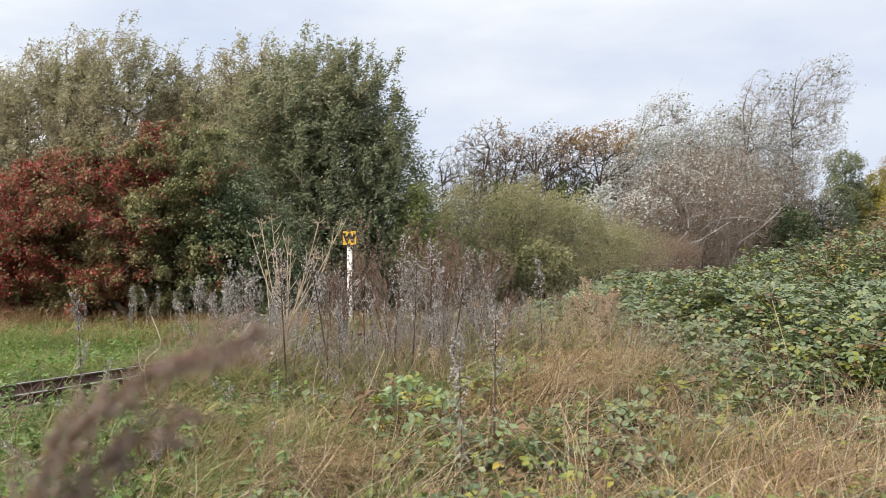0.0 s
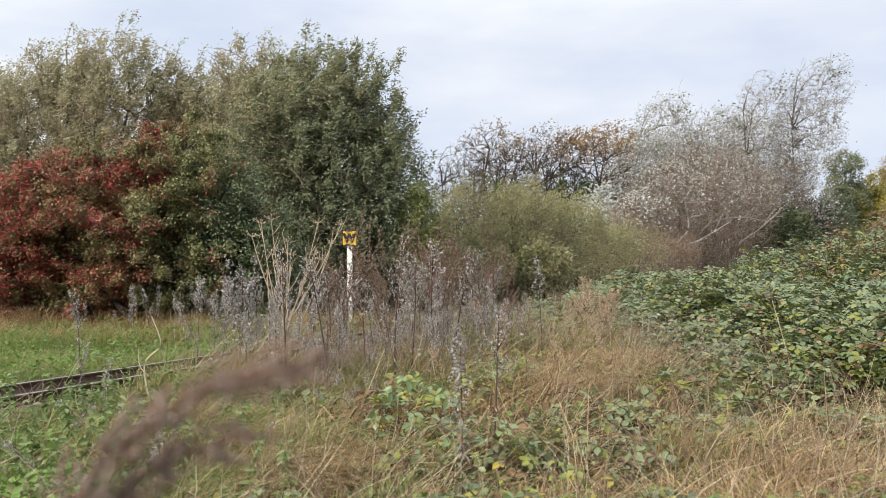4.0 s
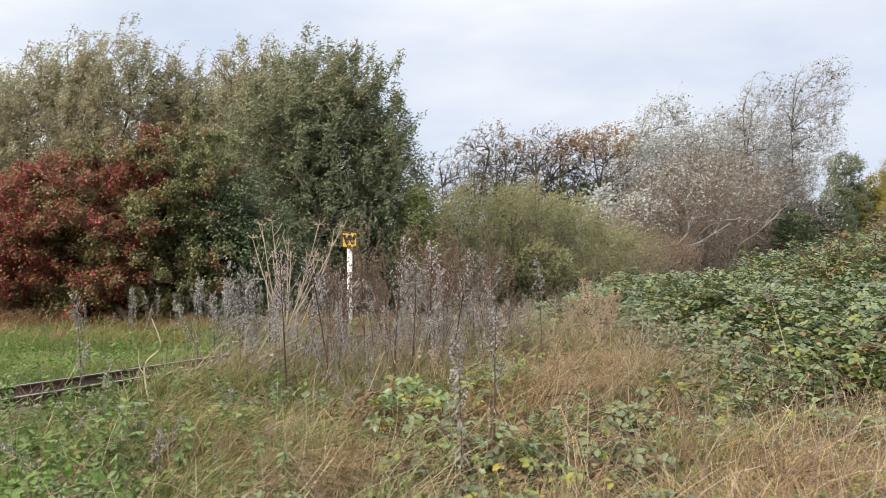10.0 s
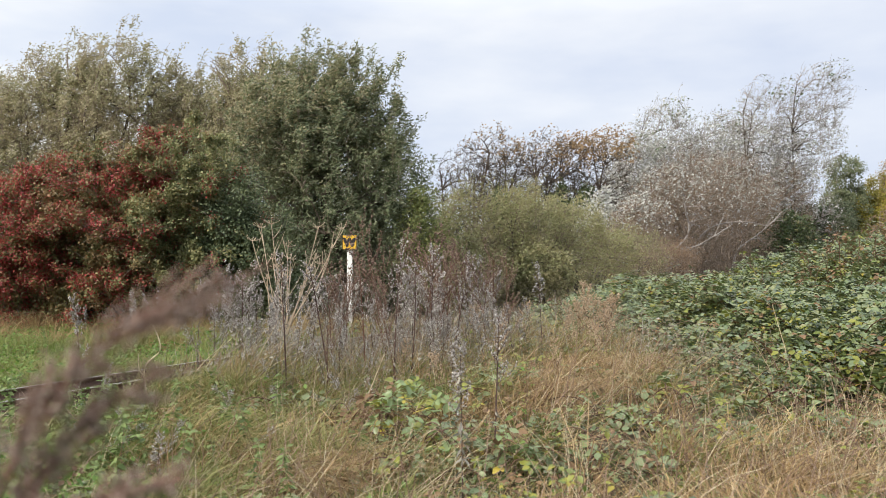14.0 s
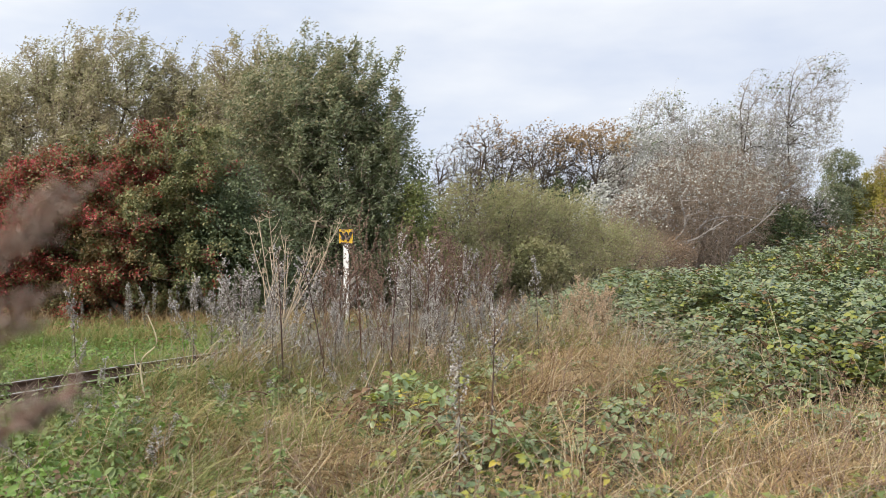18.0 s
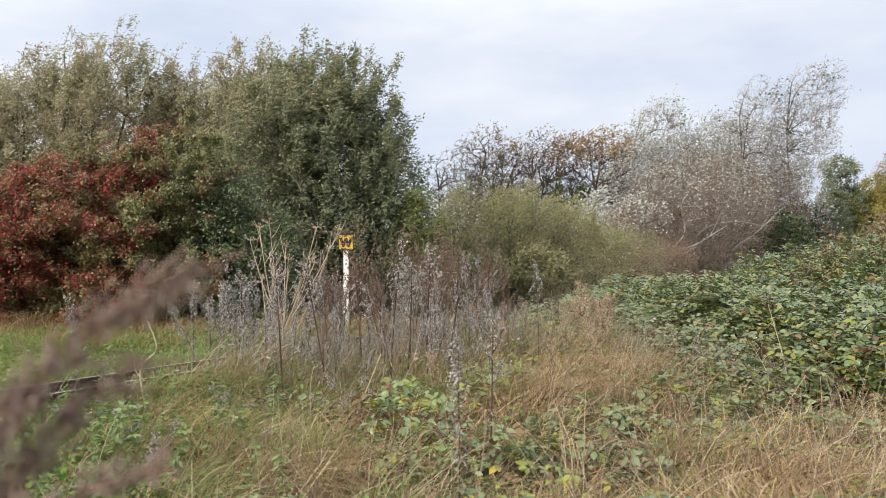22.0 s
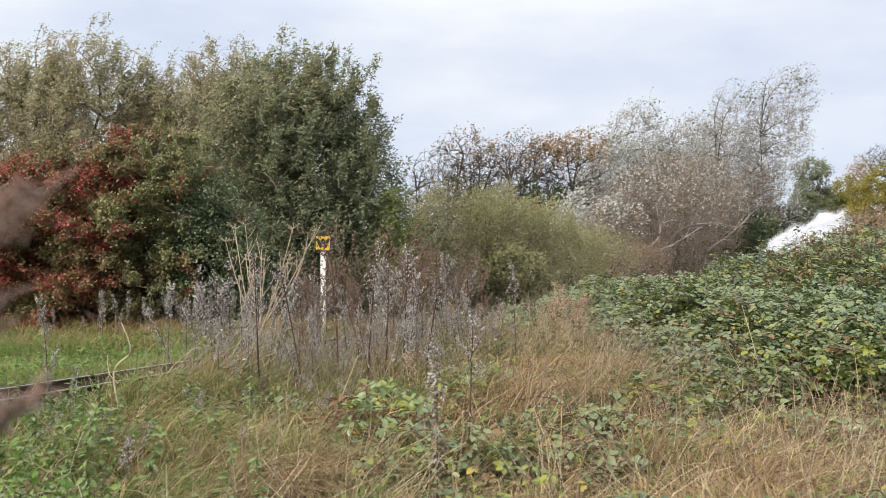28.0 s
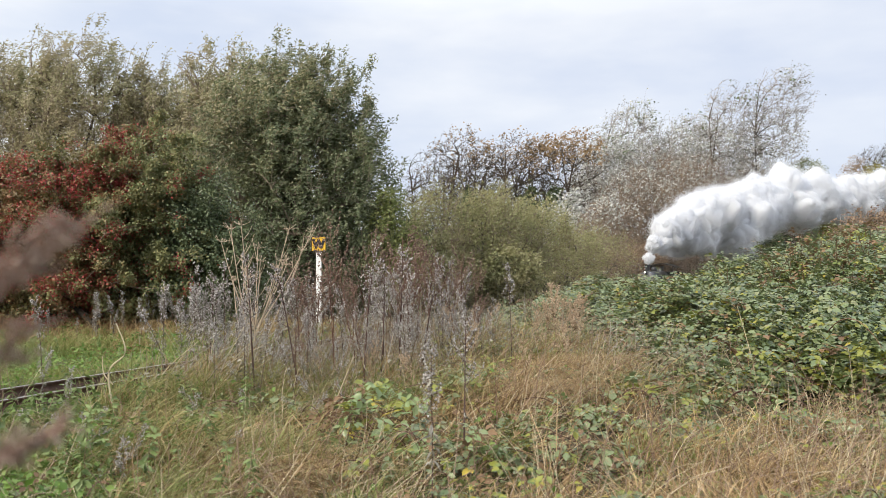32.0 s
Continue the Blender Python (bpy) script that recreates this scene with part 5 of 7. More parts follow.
meadow("dry_grass", "long bleached grass blades among green ones", M_DRY, dens_long, 4500, 0.18, 0.45, 0.5, 0.004, y1=5.8, droop=1.0, tuft_of=30)
meadow("olive_grass", "tall olive grass between the weeds and the line", M_OLIVE, dens_stand, 13000, 0.2, 0.5, 0.35, 0.005, y1=9.5, droop=0.6)
meadow("dry_grass", "tall straw-coloured grass among the mugwort", M_DRY, dens_stand, 5500, 0.2, 0.52, 0.3, 0.0045, y1=9.5, droop=0.5)
meadow("green_grass", "fresh green grass beside the railway", M_GREEN, dens_green, 46000, 0.05, 0.19, 0.3, 0.006)
meadow("dry_grass", "tan grass under the hawthorn", M_DRY, dens_far, 17000, 0.1, 0.4, 0.3, 0.007, y1=12.0, tuft_of=20, tuft_r=0.09)
dead_stalks("dead_stalks", "dead brown stems standing in the grass", M_STALK, 3000, 0.14, 0.5, 0.0016, dens_mix)
dead_stalks("dead_stalks", "dead straw-coloured stems lying in the grass", M_CREAM, 1700, 0.12, 0.5, 0.0014, dens_mix)
dead_stalks("dead_stalks", "dead grey stems among the mugwort", M_STALK, 1600, 0.2, 0.6, 0.0018, dens_stand)
dead_stalks("dead_stalks", "grey haze of fine dead twigs among the mugwort", M_BRUSH, 2400, 0.2, 0.62, 0.0015, dens_stand)
meadow("olive_grass", "olive tussocks at the foot of the brambles", M_OLIVE, dens_edge, 5200, 0.08, 0.24, 0.4, 0.0045, y1=6.2, droop=0.9, tuft_of=22)
meadow("dry_grass", "thin pale grass at the foot of the brambles", M_DRY, dens_edge, 3000, 0.1, 0.34, 0.5, 0.0038, y1=6.2, droop=0.8, tuft_of=15)
ground_leaves("bramble_runners", "green bramble runners at the foot of the thicket", M_BRAMBLE, dens_edge, 900, 0.04, 0.03, 0.16, True)
ground_leaves("bramble_runners", "yellowing bramble runners at the foot of the thicket", M_BRAMBLEYELLOW, dens_edge, 700, 0.036, 0.03, 0.18, True)
ground_leaves("withered_undergrowth", "withered russet leaves at the foot of the thicket", M_BRAMBLEBROWN, dens_edge, 700, 0.032, 0.02, 0.14, True)
ground_leaves("withered_undergrowth", "yellow-green leaves scattered over the straw", M_BRAMBLEYELLOW, dens_mound, 800, 0.034, 0.06, 0.3, True)
CP = scatter(80, dens_mix, 2.6, 7.0)
tagged(new("bramble_canes", fast("bramble_canes", *canes(len(CP), rg, CP, rg.uniform(0.25, 0.7, len(CP)), rg.uniform(0.15, 0.4, len(CP)), 0.0028), M_CANE)), "thin dark bramble canes arching over the grass", "bramble", kind="stuff")
ground_leaves("leaf_litter", "brown fallen leaves and dead stems on the ground", M_BRAMBLEBROWN, dens_litter, 12000, 0.022, 0.0, 0.05, False)
ground_leaves("withered_undergrowth", "withered brown leaves hanging in the grass", M_BRAMBLEBROWN, dens_mix, 2600, 0.028, 0.05, 0.25, True)
ground_leaves("withered_undergrowth", "grey withered leaves among the mugwort", M_GREYLEAF, dens_stand, 6000, 0.03, 0.05, 0.5, False)
ground_leaves("low_herbs", "small green herbs low among the grass", M_BRAMBLE, dens_litter, 17000, 0.025, 0.02, 0.16, False)
ground_leaves("trackside_herbs", "small green herbs beside the railway", M_HERB, dens_green, 20000, 0.034, 0.0, 0.2, False)
ground_leaves("bramble_runners", "trailing bramble runners with green and yellowing leaves", M_BRAMBLE, dens_runner, 4200, 0.04, 0.04, 0.2, True)
ground_leaves("bramble_runners", "trailing bramble runners with yellow leaves", M_BRAMBLEYELLOW, dens_runner, 1700, 0.038, 0.02, 0.2, True)


PN = around(70000, lambda x, y: off_line(x, y) * (0.6 + 0.4 * ripple(x, y, 1.9)))
NN = len(PN)
for lo_, hi_, mt_, lb_ in ((0, 0.55, M_DRY, "straw-coloured dry grass in the dip"), (0.55, 1, M_GREEN, "short green grass in the dip")):
    pp_ = PN[int(lo_ * NN):int(hi_ * NN)]
    V, T = blades(pp_, 0.6 * swirl(pp_[:, 0], pp_[:, 1]) + rg.normal(0, 0.5, (len(pp_), 2)), rg.uniform(0.05, 0.16, len(pp_)), 0.008 * rg.uniform(0.5, 1.4, len(pp_)), 0.9)
    tagged(new("short_grass", fast("short_grass", V, T, mt_)), lb_, "grass", kind="stuff")


def tuft(x, y, n, tall, spread, mat, label, seed):
    r = np.random.default_rng(seed)
    n = n // 2
    P = np.stack([r.normal(0, spread, n), r.normal(0, spread, n), np.zeros(n)], -1)
    V, T = blades(P, np.stack([r.normal(0.3, 0.75, n), r.normal(0, 0.7, n)], -1), 0.9 * tall * r.uniform(0.3, 1.15, n), 0.006 * r.uniform(0.6, 1.4, n), 0.7)
    ob = new("grass_tuft", fast("grass_tuft", V, T, mat))
    ob.location = (x, y, float(ground_z(x, y)))
    return tagged(ob, label, "grass", "grass tufts", "stuff")


for i, (x, y, n, tall, sp) in enumerate([(-5.45, 10.1, 500, 0.42, 0.14), (-5.9, 9.8, 700, 0.26, 0.4), (-5.0, 9.9, 500, 0.2, 0.35), (1.75, 3.2, 600, 0.28, 0.3), (1.35, 2.95, 500, 0.24, 0.25), (-0.55, 3.25, 800, 0.26, 0.2), (0.45, 4.6, 350, 0.34, 0.25), (1.25, 5.4, 350, 0.32, 0.25), (0.95, 6.0, 350, 0.38, 0.2), (2.2, 3.7, 400, 0.24, 0.35), (-0.75, 3.8, 600, 0.28, 0.2)]):
    tuft(x, y, n, tall, sp, M_DRY, "tuft of straw-coloured dry grass", 400 + i)

def matted_tuft(x, y, n, long, ahead, label, seed):
    """A tuft of fine hair-like grass, laid over one way."""
    r = np.random.default_rng(seed)
    P = np.stack([r.normal(0, 0.13, n), r.normal(0, 0.12, n), np.zeros(n)], -1)
    V, T = blades(P, np.stack([r.normal(ahead, 0.55, n), r.normal(-0.3, 0.4, n)], -1), long * r.uniform(0.4, 1.1, n), 0.0032 * r.uniform(0.6, 1.4, n), 1.5)
    ob = new("grass_tuft", fast("grass_tuft", V, T, M_FAWN))
    ob.location = (x, y, float(ground_z(x, y)))
    return tagged(ob, label, "grass", "grass tufts", "stuff")


for i, (x, y, n, long, ahead) in enumerate([(-0.6, 3.2, 1500, 0.3, 1.2), (-0.42, 3.1, 1100, 0.26, -0.9), (0.85, 5.0, 700, 0.4, 0.8), (0.6, 4.4, 700, 0.36, 0.9), (1.1, 4.7, 700, 0.36, -0.7), (-0.95, 3.5, 600, 0.3, 1.0)]):
    matted_tuft(x, y, n, long, ahead, "matted tuft of fine fawn grass laid over by the wind", 470 + i)

for i in range(26):
    y = rg.uniform(2.7, 5.6)
    x = y * rg.uniform(-0.36, 0.5)
    if float(bank_h(x, y)) > 0.1 or x < float(line_x(y)) + 0.5:
        continue
    mt, lb = ((M_OLIVE, "tussock of long olive-green grass"), (M_DRY, "tussock of long straw-coloured grass"))[int(x + 0.5 * rg.normal() > -0.15)]
    tuft(x, y, int(rg.uniform(200, 560) * (0.6 if x > 0.3 else 1.0)), rg.uniform(0.22, 0.42) * (0.75 if x > 0.3 else 1.0), rg.uniform(0.06, 0.14), mt, lb, 430 + i)

for i in range(26):  # beyond the line
    y = rg.uniform(7.6, 10.2)
    mt, lb = ((M_GREEN, "tussock of fresh green grass"), (M_DRY, "tussock of tan dead grass"), (M_OLIVE, "tussock of olive grass"))[i % 3]
    tuft(float(line_x(y)) - rg.uniform(0.7, 3.6), y, int(rg.uniform(240, 500)), rg.uniform(0.16, 0.34), rg.uniform(0.1, 0.25), mt, lb, 480 + i)

# ---- tall weeds ----
M_TAN = grain("tan_fluffy_seed_heads", [(0.28, 0.19, 0.12), (0.45, 0.33, 0.22), (0.6, 0.48, 0.35)], 0.9, 8, 0.0, island=0.8, translucent=0.2)
M_STEM = grain("dark_weed_stem", [(0.05, 0.03, 0.028), (0.12, 0.075, 0.06)], 0.8, 10, 0.2)
M_SEED = grain("grey_lilac_seed_heads", [(0.15, 0.135, 0.12), (0.36, 0.335, 0.31), (0.68, 0.65, 0.615)], 0.9, 8, 0.0, island=0.8, translucent=0.15)
M_SEEDBROWN = grain("brown_seed_heads", [(0.09, 0.058, 0.045), (0.19, 0.13, 0.098), (0.3, 0.22, 0.165)], 0.9, 8, 0.0, island=0.8)
M_NETTLE = leafy("nettle_leaves", [(0.1, 0.14, 0.045), (0.17, 0.23, 0.075), (0.25, 0.3, 0.13)], 0.5, 0.3)


def weed(name, label, category, group, h, r, seed, stem_mat, seed_mat, n_side=26, n_seed=16, low=0.38, side_len=0.13, seed_size=0.009, leafmat=M_GREYLEAF, n_leaf=60, lean=0.08, steep=1.6):
    """A tall stem with short side sprays of seed, and withered leaves lower down."""
    rr = np.random.default_rng(seed)
    t = thing(name, 0, 0, 0, label, category, group)
    tip = np.array([[lean * h, rr.normal(0, 0.04) * h, h]])
    S = bez(np.zeros((1, 3)), np.array([[0.1 * lean * h, 0, 0.6 * h]]), tip, 14)
    piece("stem", fast("stem", *tubes(S, r * np.linspace(1, 0.25, 14)[None], 5), stem_mat, True), t)
    u = np.sort(rr.uniform(low, 1.0, n_side))
    A = np.stack([np.interp(u, np.linspace(0, 1, 14), S[0, :, k]) for k in range(3)], -1)
    az = rr.uniform(0, 2 * np.pi, n_side)
    ln = side_len * (1.15 - 0.85 * (u - low) / (1 - low)) * rr.uniform(0.6, 1.2, n_side) + 0.02
    C = A + np.stack([np.cos(az) * ln * 0.75 + 0.15 * ln, np.sin(az) * ln * 0.75, steep * ln * 0.62], -1)
    B = A * 0.5 + C * 0.5 + np.stack([np.cos(az) * ln * 0.2, np.sin(az) * ln * 0.2, -0.1 * ln], -1)
    S2 = bez(A, B, C, 6)
    V2 = tubes(S2, 0.35 * r * np.linspace(1, 0.5, 6)[None] * np.ones((n_side, 1)), 3)
    tagged(piece("spray", fast("spray", *V2, stem_mat), t), kind="stuff")
    k = rr.integers(0, n_side, n_side * n_seed)
    s = rr.uniform(0.15, 1.0, len(k)) * 4.99
    i = s.astype(int)
    f = (s - i)[:, None]
    P = S2[k, i] * (1 - f) + S2[k, i + 1] * f + rr.normal(0, 0.006, (len(k), 3)) * (seed_size / 0.009)
    sz = seed_size * rr.uniform(0.6, 1.5, len(k))
    tagged(piece("seed_head", fast("seed_head", *leaves(P, rr.normal(size=(len(k), 3)) + np.array([0.2, 0, -0.5]), rr.normal(size=(len(k), 3)), sz * 1.5, sz, BERRY), seed_mat), t), kind="stuff")
    if n_leaf:
        u = rr.uniform(0.08, 0.85, n_leaf)
        A = np.stack([np.interp(u, np.linspace(0, 1, 14), S[0, :, k]) for k in range(3)], -1)
        w = np.stack([rr.normal(0.25, 0.7, n_leaf), rr.normal(0, 0.7, n_leaf), rr.normal(-0.35, 0.4, n_leaf)], -1)
        tagged(piece("withered_foliage", fast("withered_foliage", *leaves(A, w, rr.normal(size=(n_leaf, 3)) * 0.5 + np.array([0, 0, 1]), 0.06 * rr.uniform(0.5, 1.2, n_leaf), 0.012, LEAF_DIAMOND), leafmat), t), kind="stuff")
    return t


def stand(proto, x, y, turn=0.0, tilt=0.0, size=1.0, first=False):
    m = pose(x, y, float(ground_z(x, y)) - 0.02, 0, tilt, turn)
    ob = proto if first else copy_thing(proto, m)
    ob.matrix_basis = m
    ob.scale = (size, size, size)
    return ob


MUG = [weed("mugwort", "tall dry mugwort with grey-lilac seed heads", "weed", "dry mugwort stems", h, 0.0038, 500 + i, M_STEM, M_SEED, n_side=ns_, n_seed=9, low=lo, side_len=sl, seed_size=0.0075, n_leaf=40) for i, (h, ns_, lo, sl) in enumerate([(0.95, 30, 0.45, 0.065), (0.85, 26, 0.5, 0.055), (0.9, 34, 0.4, 0.09), (0.8, 22, 0.55, 0.05)])]
M_RUST = grain("rusty_dock_stem", [(0.07, 0.036, 0.026), (0.17, 0.085, 0.055)], 0.8, 10, 0.2)
DOCK = [weed("dock", "dead brown dock stem with rusty seeds", "weed", "dead brown stems", h, 0.005, 520 + i, M_RUST, M_SEEDBROWN, n_side=14, n_seed=14, low=0.45, side_len=0.2, n_leaf=10, steep=2.2) for i, h in enumerate([1.0, 0.9])]
rw = np.random.default_rng(77)
used = set()


def plant(protos, i, x, y, h_scale, tilt=None):
    p = protos[i]
    first = p.name not in used
    used.add(p.name)
    ob = stand(p, x, y, rw.uniform(0, 360), rw.normal(4, 4) if tilt is None else tilt, h_scale, first)
    SWAY.append((ob, 1.1))
    return ob


# the named tall ones first, then the thick of the stand
for x, y, i, sc in [(-1.72, 6.1, 0, 0.98), (-1.5, 6.2, 0, 1.0), (-1.95, 6.1, 1, 0.9), (-2.4, 5.1, 1, 0.85), (-1.3, 6.4, 2, 0.95), (-0.8, 6.3, 1, 1.0), (-0.42, 6.0, 2, 0.9), (-0.2, 6.4, 0, 0.85), (0.07, 2.7, 3, 0.8), (-1.05, 6.0, 3, 1.0), (-0.7, 5.2, 2, 0.62), (-0.05, 4.7, 2, 0.55), (-2.1, 4.4, 1, 0.5), (-1.75, 3.9, 3, 0.5)]:
    plant(MUG, i, x, y, sc)
count = 0
while count < 84:
    y = rw.uniform(5.3, 8.4)
    x = rw.uniform(-2.2, 0.75)
    if x < float(line_x(y)) + 0.42 or float(bank_h(x, y)) > 0.2:
        continue
    plant(MUG, int(rw.integers(4)), x, y, rw.uniform(0.4, 1.0), rw.normal(6, 13))
    count += 1
for j in range(34):  # the left end of the stand
    y = rw.uniform(5.4, 6.9)
    x = y * rw.uniform(-0.36, -0.19)
    if x > float(line_x(y)) + 0.4:
        plant(MUG, int(rw.integers(4)), x, y, rw.uniform(0.5, 0.95), rw.normal(5, 8))
for j in range(46):  # shorter stems in front of the stand
    y = rw.uniform(4.7, 6.2)
    x = y * rw.uniform(-0.3, 0.06)
    if x > float(line_x(y)) + 0.4:
        plant(MUG, int(rw.integers(4)), x, y, rw.uniform(0.35, 0.72), rw.normal(8, 14))
TAN = [weed("willowherb", "dead tan willowherb with fluffy seed heads", "weed", "dead willowherb", h, 0.003, 540 + i, M_STALK, M_TAN, n_side=26, n_seed=16, low=0.3, side_len=0.13, seed_size=0.008, n_leaf=24, leafmat=M_BRAMBLEBROWN) for i, h in enumerate([0.6, 0.5])]
for x, y, i, sc in [(1.18, 6.5, 0, 1.0), (1.28, 6.6, 1, 1.0), (1.1, 6.3, 1, 0.9), (1.4, 6.7, 0, 0.85), (0.75, 6.9, 1, 0.9), (0.4, 5.4, 1, 0.7), (0.95, 5.6, 0, 0.6), (0.55, 7.6, 0, 0.8), (1.2, 7.4, 0, 0.8), (0.0, 4.6, 1, 0.6), (-0.3, 5.0, 0, 0.6), (1.05, 5.2, 1, 0.7), (1.3, 5.9, 0, 0.75), (0.7, 4.7, 0, 0.55), (1.22, 6.9, 0, 1.05), (1.32, 6.4, 1, 1.05), (0.3, 6.4, 1, 0.9)]:
    plant(TAN, i, x, y, sc)
for x, y, i, sc in [(0.0, 5.6, 0, 0.85), (-0.4, 5.5, 1, 0.8), (0.12, 6.2, 0, 0.9), (-0.1, 7.2, 1, 1.05), (0.35, 6.0, 0, 0.75), (-0.35, 7.0, 0, 1.0), (0.2, 7.4, 1, 0.95), (0.5, 6.8, 0, 0.85), (-0.53, 7.1, 0, 1.35), (-0.42, 7.0, 1, 1.3), (-0.2, 6.5, 0, 1.1), (0.15, 6.9, 1, 1.15), (-0.05, 6.0, 0, 1.0), (0.3, 7.2, 0, 1.05), (-0.62, 6.1, 1, 0.95), (0.42, 6.5, 0, 0.95), (-0.75, 5.0, 1, 0.6), (-0.28, 4.9, 0, 0.6), (1.02, 6.3, 1, 0.55)]:
    plant(DOCK, i, x, y, sc)
TALL = [weed("mugwort", "tall mugwort with a dark woody stem and grey seed heads", "weed", "dry mugwort stems", h, 0.0075, 560 + i, M_STEM, M_SEED, n_side=30, n_seed=10, low=0.5, side_len=0.1, seed_size=0.0075, n_leaf=26, lean=0.03) for i, h in enumerate([1.05, 0.95])]
for x, y, i, sc, tl in [(-1.0, 4.95, 0, 0.92, -4), (-0.72, 5.0, 1, 0.95, 9), (-0.32, 5.0, 0, 0.95, 2), (-0.1, 5.3, 1, 1.0, 3), (0.05, 5.4, 0, 0.85, 7), (-0.22, 5.2, 1, 0.9, -6), (-1.5, 5.7, 1, 0.9, -3), (0.22, 3.35, 1, 0.72, 2)]:
    plant(TALL, i, x, y, sc, tl)
for j in range(24):
    y = rw.uniform(5.2, 7.8)
    plant(DOCK, int(rw.integers(2)), rw.uniform(-0.16, 0.1) * y, y, rw.uniform(0.55, 1.05), rw.normal(4, 8))
for j in range(52):  # beyond the line
    y = rw.uniform(8.6, 10.4)
    plant(MUG, int(rw.integers(4)), float(line_x(y)) - rw.uniform(0.7, 3.8), y, rw.uniform(0.38, 0.72))


M_HOGWEED = grain("tan_hogweed_stems", [(0.36, 0.28, 0.19), (0.56, 0.46, 0.34)], 0.8, 10, 0.2)


def dead_umbel(x, y, h, n, seed, size=1.0):
    """A bleached hogweed skeleton: a stem that forks into stiff rays with small heads."""
    r = np.random.default_rng(seed)
    t = thing("dead_hogweed", x, y, float(ground_z(x, y)) - 0.02, "tan dead hogweed skeleton with forked rays", "weed")
    S = bez(np.zeros((1, 3)), np.array([[0.0, 0, 0.2 * h]]), np.array([[0.01, 0, 0.34 * h]]), 8)
    piece("stem", fast("stem", *tubes(S, 0.011 * np.linspace(1, 0.8, 8)[None], 6), M_HOGWEED, True), t)
    for i in range(n):
        A = S[:, int(r.uniform(0.4, 1.0) * 7)]
        a = r.uniform(0, 2 * np.pi)
        out = r.uniform(0.17, 0.4) * h * size
        C = np.array([[math.cos(a) * out + 0.04, math.sin(a) * out * 0.6, r.uniform(0.74, 1.0) * h]])
        B = A * 0.45 + C * 0.55 + np.array([[math.cos(a) * out * 0.1, 0, -0.02]])
        R = bez(A, B, C, 8)
        pieces = [tubes(R, 0.0056 * np.linspace(1, 0.5, 8)[None], 5)]
        for u in (4, 5, 6):  # side rays
            E = R[:, u] + np.array([[r.normal(0.02, 0.05), r.normal(0, 0.04), r.uniform(0.08, 0.16) * h]])
            pieces.append(tubes(bez(R[:, u], (R[:, u] + E) / 2 + np.array([[0.01, 0, -0.015]]), E, 5), 0.003 * np.linspace(1, 0.6, 5)[None], 4))
        m = 9
        e = C + np.stack([r.normal(0, 0.03, m), r.normal(0, 0.03, m), r.uniform(0.0, 0.045, m)], -1)
        pieces.append(tubes(bez(np.repeat(C, m, 0), (C + e) / 2 + np.array([[0, 0, -0.01]]), e, 4), 0.0018 * np.ones((m, 4)), 3))
        pieces.append(leaves(e, r.normal(size=(m, 3)), r.normal(size=(m, 3)), 0.012, 0.009, BERRY))
        piece("ray", fast("ray", *join(*pieces), M_HOGWEED), t)
    return t


SWAY.append((dead_umbel(-1.27, 6.2, 1.26, 10, 601), 0.6))
SWAY.append((dead_umbel(-1.4, 6.35, 1.0, 5, 602), 0.6))
rz = np.random.default_rng(612)
for i in range(30):  # pale stems that lean together at the left end of the stand
    x, y, ln = rz.uniform(-1.75, -1.1), rz.uniform(4.8, 5.6), rz.uniform(0.3, 0.6)
    q = spline(np.array([(0, 0, 0), (0.12 * ln + rz.normal(0, 0.03), rz.normal(0, 0.03), 0.45 * ln), (rz.uniform(0.3, 0.9) * ln, rz.normal(0, 0.05), 0.85 * ln)]), 5)[None]
    ob = new("dead_weed", fast("dead_weed", *tubes(q, 0.0042 * rz.uniform(0.6, 1.1) * np.linspace(1, 0.4, q.shape[1])[None], 5), M_BRUSH if i % 3 else M_CREAM, True))
    ob.location = (x, y, float(ground_z(x, y)) - 0.01)
    tagged(ob, "pale bleached dead plant stem in the grass", "weed", "bleached dead stems")
for x, y, pts, r0 in [(-1.62, 4.35, [(-0.02, 0, 0), (-0.07, 0, 0.3), (0.02, 0, 0.42), (-0.03, 0, 0.58)], 0.006), (-1.62, 4.36, [(-0.05, 0, 0.24), (-0.1, 0, 0.3), (-0.11, 0, 0.4)], 0.004), (-1.25, 5.2, [(-0.12, 0, 0.0), (0.0, 0, 0.28), (0.12, 0, 0.5)], 0.004), (-1.35, 5.1, [(-0.1, 0, 0.02), (0.0, 0, 0.2), (0.05, 0, 0.45)], 0.004), (-1.2, 5.0, [(0, 0, 0.0), (0.08, 0, 0.25), (0.2, 0, 0.5)], 0.003), (2.25, 4.9, [(0, 0, 0), (-0.06, 0, 0.3), (-0.15, 0, 0.62)], 0.004), (1.95, 4.6, [(0, 0, 0), (0.02, 0, 0.2), (-0.1, 0, 0.42)], 0.003), (-0.42, 4.2, [(-0.06, 0, 0), (0, 0, 0.15), (0.1, 0, 0.4)], 0.004), (-0.55, 2.95, [(-0.02, 0, 0), (0.02, 0, 0.1), (-0.04, 0, 0.2)], 0.003)]:
    q = np.array(pts, float)
    q = spline(q, 5)[None]
    V, T = tubes(q, r0 * np.linspace(1, 0.5, q.shape[1])[None], 5)
    ob = new("dead_weed", fast("dead_weed", V, T, M_CREAM, True))
    ob.location = (x, y, float(ground_z(x, y)) - 0.01)
    tagged(ob, "pale bleached dead plant stem in the grass", "weed", "bleached dead stems")


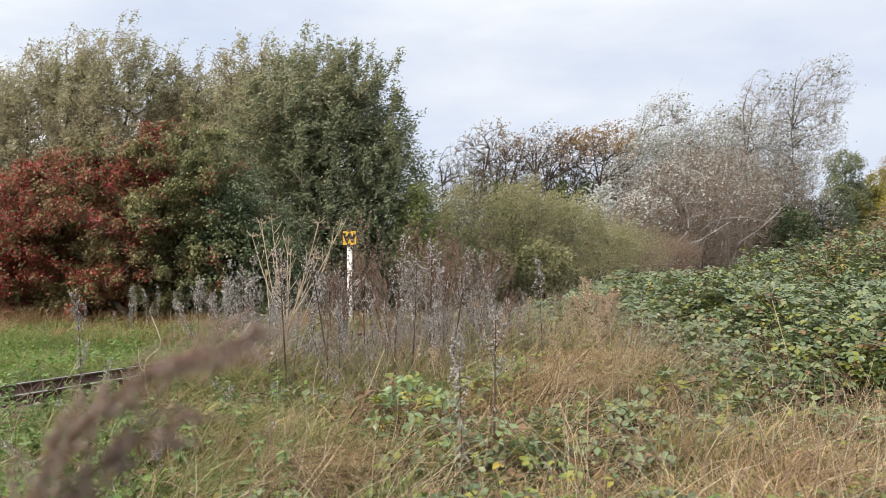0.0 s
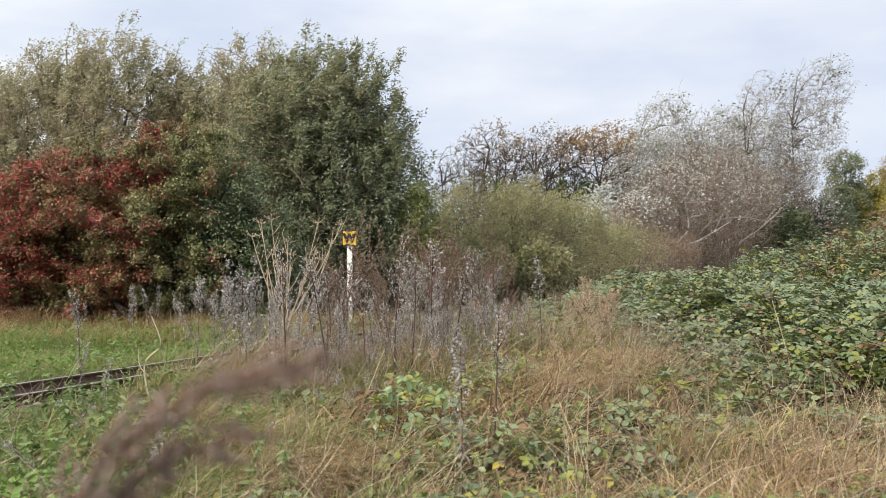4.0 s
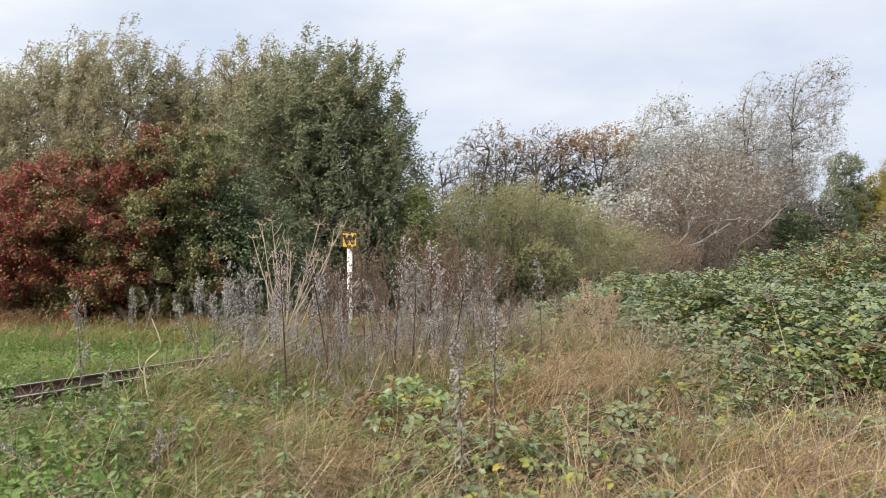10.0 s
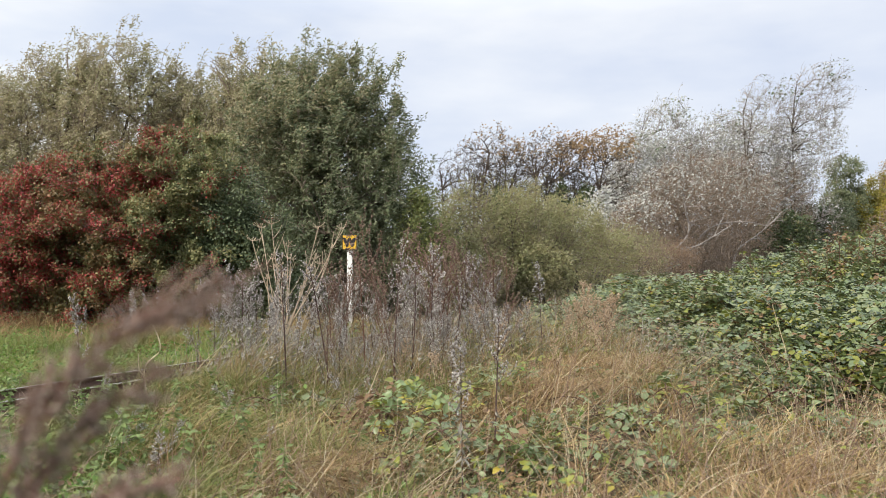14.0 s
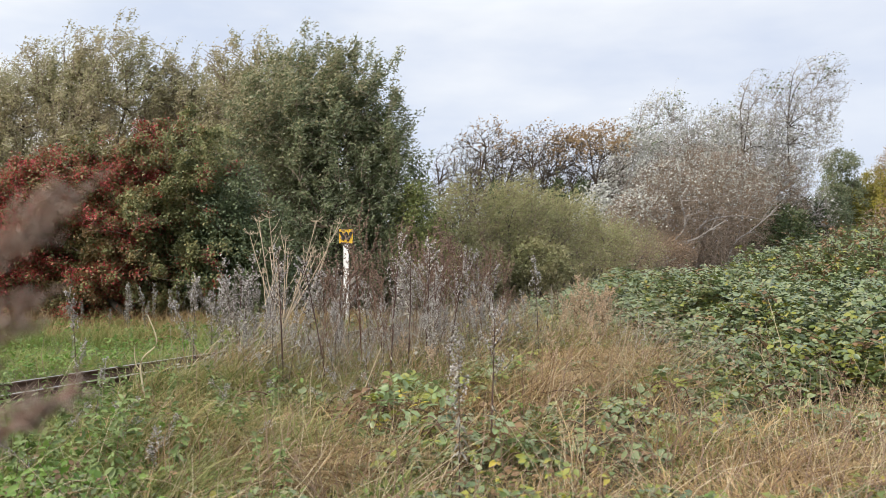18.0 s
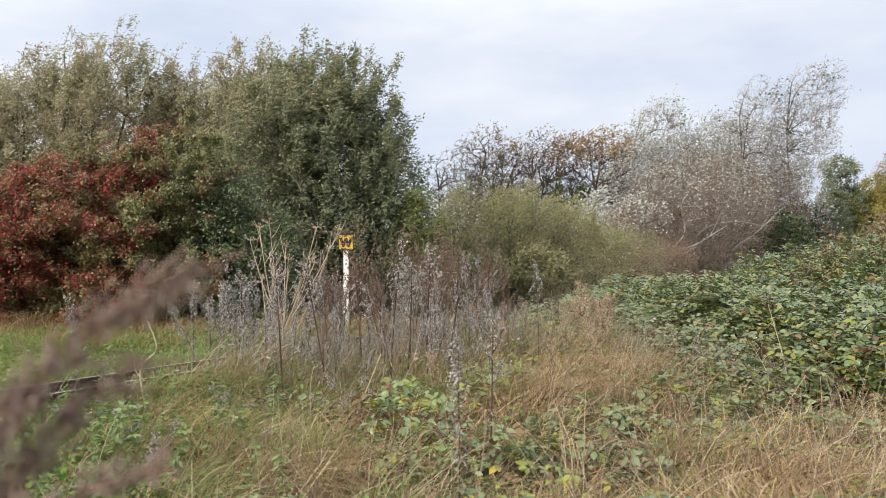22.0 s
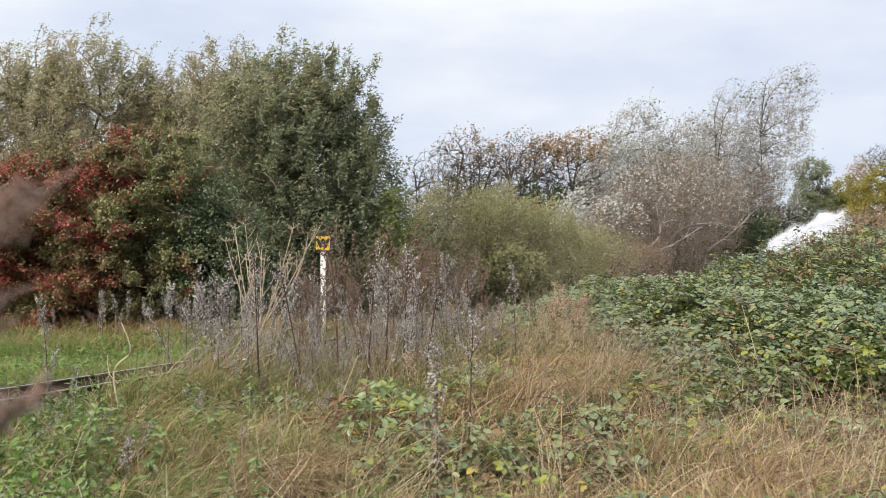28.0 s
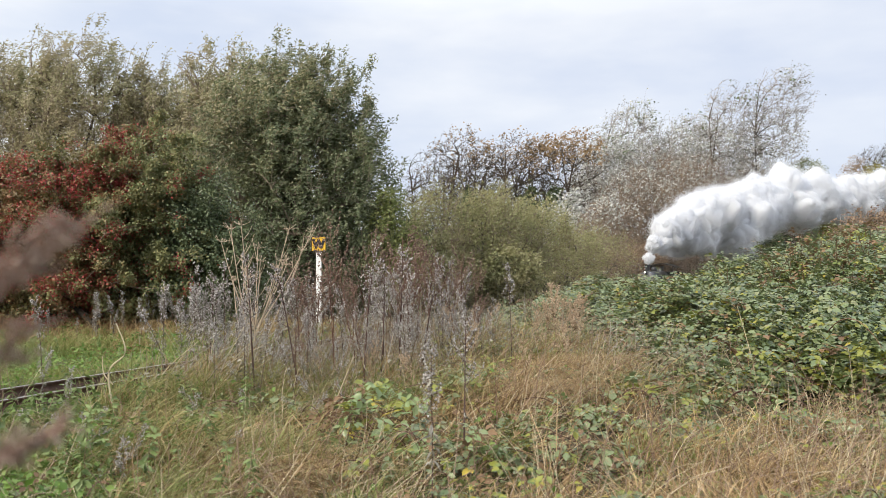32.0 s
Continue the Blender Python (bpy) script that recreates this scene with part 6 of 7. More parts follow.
def nettle(seed):
    r = np.random.default_rng(seed)
    t = thing("nettle", 0, 0, 0, "leafy green nettle among the grass", "weed", "nettles by the line")
    h = 0.34
    S = bez(np.zeros((1, 3)), np.array([[0.0, 0, 0.5 * h]]), np.array([[0.04, 0, h]]), 7)
    piece("stem", fast("stem", *tubes(S, 0.003 * np.linspace(1, 0.5, 7)[None], 4), M_NETTLE), t)
    m = 34
    u = r.uniform(0.15, 1.0, m)
    A = np.stack([np.interp(u, np.linspace(0, 1, 7), S[0, :, k]) for k in range(3)], -1)
    w = np.stack([r.normal(0.1, 0.8, m), r.normal(0, 0.8, m), r.normal(-0.05, 0.3, m)], -1)
    ln = 0.055 * (1.2 - 0.6 * u)
    me = fast("foliage", *leaves(A, w, np.array([0, -0.2, 1.0]) + r.normal(0, 0.35, (m, 3)), ln, ln * 0.5, LEAF_OVAL), M_NETTLE)
    tagged(piece("foliage", me, t), kind="stuff")
    return t


NET = [nettle(700 + i) for i in range(3)]
count = 0
while count < 84:
    y = rw.uniform(2.7, 5.2)
    x = -rw.uniform(0.17, 0.62) * y
    if x < float(line_x(y)) + 0.45 or rw.random() < 0.6 * smooth(-0.42, -0.2, np.array(x / y)):
        continue
    ob = plant(NET, int(rw.integers(3)), x, y, rw.uniform(0.5, 1.0))
    count += 1
for j in range(26):
    y = rw.uniform(6.2, 9.6)
    plant(NET, int(rw.integers(3)), float(line_x(y)) - rw.uniform(0.5, 3.2), y, rw.uniform(0.4, 0.8))
# grey withered clump
for x, y in [(-1.25, 3.25), (-1.15, 3.1), (-1.35, 3.15), (-0.5, 4.35), (-0.62, 4.3), (-0.4, 4.4), (-0.7, 4.5), (-1.0, 3.3), (-1.6, 3.4), (-1.85, 3.7), (-1.45, 3.7), (-1.7, 4.1), (-1.2, 3.9), (-1.1, 4.3), (-2.0, 4.3), (-1.5, 3.0), (-0.95, 4.6)]:
    plant(MUG, 2, x, y, rw.uniform(0.3, 0.42), rw.uniform(25, 60))

# ---- the train ----
M_LOCO = grain("black_locomotive_paint", [(0.012, 0.013, 0.014), (0.03, 0.03, 0.032)], 0.35, 5, 0.05, spec=0.5)
M_SMOKEBOX = grain("grey_smokebox_paint", [(0.1, 0.1, 0.105), (0.2, 0.2, 0.205)], 0.5, 6, 0.1)
M_REDBEAM = grain("red_buffer_beam_paint", [(0.3, 0.02, 0.015), (0.4, 0.035, 0.02)], 0.45, 6, 0.05)
M_STEEL = grain("bright_steel", [(0.3, 0.3, 0.3), (0.5, 0.5, 0.5)], 0.35, 10, 0.1, metal=0.9)
M_COAL = grain("coal", [(0.008, 0.008, 0.008), (0.03, 0.03, 0.03)], 0.5, 20, 0.8)
M_LAMP = bpy.data.materials.new("lit_headlamp_glass")
M_LAMP.use_nodes = True
_p = M_LAMP.node_tree.nodes["Principled BSDF"]
_p.inputs["Base Color"].default_value = (0.9, 0.88, 0.8, 1)
_p.inputs["Emission Color"].default_value = (1.0, 0.93, 0.8, 1)
_p.inputs["Emission Strength"].default_value = 0.6


def wheel(parent, x, y, r):
    bm = bmesh.new()
    drum(bm, r, 0.035, pose(0, 0, 0, 0, 90, 0), 28)
    drum(bm, r + 0.018, 0.012, pose(-0.022 if x > 0 else 0.022, 0, 0, 0, 90, 0), 28)
    w = part("wheel", bm, M_STEEL, parent)
    w.matrix_basis = pose(x, y, r, 0, 0, 0)
    bm = bmesh.new()
    drum(bm, r * 0.25, 0.06, pose(0, 0, 0, 0, 90, 0), 14)
    for k in range(8):
        v = box(bm, -0.012, 0.012, -0.012, 0.012, 0.02, r * 0.85)
        bmesh.ops.rotate(bm, verts=v, cent=(0, 0, 0), matrix=Matrix.Rotation(k * math.pi / 4, 3, "X"))
        bmesh.ops.translate(bm, verts=v, vec=(0.012 if x > 0 else -0.012, 0, 0))
    part("spokes", bm, M_REDBEAM, w)
    return w


def locomotive():
    """A small narrow gauge tender engine; it faces along +y, its chimney over the origin, z 0 on the rail."""
    t = thing("steam_locomotive", 0, 0, 0, "small black narrow gauge steam locomotive with a domed cab roof", "locomotive")
    bm = bmesh.new()
    box(bm, -0.17, 0.17, -3.0, 0.35, 0.22, 0.32)
    part("frame", bm, M_LOCO, t)
    bm = bmesh.new()
    box(bm, -0.4, 0.4, -3.0, 0.3, 0.37, 0.4)
    bmesh.ops.bevel(bm, geom=bm.edges[:], offset=0.008, segments=1, affect="EDGES")
    part("running_plate", bm, M_LOCO, t)
    bm = bmesh.new()
    drum(bm, 0.235, 2.1, pose(0, -1.25, 0.65, 90), 32)
    b = part("boiler", bm, M_LOCO, t, "black cylindrical boiler")
    for y in (-0.4, -0.9, -1.4, -1.9):
        bm = bmesh.new()
        drum(bm, 0.24, 0.022, pose(0, y, 0.65, 90), 32)
        part("boiler_band", bm, M_SMOKEBOX, b)
    bm = bmesh.new()
    drum(bm, 0.24, 0.46, pose(0, 0.0, 0.65, 90), 32)
    s = part("smokebox", bm, M_SMOKEBOX, t, "grey smokebox")
    bm = bmesh.new()
    drum(bm, 0.2, 0.03, pose(0, 0.242, 0.65, 90), 28)
    drum(bm, 0.05, 0.03, pose(0, 0.268, 0.65, 90), 16)
    box(bm, -0.1, 0.1, 0.256, 0.266, 0.64, 0.66)
    part("smokebox_door", bm, M_SMOKEBOX, s)
    bm = bmesh.new()
    drum(bm, 0.085, 0.24, pose(0, 0, 0.98), 24, 0.075)
    drum(bm, 0.1, 0.035, pose(0, 0, 1.1), 24, 0.095)
    drum(bm, 0.12, 0.04, pose(0, 0, 0.885), 24, 0.085)
    part("chimney", bm, M_LOCO, t, "black chimney with a flared rim")
    bm = bmesh.new()
    bmesh.ops.create_uvsphere(bm, u_segments=20, v_segments=12, radius=0.11, matrix=pose(0, -1.0, 0.93))
    drum(bm, 0.11, 0.12, pose(0, -1.0, 0.88), 20)
    part("dome", bm, M_LOCO, t, "black steam dome")
    bm = bmesh.new()
    drum(bm, 0.03, 0.12, pose(0.05, -1.75, 0.92), 12)
    drum(bm, 0.03, 0.12, pose(-0.05, -1.75, 0.92), 12)
    part("safety_valve", bm, M_STEEL, t)
    bm = bmesh.new()
    for x in (-0.4, 0.385):
        box(bm, x, x + 0.015, -3.0, -2.3, 0.4, 0.75)
        box(bm, x, x + 0.015, -3.0, -2.93, 0.75, 1.05)
        box(bm, x, x + 0.015, -2.37, -2.3, 0.75, 1.05)
    box(bm, -0.385, 0.385, -2.315, -2.3, 0.4, 0.75)
    box(bm, -0.06, 0.06, -2.315, -2.3, 0.75, 1.05)
    c = part("cab", bm, M_LOCO, t, "black cab with open sides")
    bm = bmesh.new()
    a = np.linspace(-1, 1, 15)
    for y0, y1 in ((-3.1, -2.15),):
        top, low = [], []
        for q in a:
            z = 1.16 - 0.13 * q * q
            top.append((bm.verts.new((0.5 * q, y0, z)), bm.verts.new((0.5 * q, y1, z))))
            low.append((bm.verts.new((0.5 * q, y0, z - 0.025)), bm.verts.new((0.5 * q, y1, z - 0.025))))
        for i in range(14):
            bm.faces.new((top[i][0], top[i + 1][0], top[i + 1][1], top[i][1]))
            bm.faces.new((low[i][0], low[i][1], low[i + 1][1], low[i + 1][0]))
            for e in (0, 1):
                bm.faces.new((top[i][e], low[i][e], low[i + 1][e], top[i + 1][e]))
        for i in (0, 14):
            bm.faces.new((top[i][0], top[i][1], low[i][1], low[i][0]))
    bmesh.ops.recalc_face_normals(bm, faces=bm.faces[:])
    part("roof", bm, M_LOCO, c, "arched black roof")
    bm = bmesh.new()
    box(bm, -0.38, 0.38, 0.35, 0.39, 0.2, 0.4)
    bmesh.ops.bevel(bm, geom=bm.edges[:], offset=0.006, segments=1, affect="EDGES")
    part("buffer_beam", bm, M_LOCO, t, "black buffer beam")
    bm = bmesh.new()
    box(bm, -0.05, 0.05, 0.27, 0.36, 0.8, 0.92)
    drum(bm, 0.052, 0.05, pose(0, 0.37, 0.86, 90), 18)
    lamp = part("headlamp", bm, M_LOCO, t)
    bm = bmesh.new()
    drum(bm, 0.035, 0.006, pose(0, 0.399, 0.86, 90), 18)
    part("lens", bm, M_LAMP, lamp, "lit white headlamp lens")
    for sg in (-1, 1):
        bm = bmesh.new()
        drum(bm, 0.09, 0.3, pose(sg * 0.33, 0.05, 0.27, 90), 20)
        part("cylinder", bm, M_LOCO, t)
        bm = bmesh.new()
        box(bm, sg * 0.29 - 0.012, sg * 0.29 + 0.012, -2.1, -0.4, 0.19, 0.23)
        part("coupling_rod", bm, M_STEEL, t)
        bm = bmesh.new()
        box(bm, sg * 0.34 - 0.1, sg * 0.34 + 0.1, -2.25, -1.2, 0.4, 0.6)
        bmesh.ops.bevel(bm, geom=bm.edges[:], offset=0.02, segments=2, affect="EDGES")
        part("side_tank", bm, M_LOCO, t, "black side tank")
        for y in (-0.5, -1.0, -1.5, -2.0):
            wheel(t, sg * 0.205, y, 0.2)
        wheel(t, sg * 0.205, 0.2, 0.11)
    return t


def tender():
    t = thing("tender", 0, 0, 0, "black coal tender behind the locomotive", "tender")
    bm = bmesh.new()
    box(bm, -0.38, 0.38, -1.3, 0.0, 0.32, 0.72)
    bmesh.ops.bevel(bm, geom=bm.edges[:], offset=0.015, segments=2, affect="EDGES")
    part("tank", bm, M_LOCO, t)
    r = np.random.default_rng(4)
    n = 160
    P = np.stack([r.uniform(-0.3, 0.3, n), r.uniform(-1.2, -0.1, n), 0.72 + r.uniform(0, 0.1, n)], -1)
    tagged(piece("coal", fast("coal", *leaves(P, r.normal(size=(n, 3)), r.normal(size=(n, 3)), 0.11, 0.1, BERRY), M_COAL), t), kind="stuff")
    for sg in (-1, 1):
        for y in (-0.25, -1.05):
            wheel(t, sg * 0.205, y, 0.14)
    return t


LOCO, TENDER = locomotive(), tender()
S_END = float(WAY_S[np.argmin(np.hypot(WAY[:, 0] - 8.0, WAY[:, 1] - 26.4))])
SPEED = 4.5


def train_s(t):
    return S_END + SPEED * (32.0 - t)


def rail_pose(s):
    (x, y), (hx, hy) = on_line(s)
    return pose(x, y, float(bed_z(y)) + 0.082, 0, 0, math.degrees(math.atan2(-hy, -hx)) - 90)


# ---- steam ----
def steam(name, clear_min, clear_max, scale):
    """White mist: part diffuse, part translucent, with clear gaps by noise."""
    m = bpy.data.materials.new(name)
    m.use_nodes = True
    fill_steam(m.node_tree.nodes, m.node_tree.links, clear_min, clear_max, scale)
    return m


def fill_steam(_n, _l, clear_min, clear_max, scale):
    _n.remove(_n["Principled BSDF"])
    _co = _n.new("ShaderNodeTexCoord")
    _t = _n.new("ShaderNodeTexNoise")
    _t.inputs["Scale"].default_value, _t.inputs["Detail"].default_value = scale, 3.0
    _r = _n.new("ShaderNodeMapRange")
    _r.inputs["From Min"].default_value, _r.inputs["From Max"].default_value = 0.38, 0.62
    _r.inputs["To Min"].default_value, _r.inputs["To Max"].default_value = clear_min, clear_max
    _d = _n.new("ShaderNodeBsdfDiffuse")
    _d.inputs["Color"].default_value = (0.81, 0.82, 0.84, 1)
    _s = _n.new("ShaderNodeBsdfTranslucent")
    _s.inputs["Color"].default_value = (0.81, 0.82, 0.84, 1)
    _m = _n.new("ShaderNodeMixShader")
    _m.inputs["Fac"].default_value = 0.6
    _x = _n.new("ShaderNodeBsdfTransparent")
    _m2 = _n.new("ShaderNodeMixShader")
    _l.new(_co.outputs["Object"], _t.inputs["Vector"])
    _l.new(_t.outputs["Fac"], _r.inputs["Value"])
    _l.new(_d.outputs["BSDF"], _m.inputs[1])
    _l.new(_s.outputs["BSDF"], _m.inputs[2])
    _l.new(_r.outputs["Result"], _m2.inputs["Fac"])
    _l.new(_m.outputs["Shader"], _m2.inputs[1])
    _l.new(_x.outputs["BSDF"], _m2.inputs[2])
    _l.new(_m2.outputs["Shader"], _n["Material Output"].inputs["Surface"])


M_STEAM = steam("white_steam", 0.0, 0.0, 1.3)


def puff_mesh(seed, mat):
    """A billow: a ball with lobes at three sizes."""
    bm = bmesh.new()
    bmesh.ops.create_icosphere(bm, subdivisions=5, radius=1.0)
    o = Vector((seed * 3.7, seed * 1.9, seed * 5.3))
    for v in bm.verts:
        p = v.co.copy()
        k = 0.78 + 0.56 * abs(noise.noise(p * 1.2 + o)) + 0.1 * abs(noise.noise(p * 3.2 + o))
        v.co = p * k * 0.88
    me = bpy.data.meshes.new("puff")
    bm.to_mesh(me)
    bm.free()
    me.polygons.foreach_set("use_smooth", np.ones(len(me.polygons), dtype=bool))
    me.materials.append(mat)
    return me


def mist_mesh(seed, n=50000):
    """The thin edge of a billow: droplets in small flakes that grow sparse outwards."""
    r = np.random.default_rng(seed)
    o = Vector((seed * 3.7, seed * 1.9, seed * 5.3))
    d = unit(r.normal(size=(n, 3)))
    k = np.array([0.78 + 0.56 * abs(noise.noise(Vector(p) * 1.2 + o)) + 0.1 * abs(noise.noise(Vector(p) * 3.2 + o)) for p in d])
    P = d * (k * (0.86 + np.abs(r.normal(0, 0.12, n))))[:, None]
    sz = r.uniform(0.011, 0.021, n)
    return fast("mist", *leaves(P, r.normal(size=(n, 3)), r.normal(size=(n, 3)), sz, sz, LEAF_DIAMOND), M_STEAM)


STEAM = thing("steam_plume", 0, 0, 0, "billowing white steam trailing from the locomotive's chimney", "steam")
PUFF_MESHES = [puff_mesh(i, M_STEAM) for i in range(3)]
MIST_MESHES = [mist_mesh(i) for i in range(3)]
PUFFS = []
rp = np.random.default_rng(9)
for i in range(80):
    a = (i / 79) ** 1.15
    ob = piece("puff", PUFF_MESHES[i % 3], STEAM)
    size = (0.2 + 0.82 * min(1.0, a * 6.0) ** 0.8) * rp.uniform(0.7, 1.12)
    ob.scale = (size, size, size * 0.9)
    tagged(piece("mist", MIST_MESHES[i % 3], ob), kind="stuff")
    PUFFS.append((ob, a, rp.normal(0, 1, 3), rp.uniform(0, 360, 3), rp.uniform(-1, 1, 3)))


def puff_pose(t, a, jig, rot, spin):
    """Where a puff hangs: left behind at the chimney some time ago, carried off by the wind, rising."""
    stretch = 2.0 + 2.8 * float(smooth(26.0, 32.0, np.array(t)))
    age = a * stretch
    (x, y), _ = on_line(train_s(t - age) if age > 0 else train_s(t))
    z = float(bed_z(y)) + 1.25
    wide = min(1.0, 0.25 + age * 0.9) * (0.7 + 0.3 * float(smooth(29.5, 31.5, np.array(t))))
    drift = age * 1.35
    full = float(smooth(29.5, 32.0, np.array(t)))
    rise = 0.1 + (1.05 + 0.65 * full) * age ** (0.85 - 0.35 * full)
    return pose(x + drift + 0.3 * jig[0] * wide, y - 0.2 * drift + 0.3 * jig[1] * wide, z + rise + 0.33 * jig[2] * wide, rot[0] + 14 * spin[0] * (t - 26), rot[1] + 10 * spin[1] * (t - 26), rot[2])

# ---- the weed by the lens ----
M_HEAD = grain("faded_brown_seed_head", [(0.17, 0.115, 0.09), (0.31, 0.235, 0.19), (0.44, 0.355, 0.3)], 0.95, 30, 0.0, island=0.8, translucent=0.2)
M_HEADSTEM = grain("reddish_brown_stem", [(0.15, 0.075, 0.055), (0.22, 0.12, 0.09)], 0.8, 30, 0.1)
NEAR = thing("mugwort", -0.344, 0.5, -0.5, "dry brown mugwort close by, nodding in the wind", "weed")
q = spline(np.array([(-0.05, 0.02, 0), (-0.03, 0.01, 0.5), (0, 0, 1.095)]), 6)[None]
piece("stalk", fast("stalk", *tubes(q, 0.004 * np.linspace(1.2, 0.8, q.shape[1])[None], 6), M_HEADSTEM, True), NEAR)


def seed_head(seed, spine, reach, n_side, n_seed, size):
    """A plume of small seed clusters along a bent spine."""
    r = np.random.default_rng(seed)
    S = spline(np.array(spine, float), 8)
    k = len(S)
    P = [tubes(S[None], 0.0022 * np.linspace(1.3, 0.5, k)[None], 5)]
    u = r.uniform(0.1, 1.0, n_side) * (k - 1.001)
    i = u.astype(int)
    A = S[i]
    way = unit(S[i + 1] - S[i])
    out = unit(r.normal(size=(n_side, 3)))
    ln = reach * (1.0 - 0.5 * u / k) * r.uniform(0.5, 1.2, n_side)
    C = A + way * ln[:, None] * 0.8 + out * ln[:, None] * 0.55
    B = A + way * ln[:, None] * 0.3 + out * ln[:, None] * 0.4
    S2 = bez(A, B, C, 6)
    P.append(tubes(S2, 0.0007 * np.ones((n_side, 6)), 3))
    stem = join(*P)
    j = r.integers(0, n_side, n_side * n_seed)
    s = r.uniform(0.1, 1, len(j)) * 4.99
    a = s.astype(int)
    f = (s - a)[:, None]
    Q = S2[j, a] * (1 - f) + S2[j, a + 1] * f + r.normal(0, 0.0016, (len(j), 3))
    sz = size * r.uniform(0.6, 1.5, len(j))
    return stem, leaves(Q, r.normal(size=(len(j), 3)), r.normal(size=(len(j), 3)), sz * 1.5, sz, BERRY)


# the head leans about a joint in the stalk; at rest its tip stands straight over the joint
HEAD = new("seed_plume")
HEAD.parent = NEAR
for sd, spine, reach, ns_, nn, sz in [
        (1, [(0, 0, 0), (-0.05, 0, 0.14), (-0.062, 0, 0.235), (-0.046, 0, 0.31), (0.0, 0, 0.382)], 0.06, 125, 10, 0.0026),
        (2, [(-0.025, 0, 0.1), (-0.045, 0.01, 0.18), (-0.036, 0.01, 0.25), (-0.003, 0.0, 0.315)], 0.05, 70, 9, 0.0026),
        (3, [(-0.02, 0, 0.06), (-0.03, -0.01, 0.16), (0.0, -0.01, 0.22), (0.04, -0.01, 0.262)], 0.042, 54, 8, 0.0026)]:
    st, hd = seed_head(sd, spine, reach, ns_, nn, sz)
    piece("spray_stem", fast("spray_stem", *st, M_HEADSTEM), HEAD)
    tagged(piece("seed_mass", fast("seed_mass", *hd, M_HEAD), HEAD), kind="stuff")


# ---- what moves ----
def sway_rows(ob, degrees, k):
    """The wind rocks a plant about its foot."""
    m = ob.matrix_basis.copy()
    m = Matrix.LocRotScale(m.translation, m.to_quaternion(), None)
    rows = []
    for i in range(0, 33):
        g1 = math.sin(1.9 * i + 1.7 * k) + 0.6 * math.sin(3.7 * i + 2.9 * k)
        rows.append((float(i), Matrix.Translation(m.translation) @ pose(0, 0, 0, 0.25 * degrees * math.sin(2.6 * i + k), degrees * (0.25 + 0.5 * g1), 0) @ m.to_quaternion().to_matrix().to_4x4()))
    return rows


def nod(degrees, reach):
    """The plume leans over by degrees, drawn out by reach as the stalk below it bends."""
    return pose(0, 0, 1.05, 0, degrees, 0) @ pose(0, 0, reach + 0.03)


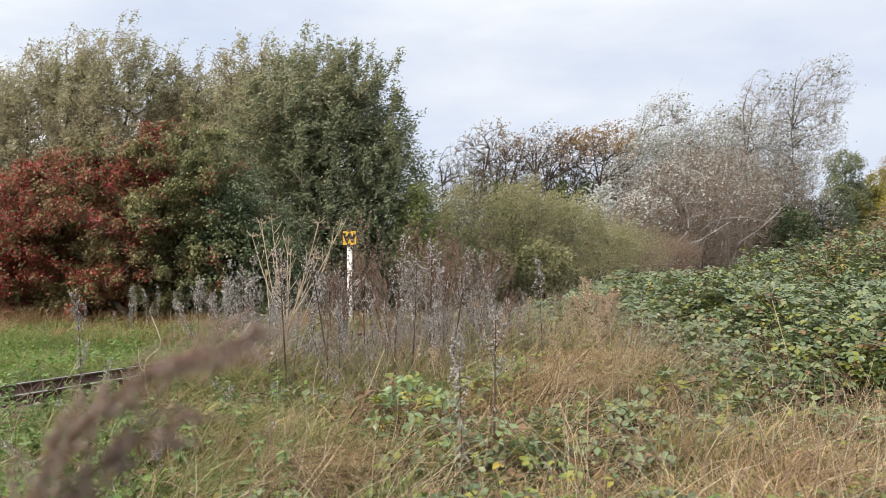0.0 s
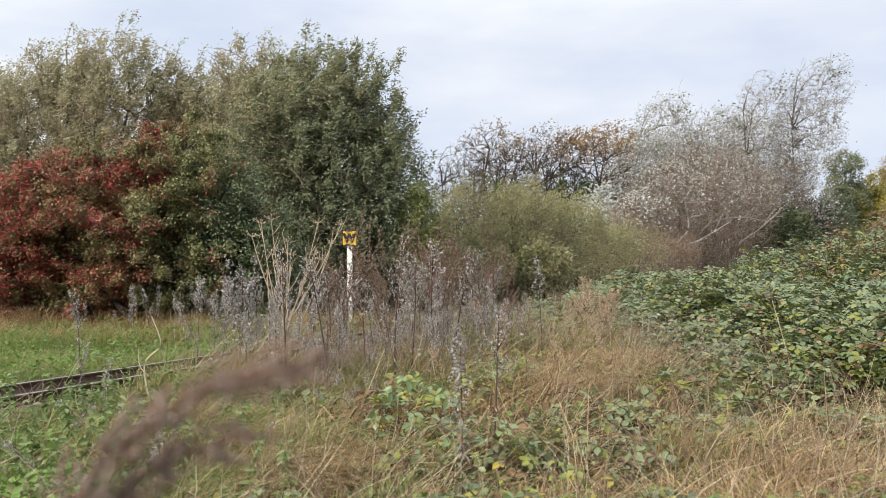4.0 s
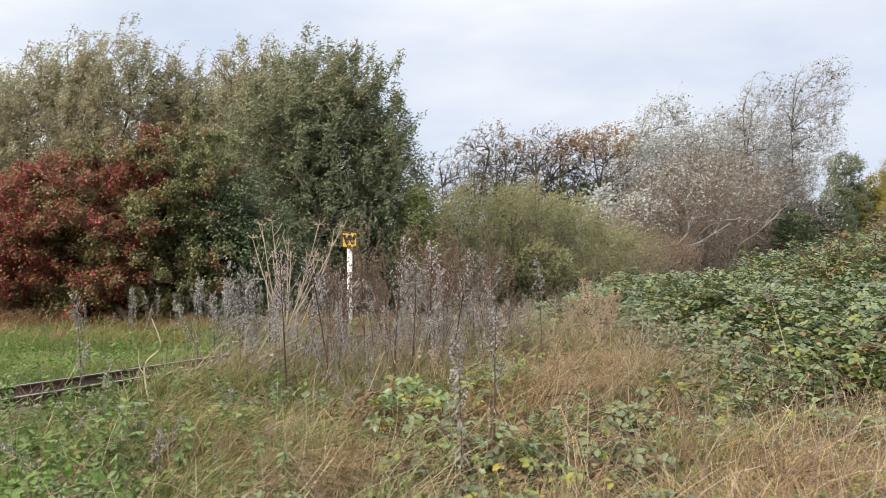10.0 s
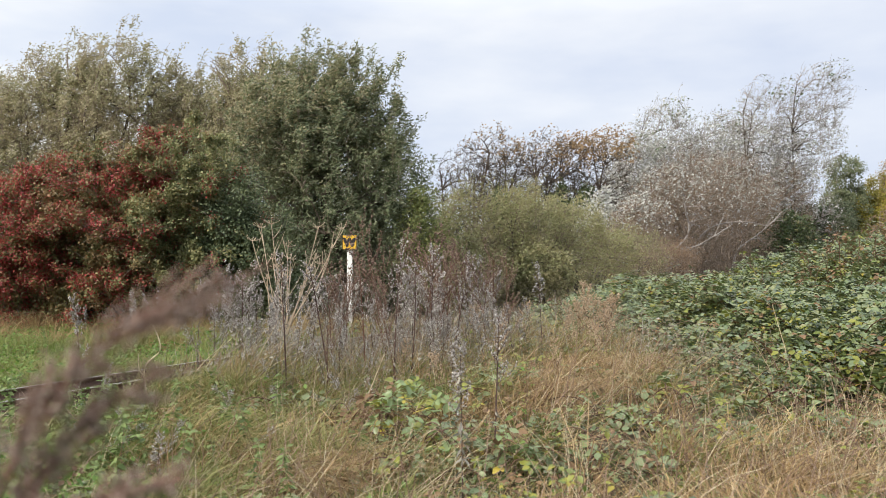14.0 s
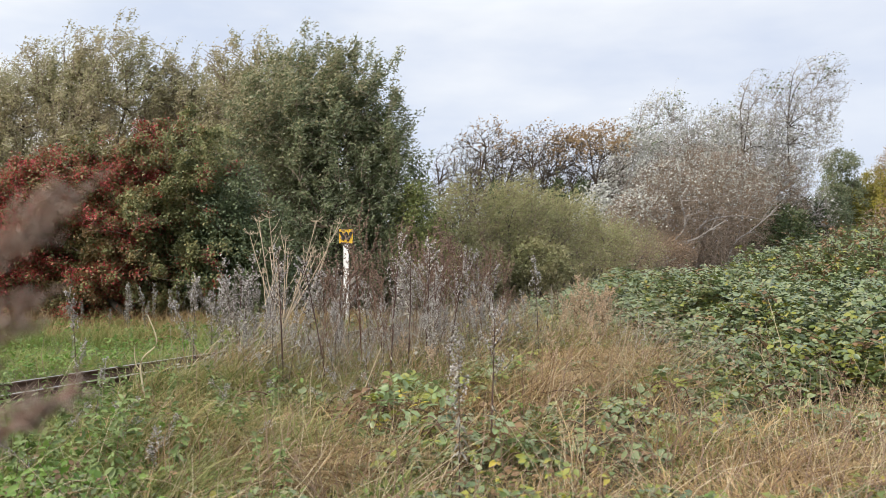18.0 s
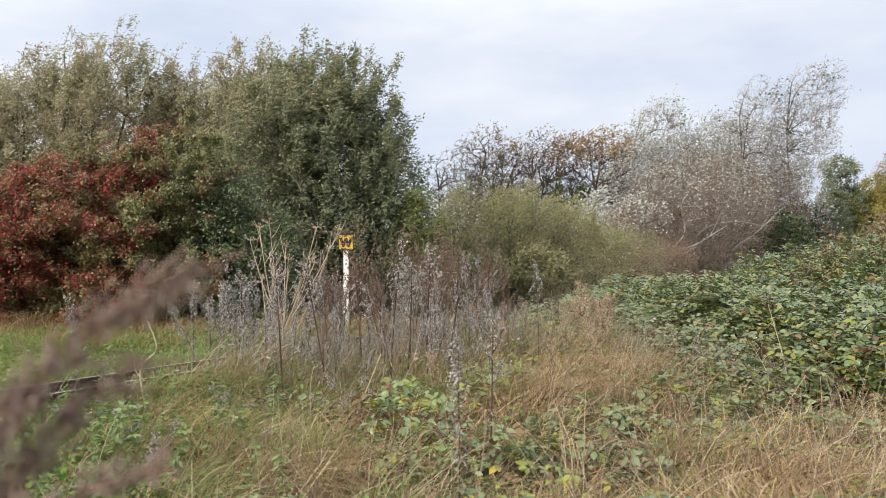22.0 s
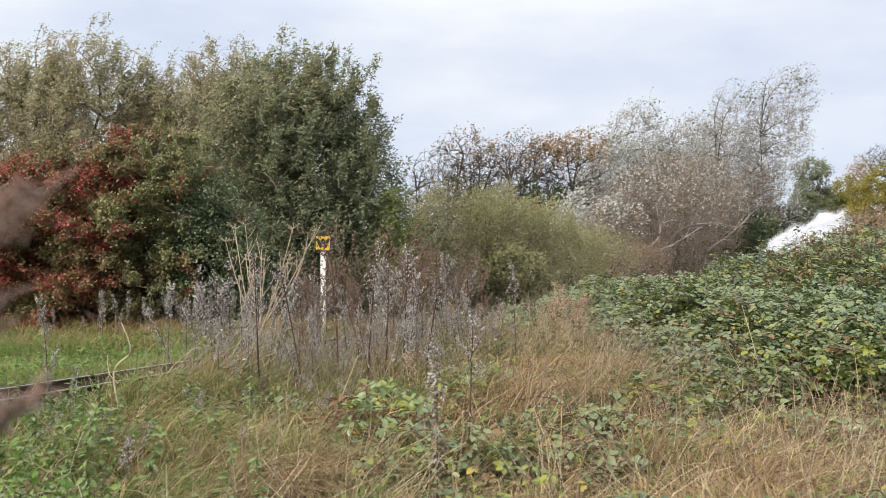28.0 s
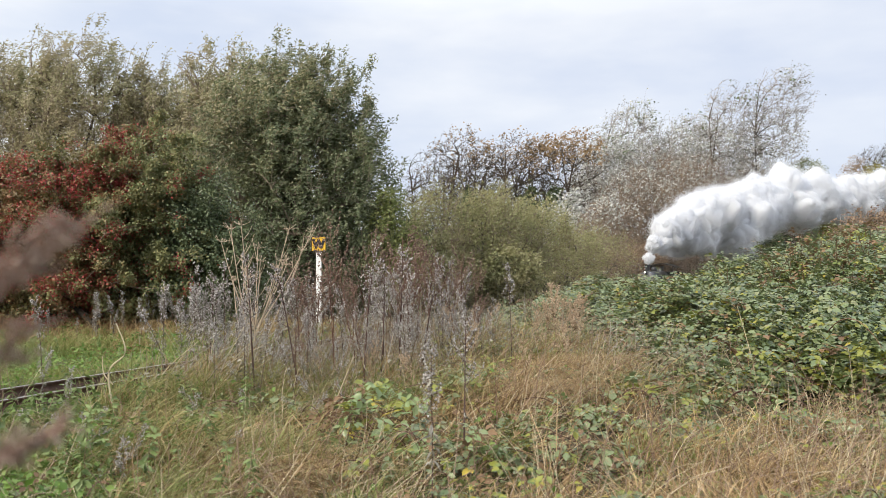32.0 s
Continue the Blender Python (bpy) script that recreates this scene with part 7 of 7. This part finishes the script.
def motions():
    for k, (ob, deg) in enumerate(SWAY):
        walk(ob, sway_rows(ob, deg, k))
    times = [0.0, 10.0, 18.0, 22.0, 24.0] + [25.0 + 0.5 * i for i in range(15)]
    walk(LOCO, [(t, rail_pose(train_s(t))) for t in times])
    walk(TENDER, [(t, rail_pose(train_s(t) + 3.15)) for t in times])
    for ob, a, jig, rot, spin in PUFFS:
        walk(ob, [(t, puff_pose(t, a, jig, rot, spin)) for t in times])
    walk(HEAD, [
        (0.0, nod(35.4, -0.018)), (0.2, nod(45.5, -0.017)), (0.4, nod(53.6, -0.016)), (0.6, nod(51.6, -0.015)), (0.8, nod(47.7, -0.014)), (1.0, nod(50.8, -0.012)),
        (1.2, nod(52.0, -0.014)), (1.4, nod(52.1, -0.016)), (1.6, nod(39.3, -0.018)), (1.8, nod(36.5, -0.020)), (2.0, nod(47.7, -0.022)), (2.2, nod(49.6, -0.018)),
        (2.5, nod(52.5, -0.013)), (2.7, nod(43.4, -0.009)), (3.0, nod(33.3, -0.004)), (3.3, nod(28.3, -0.004)), (3.5, nod(29.4, -0.005)), (4.0, nod(41.4, -0.006)),
        (4.5, nod(32.4, -0.008)), (5.0, nod(44.4, -0.009)), (5.5, nod(30.4, -0.011)), (5.7, nod(19.4, -0.011)), (6.0, nod(47.4, -0.012)), (6.2, nod(55.5, -0.014)),
        (6.5, nod(33.6, -0.015)), (6.7, nod(56.7, -0.017)), (7.0, nod(43.8, -0.019)), (7.2, nod(38.8, -0.021)), (7.5, nod(50.8, -0.025)), (7.7, nod(43.7, -0.027)),
        (8.0, nod(38.7, -0.031)), (8.2, nod(35.6, -0.030)), (8.5, nod(42.4, -0.029)), (8.7, nod(35.3, -0.029)), (9.0, nod(25.1, -0.028)), (9.2, nod(37.0, -0.026)),
        (9.5, nod(31.8, -0.023)), (9.7, nod(18.8, -0.021)), (10.0, nod(63.6, -0.018)), (10.3, nod(47.5, -0.016)), (10.6, nod(55.4, -0.013)), (11.0, nod(38.2, -0.009)),
        (11.3, nod(44.5, -0.010)), (11.6, nod(35.8, -0.011)), (12.0, nod(32.2, -0.012)), (12.2, nod(20.1, -0.013)), (12.5, nod(17.9, -0.016)), (12.7, nod(28.8, -0.018)),
        (13.0, nod(37.7, -0.020)), (13.3, nod(17.7, -0.014)), (13.6, nod(20.7, -0.008)), (14.0, nod(29.7, -0.000)), (14.3, nod(17.0, -0.002)), (14.5, nod(22.1, -0.003)),
        (15.0, nod(32.4, -0.012)), (15.5, nod(21.8, -0.022)), (16.0, nod(36.1, -0.031)), (16.5, nod(42.5, -0.041)), (16.7, nod(54.5, -0.027)), (17.0, nod(28.0, -0.007)),
        (17.2, nod(35.2, -0.003)), (17.5, nod(49.6, 0.003)), (17.7, nod(36.8, 0.007)), (18.0, nod(14.2, 0.013)), (18.2, nod(19.1, 0.007)), (18.5, nod(26.9, -0.001)),
        (18.7, nod(28.8, -0.007)), (19.0, nod(22.6, -0.015)), (19.3, nod(12.1, -0.007)), (19.6, nod(17.6, 0.001)), (20.0, nod(16.0, 0.012)), (20.3, nod(38.6, 0.005)),
        (20.6, nod(38.2, -0.003)), (21.0, nod(44.9, -0.012)), (21.3, nod(45.5, -0.009)), (21.6, nod(44.0, -0.005)), (22.0, nod(27.4, -0.000)), (22.3, nod(38.6, -0.009)),
        (22.6, nod(35.9, -0.017)), (23.0, nod(35.2, -0.028)), (23.3, nod(29.1, -0.022)), (23.6, nod(26.0, -0.017)), (24.0, nod(30.9, -0.010)), (24.3, nod(22.8, -0.001)),
        (24.6, nod(19.7, 0.007)), (25.0, nod(10.5, 0.019)), (25.2, nod(11.5, 0.018)), (25.5, nod(10.5, 0.018)), (26.0, nod(16.4, 0.017)), (26.5, nod(13.4, 0.016)),
        (27.0, nod(18.3, 0.016)), (27.5, nod(13.2, 0.015)), (27.7, nod(19.3, 0.016)), (28.0, nod(13.5, 0.017)), (28.2, nod(15.6, 0.012)), (28.5, nod(25.8, 0.005)),
        (28.7, nod(20.9, 0.000)), (29.0, nod(25.1, -0.007)), (29.3, nod(17.2, -0.011)), (29.6, nod(19.4, -0.014)), (30.0, nod(31.5, -0.019)), (30.3, nod(25.4, -0.018)),
        (30.6, nod(23.4, -0.017)), (31.0, nod(26.3, -0.016)), (31.3, nod(15.4, -0.010)), (31.6, nod(17.6, -0.004)), (32.0, nod(17.8, 0.004)),
    ])


motions()
